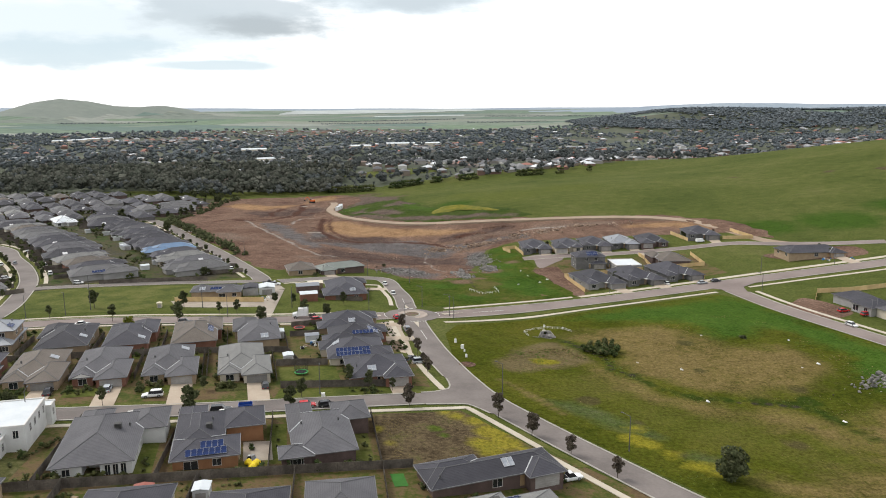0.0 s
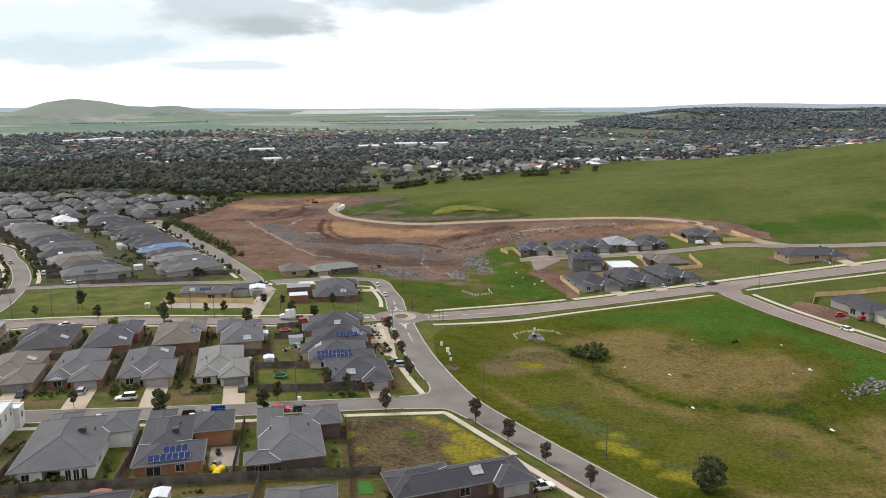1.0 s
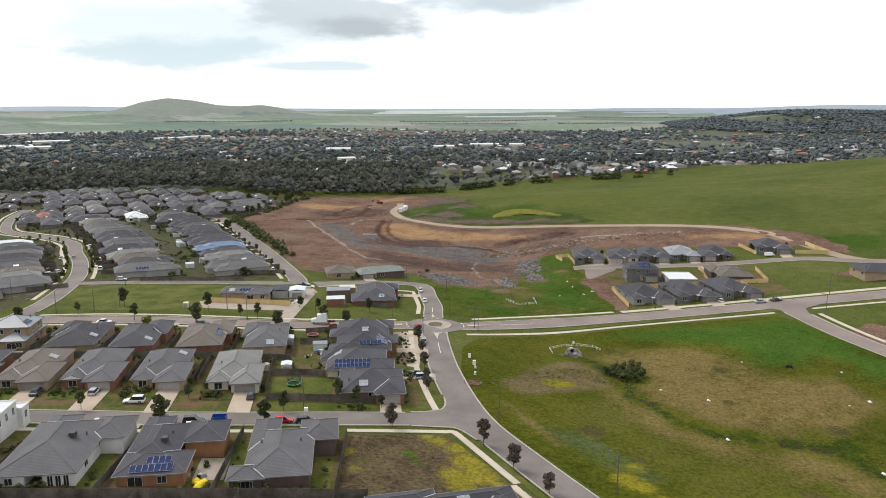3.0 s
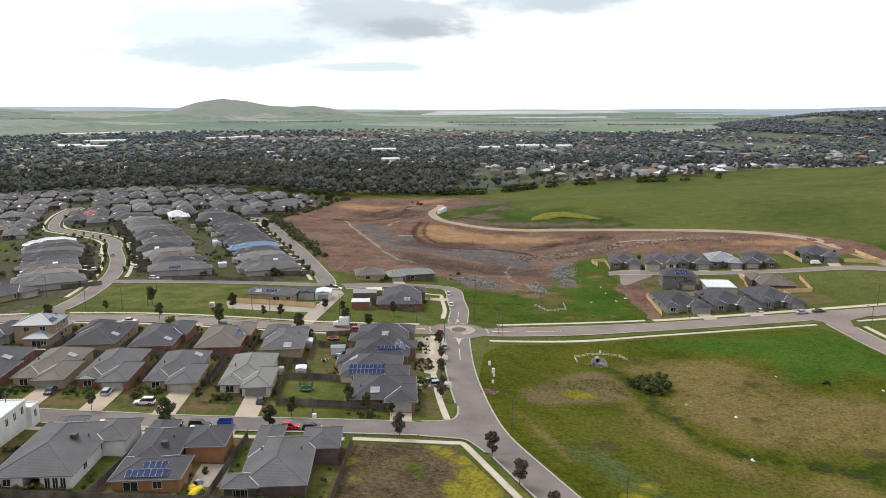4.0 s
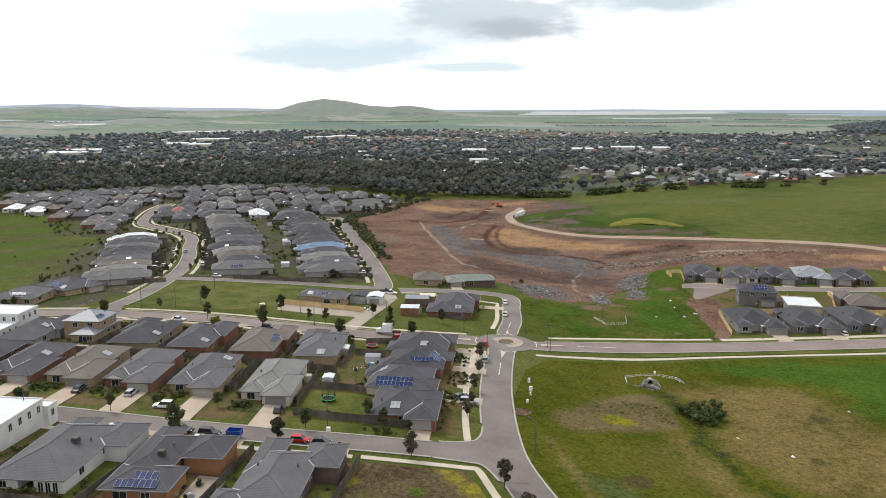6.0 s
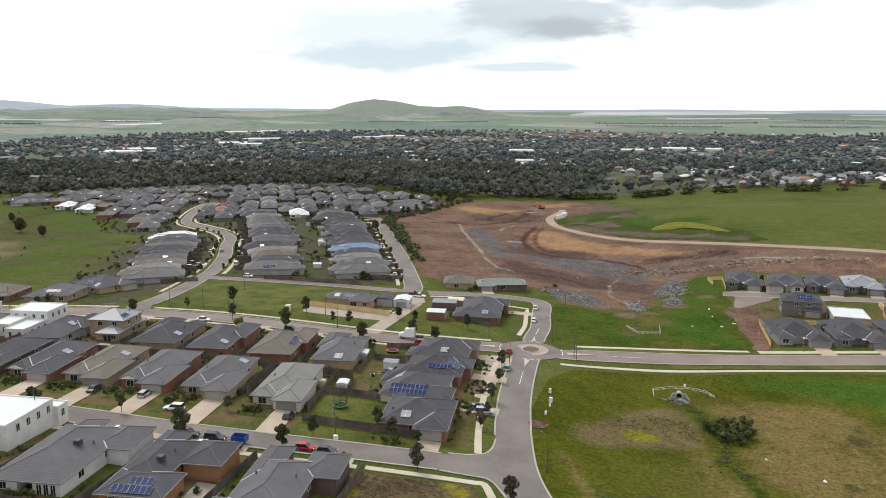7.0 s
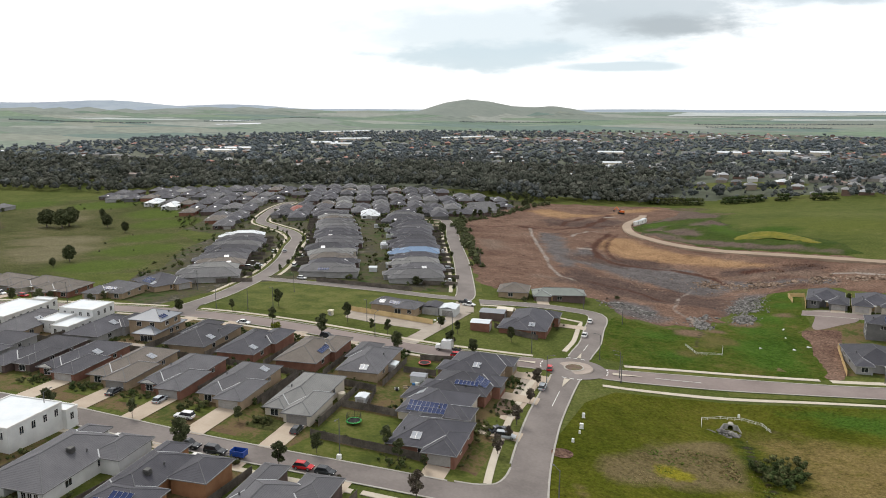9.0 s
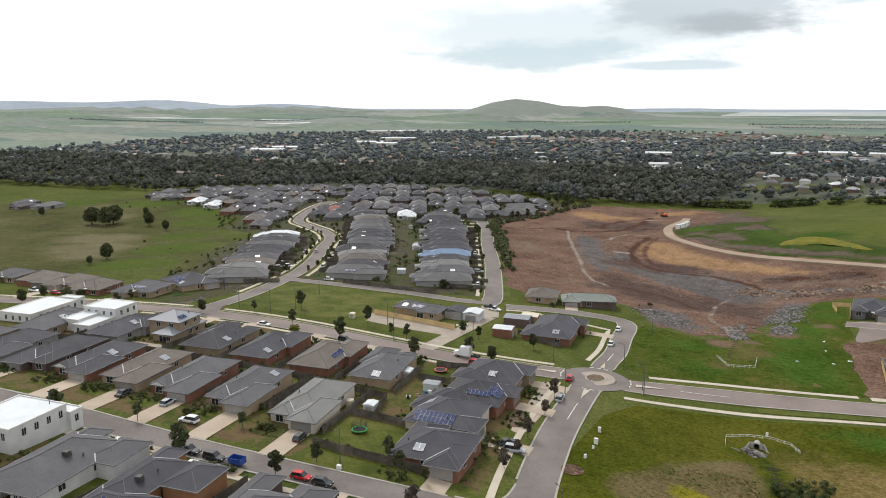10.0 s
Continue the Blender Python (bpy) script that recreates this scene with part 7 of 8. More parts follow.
for x, y, r, w, d in ((-1400, 1665, 52, 110, 26), (-1350, 1735, 52, 60, 26), (-1030, 1150, 40, 60, 40), (-965, 1130, 30, 46, 24), (-1080, 1325, 48, 90, 30), (-880, 1500, 60, 90, 18), (-850, 1590, 50, 70, 18), (-1000, 800, 35, 70, 28), (-1035, 880, 35, 60, 26), (-340, 1105, 20, 44, 22), (-160, 1240, 15, 40, 26), (-85, 1330, 10, 60, 30), (-20, 1335, 10, 40, 26), (-255, 860, 30, 36, 12)):
    warehouse(x, y, r, w, d, 6.5, "long pale steel-roofed shed among the town's trees")

drape("town_green", [(-110, 622), (-62, 662), (10, 652), (4, 624), (-60, 612)], M_LAWN, .1, "mown green between trees at the edge of town", "lawn", step=6, ragged=3)
# sheets of water far out on the plain
M_WATER = mat("pale_water", [(.45, .48, .50), (.55, .58, .60)], big=.01, small=.1, rough=.15, bump=0, spec=.6)
drape("water_1", [(-2400, 2070), (-2180, 2230), (-2150, 2190), (-2360, 2030)], M_WATER, 1.0, "narrow sheet of bright water on the far plain", "water", step=60, smooth=False)
drape("water_2", [(-2040, 1765), (-1890, 1850), (-1875, 1825), (-2015, 1740)], M_WATER, 1.0, "narrow sheet of bright water on the far plain", "water", step=60, smooth=False)
# pale patches carry the bright haze over the plain in their colour
M_BRIGHT_HAZE = mat("bright_haze_plain", [(.27, .30, .29), (.34, .37, .36), (.42, .45, .44)], big=.004, small=.03, bump=.05, mix_small=.5)
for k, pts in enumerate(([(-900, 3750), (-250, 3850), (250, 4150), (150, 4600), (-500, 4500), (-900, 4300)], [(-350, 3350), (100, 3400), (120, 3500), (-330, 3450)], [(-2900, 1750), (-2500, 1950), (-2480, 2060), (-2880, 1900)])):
    drape("stubble_%d" % (k + 1), pts, M_BRIGHT_HAZE, 1.5, "pale far plain coloured with bright haze", "field", step=60, smooth=False, ragged=30)

# ================= flat-roofed white houses and sheds =================
def modern_house(x, y, rot, blocks, label, wall="white", roof="white"):
    """Rendered house of flat-roofed boxes: x0, x1, y0, y1, height."""
    base = thing("house", pose(x, y, gz(x, y) + .25, 0, 0, rot), label, "house")
    for k, (x0, x1, y0, y1, h) in enumerate(blocks):
        W = Geo().box(x0, x1, y0, y1, -1.6, h)
        part("wall", W, WALLS[wall], base)
        P = Geo()
        for a in ((x0 - .12, x1 + .12, y0 - .12, y0 + .16), (x0 - .12, x1 + .12, y1 - .16, y1 + .12), (x0 - .12, x0 + .16, y0 + .16, y1 - .16), (x1 - .16, x1 + .12, y0 + .16, y1 - .16)):
            P.box(*a, h - .05, h + .32)
        tagged(part("parapet", P, M_TRIM, base), kind="stuff")
        part("roof", Geo().box(x0 + .16, x1 - .16, y0 + .16, y1 - .16, h, h + .1), ROOFS[roof], base)
        for side in "SEWN":
            span = (x1 - x0) if side in "SN" else (y1 - y0)
            for along in np.arange(-span / 2 + 1.6, span / 2 - 1.2, 2.9):
                add_window(base, wall_pose((x0, x1, y0, y1), side, float(along), h - 1.5), .9, 1.5)
    return base


modern_house(-74, -122.5, 194, [(-6.5, 6.5, -6, 7.5, 4.9), (-7.5, -2, -9, -5.9, 3.2), (-3, 6.5, 7.45, 10.5, 3.3)], "white rendered house with stepped flat roofs")
modern_house(-171, -68, 196, [(-6.5, 6.5, -11, 9, 3.3), (-6.5, 1, -14, -10.95, 3.7)], "white-roofed low modern rendered house")
modern_house(-143, -62, 196, [(-6.2, 6.2, -9, 1, 5.6), (-6.2, 0, 1.05, 12, 3.3), (.05, 6.2, 1.05, 10, 4.0)], "white rendered two-level house with flat white roofs")
modern_house(97, 88, 5, [(-6, 6, -7, 7, 2.6)], "unfinished house roofed with pale wrapping sheets", wall="grey")


def shed(x, y, rot, w, d, h, roof, wall, label):
    base = thing("shed", pose(x, y, gz(x, y), 0, 0, rot), label, "shed")
    part("wall", Geo().box(-w / 2, w / 2, -d / 2, d / 2, -.3, h), wall, base)
    g = Geo()
    for s in (-1, 1):
        g.solid([(0, -d / 2 - .15, h + w * .1), (s * (w / 2 + .15), -d / 2 - .15, h), (s * (w / 2 + .15), d / 2 + .15, h), (0, d / 2 + .15, h + w * .1)][::s],
                [(0, -d / 2 - .15, h + w * .1 + .06), (s * (w / 2 + .15), -d / 2 - .15, h + .06), (s * (w / 2 + .15), d / 2 + .15, h + .06), (0, d / 2 + .15, h + w * .1 + .06)][::s])
    part("roof", g, roof, base)
    D = Geo()
    for k in range(6):
        D.box(-w * .32, w * .32, -d / 2 - .04, -d / 2 + .01, .02 + k * h * .13, .02 + k * h * .13 + h * .12)
    tagged(part("roller_door", D, M_GDOOR, base), kind="stuff")
    return base


M_STEELW = mat("pale_steel_cladding", [(.42, .43, .43), (.52, .53, .53)], big=.4, small=5, rough=.5, bump=.1, world=False)
shed(-40.5, 18.5, 105, 5, 6.5, 3, ROOFS["white"], WALLS["brick"], "red brick garage with a white sheet roof")
shed(-44, 35, 105, 6, 9, 3, ROOFS["steel"], WALLS["darkbrick"], "dark garage with a pale sheet roof")
shed(-42, 41, 105, 5, 6, 3, mat("cream_steel_roof", [(.55, .50, .40), (.62, .57, .47)], big=.3, small=3, rough=.5, bump=.1, world=False), WALLS["tan"], "garage with a cream sheet roof")
shed(-59, 29, 15, 6, 7, 3, ROOFS["white"], M_STEELW, "pale grey steel garage beside the laneway")
shed(-65, 27, 15, 6, 8, 3.0, ROOFS["dark"], WALLS["grey"], "dark-roofed grey garage behind a house")
shed(-31, -63, 16, 2.6, 3.0, 2.1, ROOFS["white"], M_STEELW, "small white garden shed inside a fenced yard")
shed(-39, -38, 16, 2.6, 3.4, 2.2, ROOFS["white"], M_STEELW, "small white garden shed beside a house")
shed(-28.5, -41, 106, 3, 4, 2.2, ROOFS["steel"], M_STEELW, "grey garden shed in a cluttered yard")
shed(-28.2, -143.5, 9, 2.6, 3.0, 2.2, ROOFS["white"], M_STEELW, "small pale steel garden shed by the fence")
shed(-37, -146.5, 9, 3, 4.5, 2.3, ROOFS["red"], M_STEELW, "garden shelter with a faded red sheet roof")
shed(-90, -1.5, 15, 1.6, 1.6, 1.7, mat("cream_cabinet", [(.55, .5, .36), (.62, .57, .43)], big=1, small=5, rough=.5, bump=0, world=False), mat("cream_cabinet_side", [(.5, .45, .33), (.57, .52, .4)], big=1, small=5, rough=.5, bump=0, world=False), "cream utility cabinet on the park verge")


# ================= vehicles =================
def paint(name, c):
    return mat(name, [grey(.9, c), c], big=.6, small=3, rough=.25, bump=0, world=False, spec=.5)


PAINTS = {"white": paint("white_car_paint", (.72, .73, .73)), "silver": paint("silver_car_paint", (.40, .43, .46)), "dark": paint("charcoal_car_paint", (.03, .034, .04)), "red": paint("red_car_paint", (.48, .015, .02)), "blue": paint("blue_car_paint", (.015, .06, .30))}
M_LAMP = mat("headlamp_plastic", [(.6, .6, .6), (.75, .75, .75)], big=1, small=4, rough=.15, bump=0, world=False)
M_TAIL = mat("tail_lamp_plastic", [(.35, .01, .01), (.45, .02, .02)], big=1, small=4, rough=.2, bump=0, world=False)
M_RIM = mat("alloy_wheel", [(.30, .30, .31), (.42, .42, .43)], big=2, small=8, rough=.35, bump=0, metal=.7, world=False)
WHEEL = {}


def wheel_meshes():
    t, r = Geo(), Geo()
    t.tube((0, -.11, 0), (0, .11, 0), .34, .34, 16)
    r.tube((0, -.125, 0), (0, .125, 0), .21, .21, 10)
    WHEEL["tyre"], WHEEL["rim"] = t.mesh("wheel", M_TYRE), r.mesh("rim", M_RIM)


wheel_meshes()


def loft(g, rings):
    """A closed skin through rings of equal length."""
    k = len(rings[0])
    n = len(g.v)
    for r in rings:
        g.v.extend([tuple(p) for p in r])
    for i in range(len(rings) - 1):
        for j in range(k):
            a, b = n + i * k + j, n + i * k + (j + 1) % k
            g.f.append((a, b, b + k, a + k))
    g.f.append(tuple(range(n + k - 1, n - 1, -1)))
    g.f.append(tuple(range(n + (len(rings) - 1) * k, n + len(rings) * k)))


def car(x, y, rot, colour, style="wagon", label=""):
    L_, W_, H_ = {"wagon": (4.7, 1.88, 1.68), "hatch": (4.2, 1.78, 1.46), "sedan": (4.7, 1.82, 1.44), "ute": (5.2, 1.88, 1.75), "van": (4.9, 1.95, 1.95)}[style]
    h1 = .92 if style in ("wagon", "ute", "van") else .82
    base = thing("car", pose(x, y, max(gz(x, y), 0 * x + gz(x, y)) + (.16 if on_road(x, y) else .1), 0, 0, rot), label or "parked %s %s on the street" % ({"dark": "charcoal"}.get(colour, colour), {"wagon": "four-wheel drive wagon", "hatch": "hatchback car", "sedan": "sedan car", "ute": "utility truck", "van": "delivery van"}[style]), "car")
    b = Geo()

    def ring(px, zlo, zhi, half):
        return [(px, -half * .9, zlo), (px, half * .9, zlo), (px, half, zlo + .25), (px, half * .96, zhi - .06), (px, half * .82, zhi), (px, -half * .82, zhi), (px, -half * .96, zhi - .06), (px, -half, zlo + .25)]

    hl, hw = L_ / 2, W_ / 2
    loft(b, [ring(-hl, .42, h1 - .12, hw * .86), ring(-hl + .12, .26, h1, hw * .97), ring(-hl * .3, .24, h1 + .03, hw), ring(hl * .35, .24, h1 + .02, hw), ring(hl - .55, .25, h1 - .12, hw * .97), ring(hl - .06, .3, h1 - .26, hw * .86), ring(hl, .42, h1 - .38, hw * .8)])
    part("body", b, PAINTS[colour], base, smooth=False)
    x0, x1, t0, t1 = {"wagon": (-hl + .08, hl * .42, -hl + .35, hl * .12), "hatch": (-hl + .12, hl * .5, -hl + .55, hl * .15), "sedan": (-hl * .68, hl * .48, -hl * .42, hl * .14), "ute": (-hl * .22, hl * .46, -hl * .14, hl * .16), "van": (-hl + .05, hl * .72, -hl + .12, hl * .45)}[style]
    g = Geo()
    lo = [(x0, -hw * .9, h1 - .02), (x1, -hw * .88, h1 - .04), (x1, hw * .88, h1 - .04), (x0, hw * .9, h1 - .02)]
    hi = [(t0, -hw * .72, H_ - .05), (t1, -hw * .72, H_ - .05), (t1, hw * .72, H_ - .05), (t0, hw * .72, H_ - .05)]
    g.solid(lo, hi)
    part("glasshouse", g, M_GLASS if style != "van" else PAINTS[colour], base, "dark tinted window band")
    part("roof_panel", Geo().solid([(t0 - .04, -hw * .74, H_ - .06), (t1 + .04, -hw * .74, H_ - .06), (t1 + .04, hw * .74, H_ - .06), (t0 - .04, hw * .74, H_ - .06)], [(t0 + .06, -hw * .66, H_), (t1 - .08, -hw * .66, H_), (t1 - .08, hw * .66, H_), (t0 + .06, hw * .66, H_)]), PAINTS[colour], base)
    if style == "ute":
        part("tray_liner", Geo().box(-hl + .1, -hl * .24, -hw * .78, hw * .78, h1 - .1, h1 + .045), M_TYRE, base)
    for sx in (-1, 1):
        for sy in (-1, 1):
            w = part("wheel", WHEEL["tyre"], None, base, at=Matrix.Translation((sx * L_ * .3, sy * (hw - .1), .34)))
            part("rim", WHEEL["rim"], None, w)
        part("headlight" if sx > 0 else "tail_light", Geo().box(hl - .16 if sx > 0 else -hl - .01, hl - .03 if sx > 0 else -hl + .08, -hw * .8, -hw * .45, h1 - .33, h1 - .2), M_LAMP if sx > 0 else M_TAIL, base)
        part("headlight" if sx > 0 else "tail_light", Geo().box(hl - .16 if sx > 0 else -hl - .01, hl - .03 if sx > 0 else -hl + .08, hw * .45, hw * .8, h1 - .33, h1 - .2), M_LAMP if sx > 0 else M_TAIL, base)
    return base


for row in ((-55.2, -96, 194, "white", "wagon"), (-37, -104, 13, "dark", "wagon"), (-43, -105.4, 13, "dark", "ute"), (-19.4, -98, 15, "red", "hatch"), (-14.9, -96.9, 15, "dark", "hatch"), (-31.8, -85.8, 106, "dark", "hatch"), (-67, -92.8, 104, "silver", "hatch"),
            (-79.2, -96, 106, "dark", "sedan"), (5.2, -58, 15, "silver", "wagon"), (-.6, -22.5, 102, "silver", "wagon"), (-14.4, 56, 105, "white", "sedan"), (-9.4, 36, 102, "white", "sedan"), (-60, 46, 10, "white", "ute"), (-63, 48.5, 15, "dark", "ute"),
            (121, 49.6, 18, "silver", "sedan"), (127.5, 51.8, 18, "dark", "sedan"), (106.5, 52.5, 104, "white", "hatch"), (153.5, -2, 14, "red", "hatch"), (158.5, -7.5, 14, "red", "hatch"), (147.5, -18.5, -70, "white", "hatch"), (35.5, -128, 20, "white", "ute"), (147.5, 131.5, 20, "white", "van"),
            (-140, 41, 12, "white", "hatch"), (-104, -29.5, 14, "white", "sedan"), (-72.5, -25, 16, "dark", "wagon"), (-146, -111.5, 14, "dark", "sedan"), (-218, -45, 10, "white", "ute"), (-206, -43, 20, "red", "hatch"), (-31.5, -14.4, 14, "red", "hatch"),
            (-128, -102, 104, "dark", "wagon"), (-186, 58, 120, "white", "sedan"), (-178, 48, 30, "white", "wagon"), (-196, 92, 124, "silver", "hatch"), (-150, 66, 30, "dark", "sedan"), (-88, 80, 118, "white", "hatch"), (-102, 104, 30, "silver", "wagon"), (2.2, -56, 60, "dark", "sedan")):
    car(*row)
car(-5.2, -6.2, 108, "red", "hatch", "red hatchback car waiting at the roundabout")


def box_trailer(x, y, rot):
    base = thing("trailer", pose(x, y, gz(x, y) + .16, 0, 0, rot), "blue high-sided tipper trailer parked behind a wagon", "trailer")
    for a in ((-1.5, 1.5, -.95, -.88), (-1.5, 1.5, .88, .95), (-1.5, -1.43, -.88, .88), (1.43, 1.5, -.88, .88)):
        part("side", Geo().box(*a, .62, 1.75), PAINTS["blue"], base)
    part("tray", Geo().box(-1.5, 1.5, -.95, .95, .52, .615), PAINTS["dark"], base)
    part("drawbar", Geo().box(-2.7, -1.5, -.06, .06, .5, .6), M_POLE, base)
    for sy in (-1, 1):
        for px in (-.4, .4):
            w = part("wheel", WHEEL["tyre"], None, base, at=Matrix.Translation((px, sy * .95, .34)))
            part("rim", WHEEL["rim"], None, w)


box_trailer(-32, -102.6, 13)


def prime_mover(x, y, rot):
    base = thing("truck", pose(x, y, gz(x, y) + .16, 0, 0, rot), "white prime mover parked on the wide road", "truck")
    part("cab", Geo().solid([(.2, -1.2, .9), (2.3, -1.2, .9), (2.3, 1.2, .9), (.2, 1.2, .9)], [(.2, -1.15, 3.5), (1.9, -1.15, 3.4), (1.9, 1.15, 3.4), (.2, 1.15, 3.5)]), PAINTS["white"], base)
    part("bonnet", Geo().solid([(2.3, -1.0, .8), (4.0, -.9, .8), (4.0, .9, .8), (2.3, 1.0, .8)], [(2.3, -.95, 2.1), (3.9, -.8, 1.8), (3.9, .8, 1.8), (2.3, .95, 2.1)]), PAINTS["white"], base)
    part("sleeper", Geo().box(-1.2, .19, -1.2, 1.2, .9, 3.6, taper=.06), PAINTS["white"], base)
    part("windscreen", Geo().solid([(2.26, -1.0, 2.15), (2.31, -1.0, 2.15), (2.31, 1.0, 2.15), (2.26, 1.0, 2.15)], [(1.98, -.95, 3.2), (2.03, -.95, 3.2), (2.03, .95, 3.2), (1.98, .95, 3.2)]), M_GLASS, base)
    part("chassis", Geo().box(-4.0, 3.9, -.5, .5, .62, .88), M_TYRE, base)
    for sy in (-.9, .9):
        part("exhaust_stack", Geo().tube((-1.35, sy, .9), (-1.35, sy, 3.9), .09, .09), M_ALLOY, base)
        for px in (3.0, -2.2, -3.4):
            w = part("wheel", WHEEL["tyre"], None, base, at=Matrix.Translation((px, sy * 1.1, .5)) @ Matrix.Scale(1.45, 4))
            part("rim", WHEEL["rim"], None, w)


prime_mover(-36.5, -11.2, 194)


def excavator(x, y, rot):
    org = paint("orange_machine_paint", (.62, .13, .02))
    base = thing("excavator", pose(x, y, gz(x, y) + 1.2, 0, 0, rot), "orange tracked excavator on the earthworks", "excavator")
    for sy in (-1.3, 1.3):
        part("track", Geo().box(-2.4, 2.4, sy - .35, sy + .35, -.8, .9, taper=.12), M_TYRE, base)
    part("house_body", Geo().box(-2.6, 1.3, -1.4, 1.4, 1.0, 2.4, taper=.15), org, base)
    part("cab", Geo().box(.2, 1.6, .3, 1.35, 1.0, 3.1, taper=.12), M_GLASS, base)
    part("boom", Geo().tube((1.2, -.2, 1.8), (4.4, -.2, 5.0), .38, .3, 6), org, base)
    part("stick", Geo().tube((4.4, -.2, 5.0), (6.8, -.2, 2.2), .28, .2, 6), org, base)
    part("bucket", Geo().solid([(6.2, -.8, .9), (7.4, -.8, 1.2), (7.4, .4, 1.2), (6.2, .4, .9)], [(6.5, -.8, 2.2), (7.2, -.8, 2.3), (7.2, .4, 2.3), (6.5, .4, 2.2)]), M_TYRE, base)


excavator(-110, 412, 170)
for x, y, r in ((-75.5, 336, 80), (-75, 346, 82), (-76, 357, 85)):
    b = thing("site_hut", pose(x, y, gz(x, y) + .6, 0, 0, r), "white site hut beside the haul track", "site hut")
    part("body", Geo().box(-3, 3, -1.2, 1.2, -.8, 2.4), M_PLASTIC_W, b)
    part("roof", Geo().box(-3.1, 3.1, -1.3, 1.3, 2.4, 2.55), ROOFS["white"], b)
    part("door", Geo().box(-.4, .5, -1.24, -1.18, .1, 2.1), M_GDOOR, b)


# sheds and parked cars through the older estate
rnd = random.Random(63)
line = spline([(-114, 60), (-128, 88), (-146, 116), (-176, 158), (-212, 206)], 1.0)
line2 = spline([(-186, 22), (-210, 48), (-234, 76), (-262, 112)], 1.0)
for k in range(15):
    ln_ = line if k % 3 else line2
    q = ln_[rnd.randrange(len(ln_))] + np.array((rnd.uniform(-5, 5), rnd.uniform(-3, 3)))
    shed(q[0], q[1], rnd.choice((35, 125)) + rnd.uniform(-5, 5), rnd.uniform(2.4, 4), rnd.uniform(2.6, 5), 2.1, rnd.choice((ROOFS["white"], ROOFS["steel"], ROOFS["steel"], ROOFS["green"])), M_STEELW, "small steel garden shed behind an estate house")
for k in range(10):
    road_ = ROADS[4] if k % 2 else ROADS[6]
    i = rnd.randrange(8, min(60, len(road_[0]) - 2))
    side_ = offset_line(road_[0], rnd.choice((-7.5, 7.5, 8.5, -8.5)))[i]
    if not on_road(side_[0], side_[1]):
        car(side_[0], side_[1], rnd.choice((30, 120)) + rnd.uniform(-8, 8), rnd.choice(("white", "silver", "dark", "white")), rnd.choice(("hatch", "sedan", "wagon")), "parked car on an older estate driveway")

# ================= poles, boxes, guard rails, culvert =================
def street_lamp(x, y, rot, h=8.0, arm=1.6):
    base = thing("street_lamp", pose(x, y, gz(x, y), 0, 0, rot), "tall dark street lamp on a slim pole", "street lamp", "street lamps")
    part("pole", Geo().tube((0, 0, -.3), (0, 0, h), .13, .075), M_POLE, base)
    part("base_plate", Geo().tube((0, 0, -.1), (0, 0, .35), .2, .18), M_POLE, base)
    part("arm", Geo().tube((0, 0, h - .15), (arm, 0, h + .25), .05, .04), M_POLE, base)
    part("lamp_head", Geo().box(arm - .05, arm + .6, -.15, .15, h + .18, h + .32, taper=.03), M_POLE, base)


for x, y, r in ((26.5, -80, 150), (50.5, -112.5, 140), (13.5, 1.0, 200), (15, -2.5, 200), (-1.5, -17.5, 10), (-16, 5.5, -80), (3.2, 14, 180), (-18, -88.5, -75), (-160, 1, -70), (-117, -14.5, -75), (-75, -.5, -75), (-44, 4.5, -75), (-125, 19, -75), (-4, 62, 190), (-62, -14, 95), (-128, -19, 95),
                (-180, -42, -70), (80, 41, -70), (112, 54, -70), (150, 60, -70), (-72, -117, 100), (-196, 75, 30), (-176, 96, 210), (-92, 118, 200), (-24, 76, -90), (138, 30, 190), (185, 66, -80), (-230, -60, -70), (-112, -7, -75)):
    street_lamp(x, y, r)
for x, y, h, w in ((17.2, -41.5, 1.5, .9), (15.2, -34.5, 1.3, .7), (18.2, -50, 1.0, .6), (17.8, -44.5, .9, .5), (47, -4.5, 1.0, .6), (-17, -90, .9, .9)):
    b = thing("utility_box", pose(x, y, gz(x, y), 0, 0, 12), "pale utility cabinet standing on grass", "utility box")
    part("cabinet", Geo().box(-w / 2, w / 2, -w * .4, w * .4, 0, h, taper=.03), M_PLASTIC_W, b)
    part("plinth", Geo().box(-w / 2 - .1, w / 2 + .1, -w * .4 - .1, w * .4 + .1, -.2, .06), M_PATH, b)


def guard_rail(pts, label):
    base = thing("guard_rail", pose(*pts[0], gz(*pts[0])), label, "guard rail")
    o = Vector((*pts[0], gz(*pts[0])))
    for a, b in zip(pts, pts[1:]):
        n = max(1, round(math.dist(a, b) / 1.8))
        for i in range(n):
            p, q = [Vector((a[0] + (b[0] - a[0]) * k / n, a[1] + (b[1] - a[1]) * k / n, 0)) for k in (i, i + 1)]
            p.z, q.z = gz(p.x, p.y), gz(q.x, q.y)
            p, q = p - o, q - o
            part("post", Geo().tube(p - Vector((0, 0, .2)), p + Vector((0, 0, .98)), .045, .045, 6), M_PLASTIC_W, base)
            for z in (.5, .94):
                part("rail", Geo().tube(p + Vector((0, 0, z)), q + Vector((0, 0, z)), .035, .035, 6), M_PLASTIC_W, base)


guard_rail([(40, -17), (39, -12), (43, -8), (48, -6), (53, -7.3), (55.5, -11)], "white pipe guard rail round the culvert")
guard_rail([(22, 48), (27.3, 40), (34.4, 44), (33, 54)], "white pipe guard rail above the drain outlet")


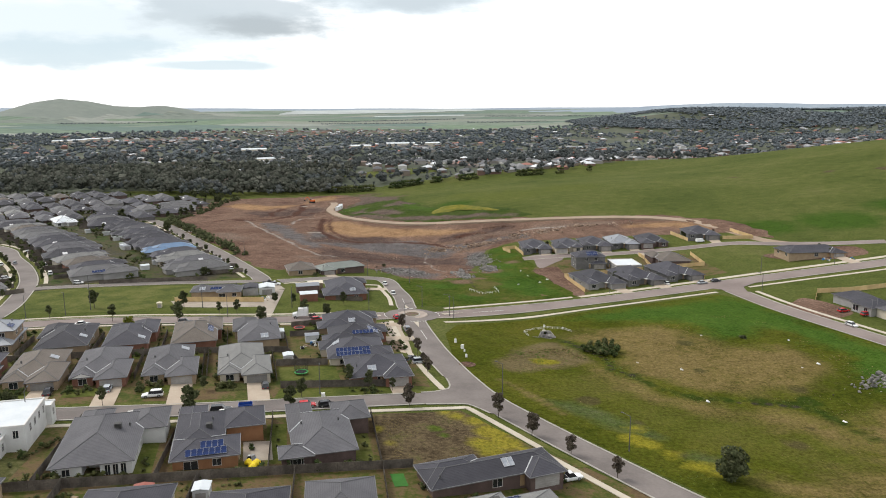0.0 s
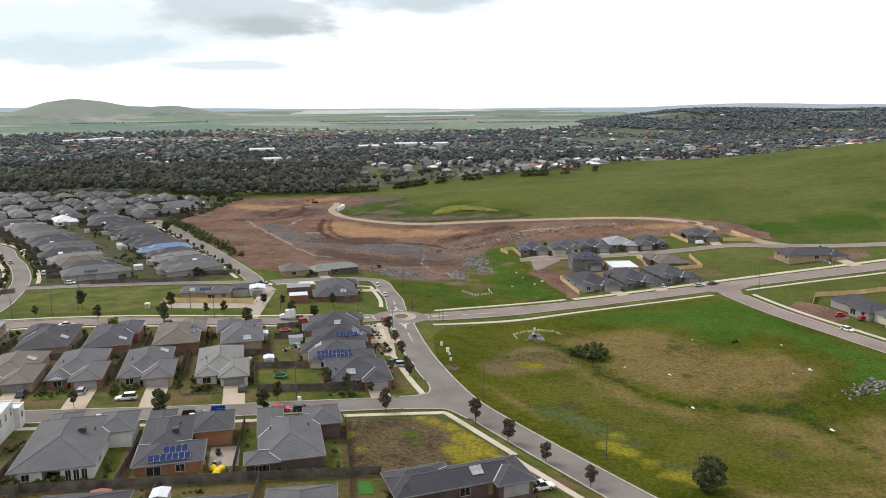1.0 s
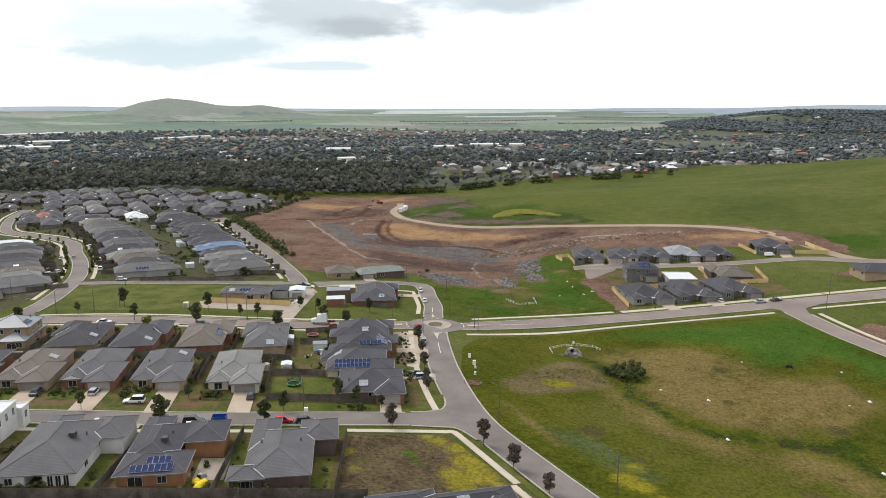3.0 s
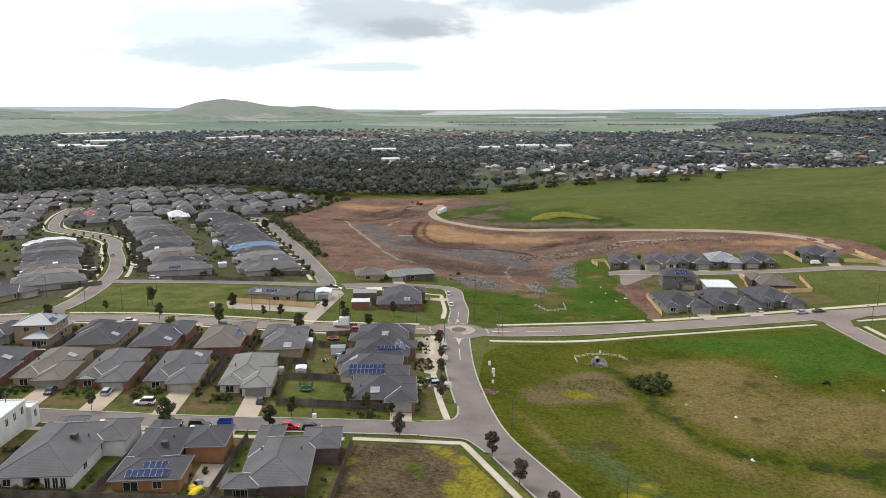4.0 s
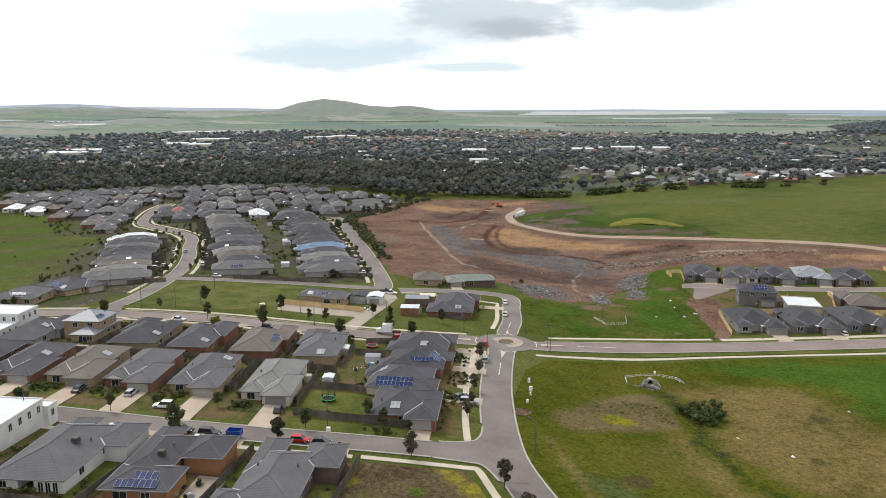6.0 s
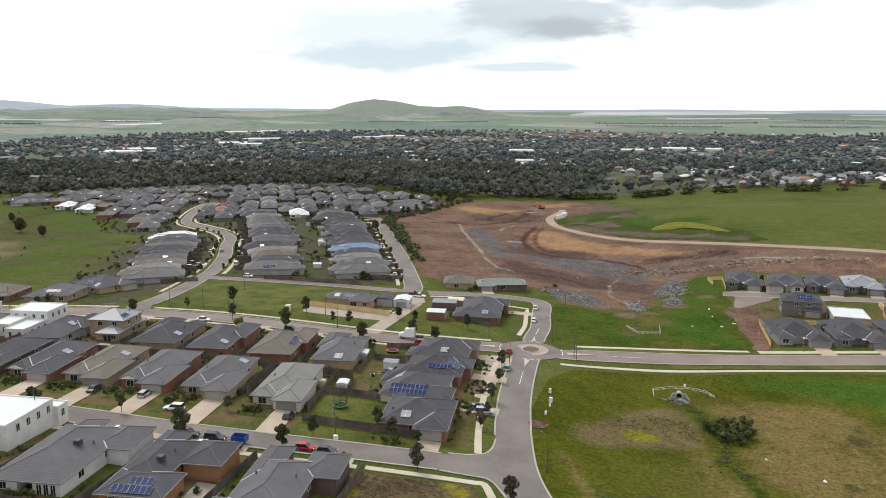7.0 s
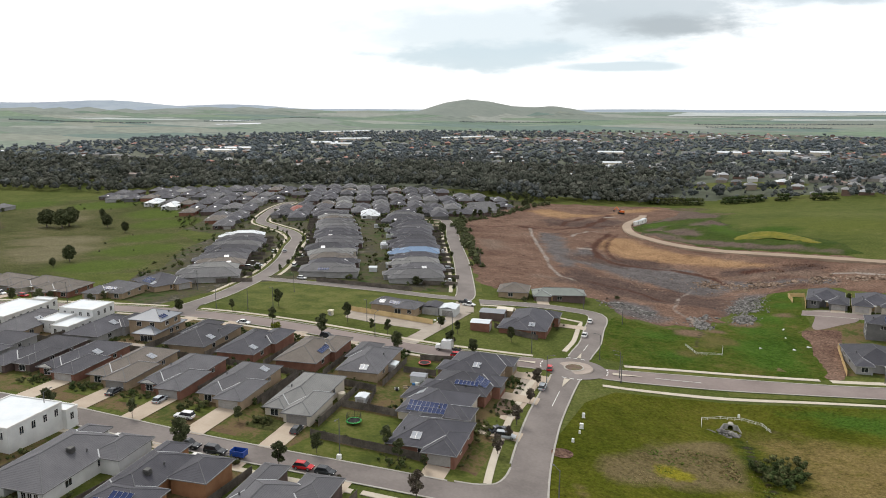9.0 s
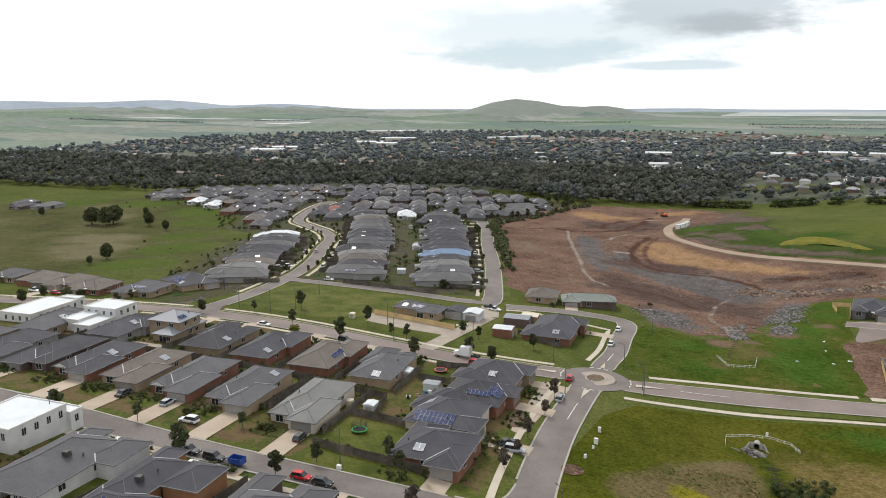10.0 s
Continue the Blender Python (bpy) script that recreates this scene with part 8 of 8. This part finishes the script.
def culvert(x, y, rot):
    base = thing("culvert", pose(x, y, gz(x, y) - .1, 0, 0, rot), "concrete culvert headwall with a round pipe mouth", "culvert")
    W = Geo()
    n = 20
    # headwall with a round opening
    ring = [(1.0 * math.cos(a), 1.15 + 1.0 * math.sin(a)) for a in np.linspace(0, math.tau, n, endpoint=False)]

    def rim(c, s):
        k = max(abs(c) / 2.0, (s / 1.35 if s > 0 else -s / 1.3))
        return (c / k, 1.15 + s / k)

    outer = [rim(math.cos(a), math.sin(a)) for a in np.linspace(0, math.tau, n, endpoint=False)]
    for yy in (0, .3):
        for i in range(n):
            j = (i + 1) % n
            W.face([(ring[i][0], yy, ring[i][1]), (ring[j][0], yy, ring[j][1]), (outer[j][0], yy, outer[j][1]), (outer[i][0], yy, outer[i][1])])
    for i in range(n):
        j = (i + 1) % n
        W.face([(outer[i][0], 0, outer[i][1]), (outer[j][0], 0, outer[j][1]), (outer[j][0], .3, outer[j][1]), (outer[i][0], .3, outer[i][1])])
        W.face([(ring[i][0], 0, ring[i][1]), (ring[j][0], 0, ring[j][1]), (ring[j][0], 3.5, ring[j][1]), (ring[i][0], 3.5, ring[i][1])])
    con = mat("weathered_concrete", [(.27, .26, .24), (.38, .365, .335)], big=.6, small=4, bump=.2, world=False)
    part("headwall", W, con, base)
    for s in (-1, 1):
        part("wing_wall", Geo().solid([(s * 2.0, .3, -.3), (s * 3.6, -1.9, -.3), (s * 3.8, -1.8, -.3), (s * 2.25, .3, -.3)][::s], [(s * 2.0, .3, 2.5), (s * 3.6, -1.9, .7), (s * 3.8, -1.8, .7), (s * 2.25, .3, 2.5)][::s]), con, base)
    # black disc stands in for the shade deep inside the pipe
    part("pipe_end", Geo().tube((0, 3.4, 1.15), (0, 3.5, 1.15), 1.0, 1.0, 20), M_TYRE, base)
    part("apron", Geo().box(-3.4, 3.4, -2.6, 0, -.3, .05), con, base)
    return base


head_wall = culvert(46.3, -13.2, 8)
head_wall.matrix_basis = head_wall.matrix_basis @ Matrix.Scale(.72, 4)


# ================= back yards =================
def trampoline(x, y, colour, net, label):
    base = thing("trampoline", pose(x, y, gz(x, y)), label, "trampoline")
    pad, mesh_ = Geo(), Geo()
    n = 24
    ring = [(math.cos(a), math.sin(a)) for a in np.linspace(0, math.tau, n, endpoint=False)]
    for i in range(n):
        j = (i + 1) % n
        pad.solid([(ring[i][0] * 1.45, ring[i][1] * 1.45, .72), (ring[i][0] * 1.8, ring[i][1] * 1.8, .72), (ring[j][0] * 1.8, ring[j][1] * 1.8, .72), (ring[j][0] * 1.45, ring[j][1] * 1.45, .72)], [(ring[i][0] * 1.45, ring[i][1] * 1.45, .8), (ring[i][0] * 1.8, ring[i][1] * 1.8, .8), (ring[j][0] * 1.8, ring[j][1] * 1.8, .8), (ring[j][0] * 1.45, ring[j][1] * 1.45, .8)])
    part("safety_pad", pad, colour, base)
    part("mat", Geo().solid([(a * 1.46, b * 1.46, .73) for a, b in ring], [(a * 1.46, b * 1.46, .76) for a, b in ring]), M_BLACK, base)
    for k in range(6):
        a = k * math.tau / 6
        part("leg", Geo().tube((1.7 * math.cos(a), 1.7 * math.sin(a), 0), (1.7 * math.cos(a), 1.7 * math.sin(a), 2.5 if net else .7), .04, .04, 6), M_BLACK, base)
    if net:
        g = Geo()
        for i in range(n):
            j = (i + 1) % n
            for z in np.arange(.85, 2.4, .16):
                g.tube((ring[i][0] * 1.7, ring[i][1] * 1.7, z), (ring[j][0] * 1.7, ring[j][1] * 1.7, z), .022, .022, 3)
        tagged(part("safety_net", g, M_BLACK, base), kind="stuff")


trampoline(-25.3, -74, mat("green_vinyl", [(.02, .30, .05), (.04, .40, .08)], big=1, small=4, rough=.4, bump=0, world=False), True, "trampoline with a green pad and black net")
trampoline(-35, -27.5, mat("red_vinyl", [(.35, .04, .04), (.45, .06, .05)], big=1, small=4, rough=.4, bump=0, world=False), False, "low trampoline with a red pad on lawn")
tank = thing("water_tank", pose(-36.2, -64.5, gz(-36.2, -64.5)), "cream ribbed rainwater tank beside a house", "water tank")
T = Geo()
for k in range(8):
    T.tube((0, 0, k * .24), (0, 0, k * .24 + .22), 1.0, 1.0, 18)
tagged(part("tank_wall", T, mat("cream_tank", [(.50, .45, .34), (.58, .53, .41)], big=1, small=4, rough=.5, bump=0, world=False), tank), kind="stuff")
part("lid", Geo().tube((0, 0, 1.9), (0, 0, 2.15), 1.0, .25, 18), M_PATH, tank)
pile = thing("tarpaulin_heap", pose(-23.6, -130.5, gz(-23.6, -130.5)), "bright yellow tarpaulin thrown over a heap", "tarpaulin")
rng = np.random.default_rng(9)
H = Geo()
for k in range(7):
    c = Vector((rng.uniform(-.9, .9), rng.uniform(-1.2, 1.2), .35))
    v = [Vector(p) * rng.uniform(.7, 1.2) for p in ICO_V]
    nn = len(H.v)
    H.v += [tuple(c + Vector((p.x * .9, p.y * .9, max(p.z * .75, -.34)))) for p in v]
    H.f += [tuple(int(i) + nn for i in f) for f in ICO_F]
part("sheet", H, mat("yellow_tarpaulin", [(.62, .45, .01), (.75, .56, .02)], big=1, small=4, rough=.5, bump=.3, world=False), pile, smooth=True)
rnd = random.Random(77)
JUNK = [mat("junk_timber", [(.22, .16, .1), (.32, .25, .17)], big=1, small=5, bump=.2, world=False), mat("junk_grey", [(.2, .2, .2), (.35, .35, .35)], big=1, small=5, bump=.1, world=False), mat("junk_blue", [(.03, .12, .3), (.05, .2, .4)], big=1, small=5, bump=.1, world=False), M_PLASTIC_W, M_TYRE]
JUNK_AREAS = [(-26.5, -125.5, 9, 2.2, 3, "building material"), (-29, -46, 16, 2.5, 4, "yard clutter"), (-70, 12.5, 15, 6, 2, "building material"), (-57, 17, 15, 2.5, 4, "building material"), (-52, -135, 9, 5, 1.2, "garden clutter"), (190, 73, 0, 8, 3, "building material"), (97, 82, 0, 6, 3, "building material"), (-95, -64, 16, 4, 1.5, "garden clutter"), (-45, -146, 9, 5, 2, "garden clutter")]
for cx, cy, rr, sx, sy, what in JUNK_AREAS:
    for k in range(11):
        p = pose(cx, cy, 0, 0, 0, rr) @ Vector((rnd.uniform(-sx, sx), rnd.uniform(-sy, sy), 0))
        w, d, h = rnd.uniform(.3, 1.3), rnd.uniform(.3, .9), rnd.uniform(.15, .8)
        ob = part("crate" if h > .4 else "plank_stack", Geo().box(-w / 2, w / 2, -d / 2, d / 2, 0, h, taper=.03), rnd.choice(JUNK), at=pose(p.x, p.y, gz(p.x, p.y) + .05, 0, 0, rnd.uniform(0, 180)))
        tagged(ob, "weathered %s lying in the yard" % what, "clutter")


# ================= rocks, litter, tufts =================
def boulders(name, areas, n, lo, hi, material, label):
    rng = np.random.default_rng(n)
    V, F, c = [], [], 0
    for _ in range(n):
        ax, ay, sx, sy, rot = areas[rng.integers(len(areas))]
        u, v = rng.normal(0, .5), rng.normal(0, .5)
        x = ax + u * sx * math.cos(math.radians(rot)) - v * sy * math.sin(math.radians(rot))
        y = ay + u * sx * math.sin(math.radians(rot)) + v * sy * math.cos(math.radians(rot))
        s = rng.uniform(lo, hi) * (2.0 if rng.random() < .05 else 1)
        V.append(ICO_V * rng.uniform(.6, 1.15, (12, 1)) * np.array((s, s * rng.uniform(.6, 1), s * .7)) + np.array((x, y, s * .3 + rng.uniform(0, .9) * math.exp(-2 * (u * u + v * v)))))
        F.append(ICO_F + c)
        c += 12
    V = np.concatenate(V)
    mid = V.reshape(-1, 12, 3).mean(1)
    V[:, 2] += np.repeat(ground(mid[:, 0], mid[:, 1]), 12)
    me = bpy.data.meshes.new(name)
    me.from_pydata(V.tolist(), [], np.concatenate(F).tolist())
    me.materials.append(material)
    tagged(new(name, me), label, "rocks", kind="stuff")


M_ROCK = mat("basalt_rock", [(.10, .095, .088), (.17, .16, .15), (.24, .23, .215)], big=.5, small=3, bump=.6, islands=.4)
M_ROCK_RED = mat("reddish_rock", [(.14, .09, .065), (.20, .14, .10), (.26, .20, .155)], big=.5, small=3, bump=.6, islands=.4)
boulders("rock_heap", [(-12, 92, 9, 6, -20), (-3, 86, 10, 6, -25), (28, 140, 7, 13, 0), (30, 122, 7, 10, 0), (33, 100, 4, 9, 0), (20, 82, 3, 7, 20)], 3400, .18, .55, M_ROCK, "heaps of broken basalt on the green bank")
boulders("rock_strip", [(40, 176, 22, 5, 12), (70, 188, 26, 5, 10), (100, 192, 22, 6, -8), (10, 172, 18, 8, 0)], 1600, .25, .9, M_ROCK_RED, "strip of loose rock beside the haul track")
boulders("rock_scatter", [(-60, 190, 50, 50, 0), (-20, 150, 40, 30, 0), (-100, 250, 40, 50, 0), (60, 225, 40, 5, -18), (-80, 310, 30, 40, 0), (110, 190, 30, 10, 0)], 2000, .12, .42, M_ROCK_RED, "loose stones scattered over the earthworks")
boulders("creek_rocks", [(126, -69, 8, 3.5, 28), (18, 90, 3, 10, -30), (22, 80, 3, 5, 0), (46, -17, 4, 2, 0), (133, -65, 6, 3, 20)], 420, .2, .7, M_ROCK, "rock lining beside the creek")
boulders("spoil_heap", [(44, 210, 6, 3, 0), (49, 208, 5, 3, 0), (32.5, 198.5, 4, 3, 0)], 500, .3, 1.0, M_DIRT, "dark heaps of tipped soil")
for x, y, s in ((78.2, -80.5, .6), (106, -93, .7), (79, -57, .55), (119, -54, .7), (68, -51, .35), (120, -33, .4), (113, -57, .35), (95, -26, .35), (58, 70, .8), (50, 78, .6), (44, 60, .5), (54, 64, .6), (48, 90, .7)):
    ob = part("litter_sheet", Geo().solid([(-s, -s * .4, 0), (s, -s * .5, .05), (s * .8, s * .4, 0), (-s * .7, s * .5, .06)], [(-s * .8, -s * .3, .22), (s * .9, -s * .4, .3), (s * .7, s * .3, .16), (-s * .6, s * .4, .34)]), M_PLASTIC_W, at=pose(x, y, gz(x, y) + .25, 0, 0, x * 13 % 180))
    tagged(ob, "white scrap sheet lying in rough grass", "litter")


def tufts(name, area, n, lo, hi, material, label, dens_seed, thin):
    """Ragged grass and weed clumps, each of a few bent blades."""
    rng = np.random.default_rng(n + dens_seed)
    area = np.array(area, float)
    x, y = rng.uniform(area[:, 0].min(), area[:, 0].max(), n), rng.uniform(area[:, 1].min(), area[:, 1].max(), n)
    ok = inside(area, x, y) & (nz(x, y, .05, dens_seed) + .6 * nz(x, y, .17, dens_seed + 3) + rng.uniform(-.35, .35, n) > thin)
    x, y = x[ok], y[ok]
    off = np.ones(len(x), bool)
    for line, hw, _ in ROADS:
        if hw is None:
            off &= ~inside(line, x, y)
        elif line[:, 0].min() - 9 < x.max() and line[:, 0].max() + 9 > x.min() and line[:, 1].min() - 9 < y.max() and line[:, 1].max() + 9 > y.min():
            off &= np.min(np.hypot(x[:, None] - line[None, :, 0], y[:, None] - line[None, :, 1]), 1) > hw + 2.5
    x, y = x[off], y[off]
    z = ground(x, y)
    k = 5
    c = np.repeat(np.stack([x, y, z], 1), k, 0)
    s = np.repeat(rng.uniform(lo, hi, len(x)), k)[:, None]
    a = rng.uniform(0, math.tau, len(c))
    d = np.stack([np.cos(a), np.sin(a), 0 * a], 1)
    t = np.stack([-np.sin(a), np.cos(a), 0 * a], 1)
    up = np.array((0, 0, 1.0))
    b = c + d * s * rng.uniform(0, .5, (len(c), 1))
    v = np.stack([b - t * s * .4, b + t * s * .4, b + t * s * .3 + d * s * .5 + up * s * rng.uniform(.5, .9, (len(c), 1)), b - t * s * .3 + d * s * .5 + up * s * rng.uniform(.4, .8, (len(c), 1))], 1).reshape(-1, 3)
    me = bpy.data.meshes.new(name)
    me.from_pydata(v.tolist(), [], np.arange(len(v)).reshape(-1, 4).tolist())
    me.materials.append(material)
    tagged(new(name, me), label, "weeds", kind="stuff")


BASIN = [(34, -20), (75, -6), (118, 0), (128, -30), (140, -70), (150, -120), (110, -130), (80, -130), (60, -105), (30, -62)]
M_TUFT_B = mat("dry_weed_blades", [(.14, .11, .05), (.19, .15, .07), (.25, .20, .10)], big=.1, small=2, bump=0, islands=.3, spec=.05)
M_TUFT_G = mat("green_weed_blades", [(.07, .11, .022), (.105, .14, .032), (.15, .165, .045)], big=.1, small=2, bump=0, islands=.3, spec=.05)
tufts("dry_weeds", BASIN, 12000, .10, .26, M_TUFT_B, "dry brown weed clumps over the basin", 1, .02)
tufts("green_weeds", BASIN, 9000, .10, .26, M_TUFT_G, "green weed clumps over the basin", 2, .06)
tufts("creek_weeds", [(48, -20), (54, -22), (58, -34), (63, -48), (62, -58), (68, -68), (76, -73), (88, -78), (100, -79), (104, -86), (110, -95), (112, -108), (106, -108), (102, -96), (96, -87), (84, -84), (72, -79), (64, -74), (56, -60), (57, -48), (50, -30)], 6500, .18, .42, M_TUFT_G, "rank green growth along the creek", 5, .0)
tufts("hummock_weeds", [(27, -60), (32, -44), (40, -36), (50, -34), (54, -46), (46, -58), (34, -62)], 3800, .2, .55, M_TUFT_B, "brown dead growth on the hummock", 6, .3)
tufts("hummock_greens", [(27, -60), (32, -44), (40, -36), (50, -34), (54, -46), (46, -58), (34, -62)], 3000, .2, .5, M_TUFT_G, "green growth among dead weeds on the hummock", 7, .1)
tufts("bank_weeds", [(16, 22), (40, 32), (62, 42), (58, 80), (48, 110), (40, 150), (33, 130), (28, 88), (10, 66), (-2, 66), (4, 40)], 5000, .1, .25, M_TUFT_G, "green growth on the bank", 8, .08)
tufts("lot_weeds", [(-2, -104), (8, -99), (15, -101), (17, -110), (16, -122), (2, -123)], 3000, .1, .24, M_TUFT_B, "dead brown weeds on the vacant lot", 9, .0)
tufts("verge_weeds", [(30, -70), (60, -100), (90, -140), (70, -140), (44, -110), (26, -80)], 3000, .1, .25, M_TUFT_G, "rough green verge growth", 12, .1)
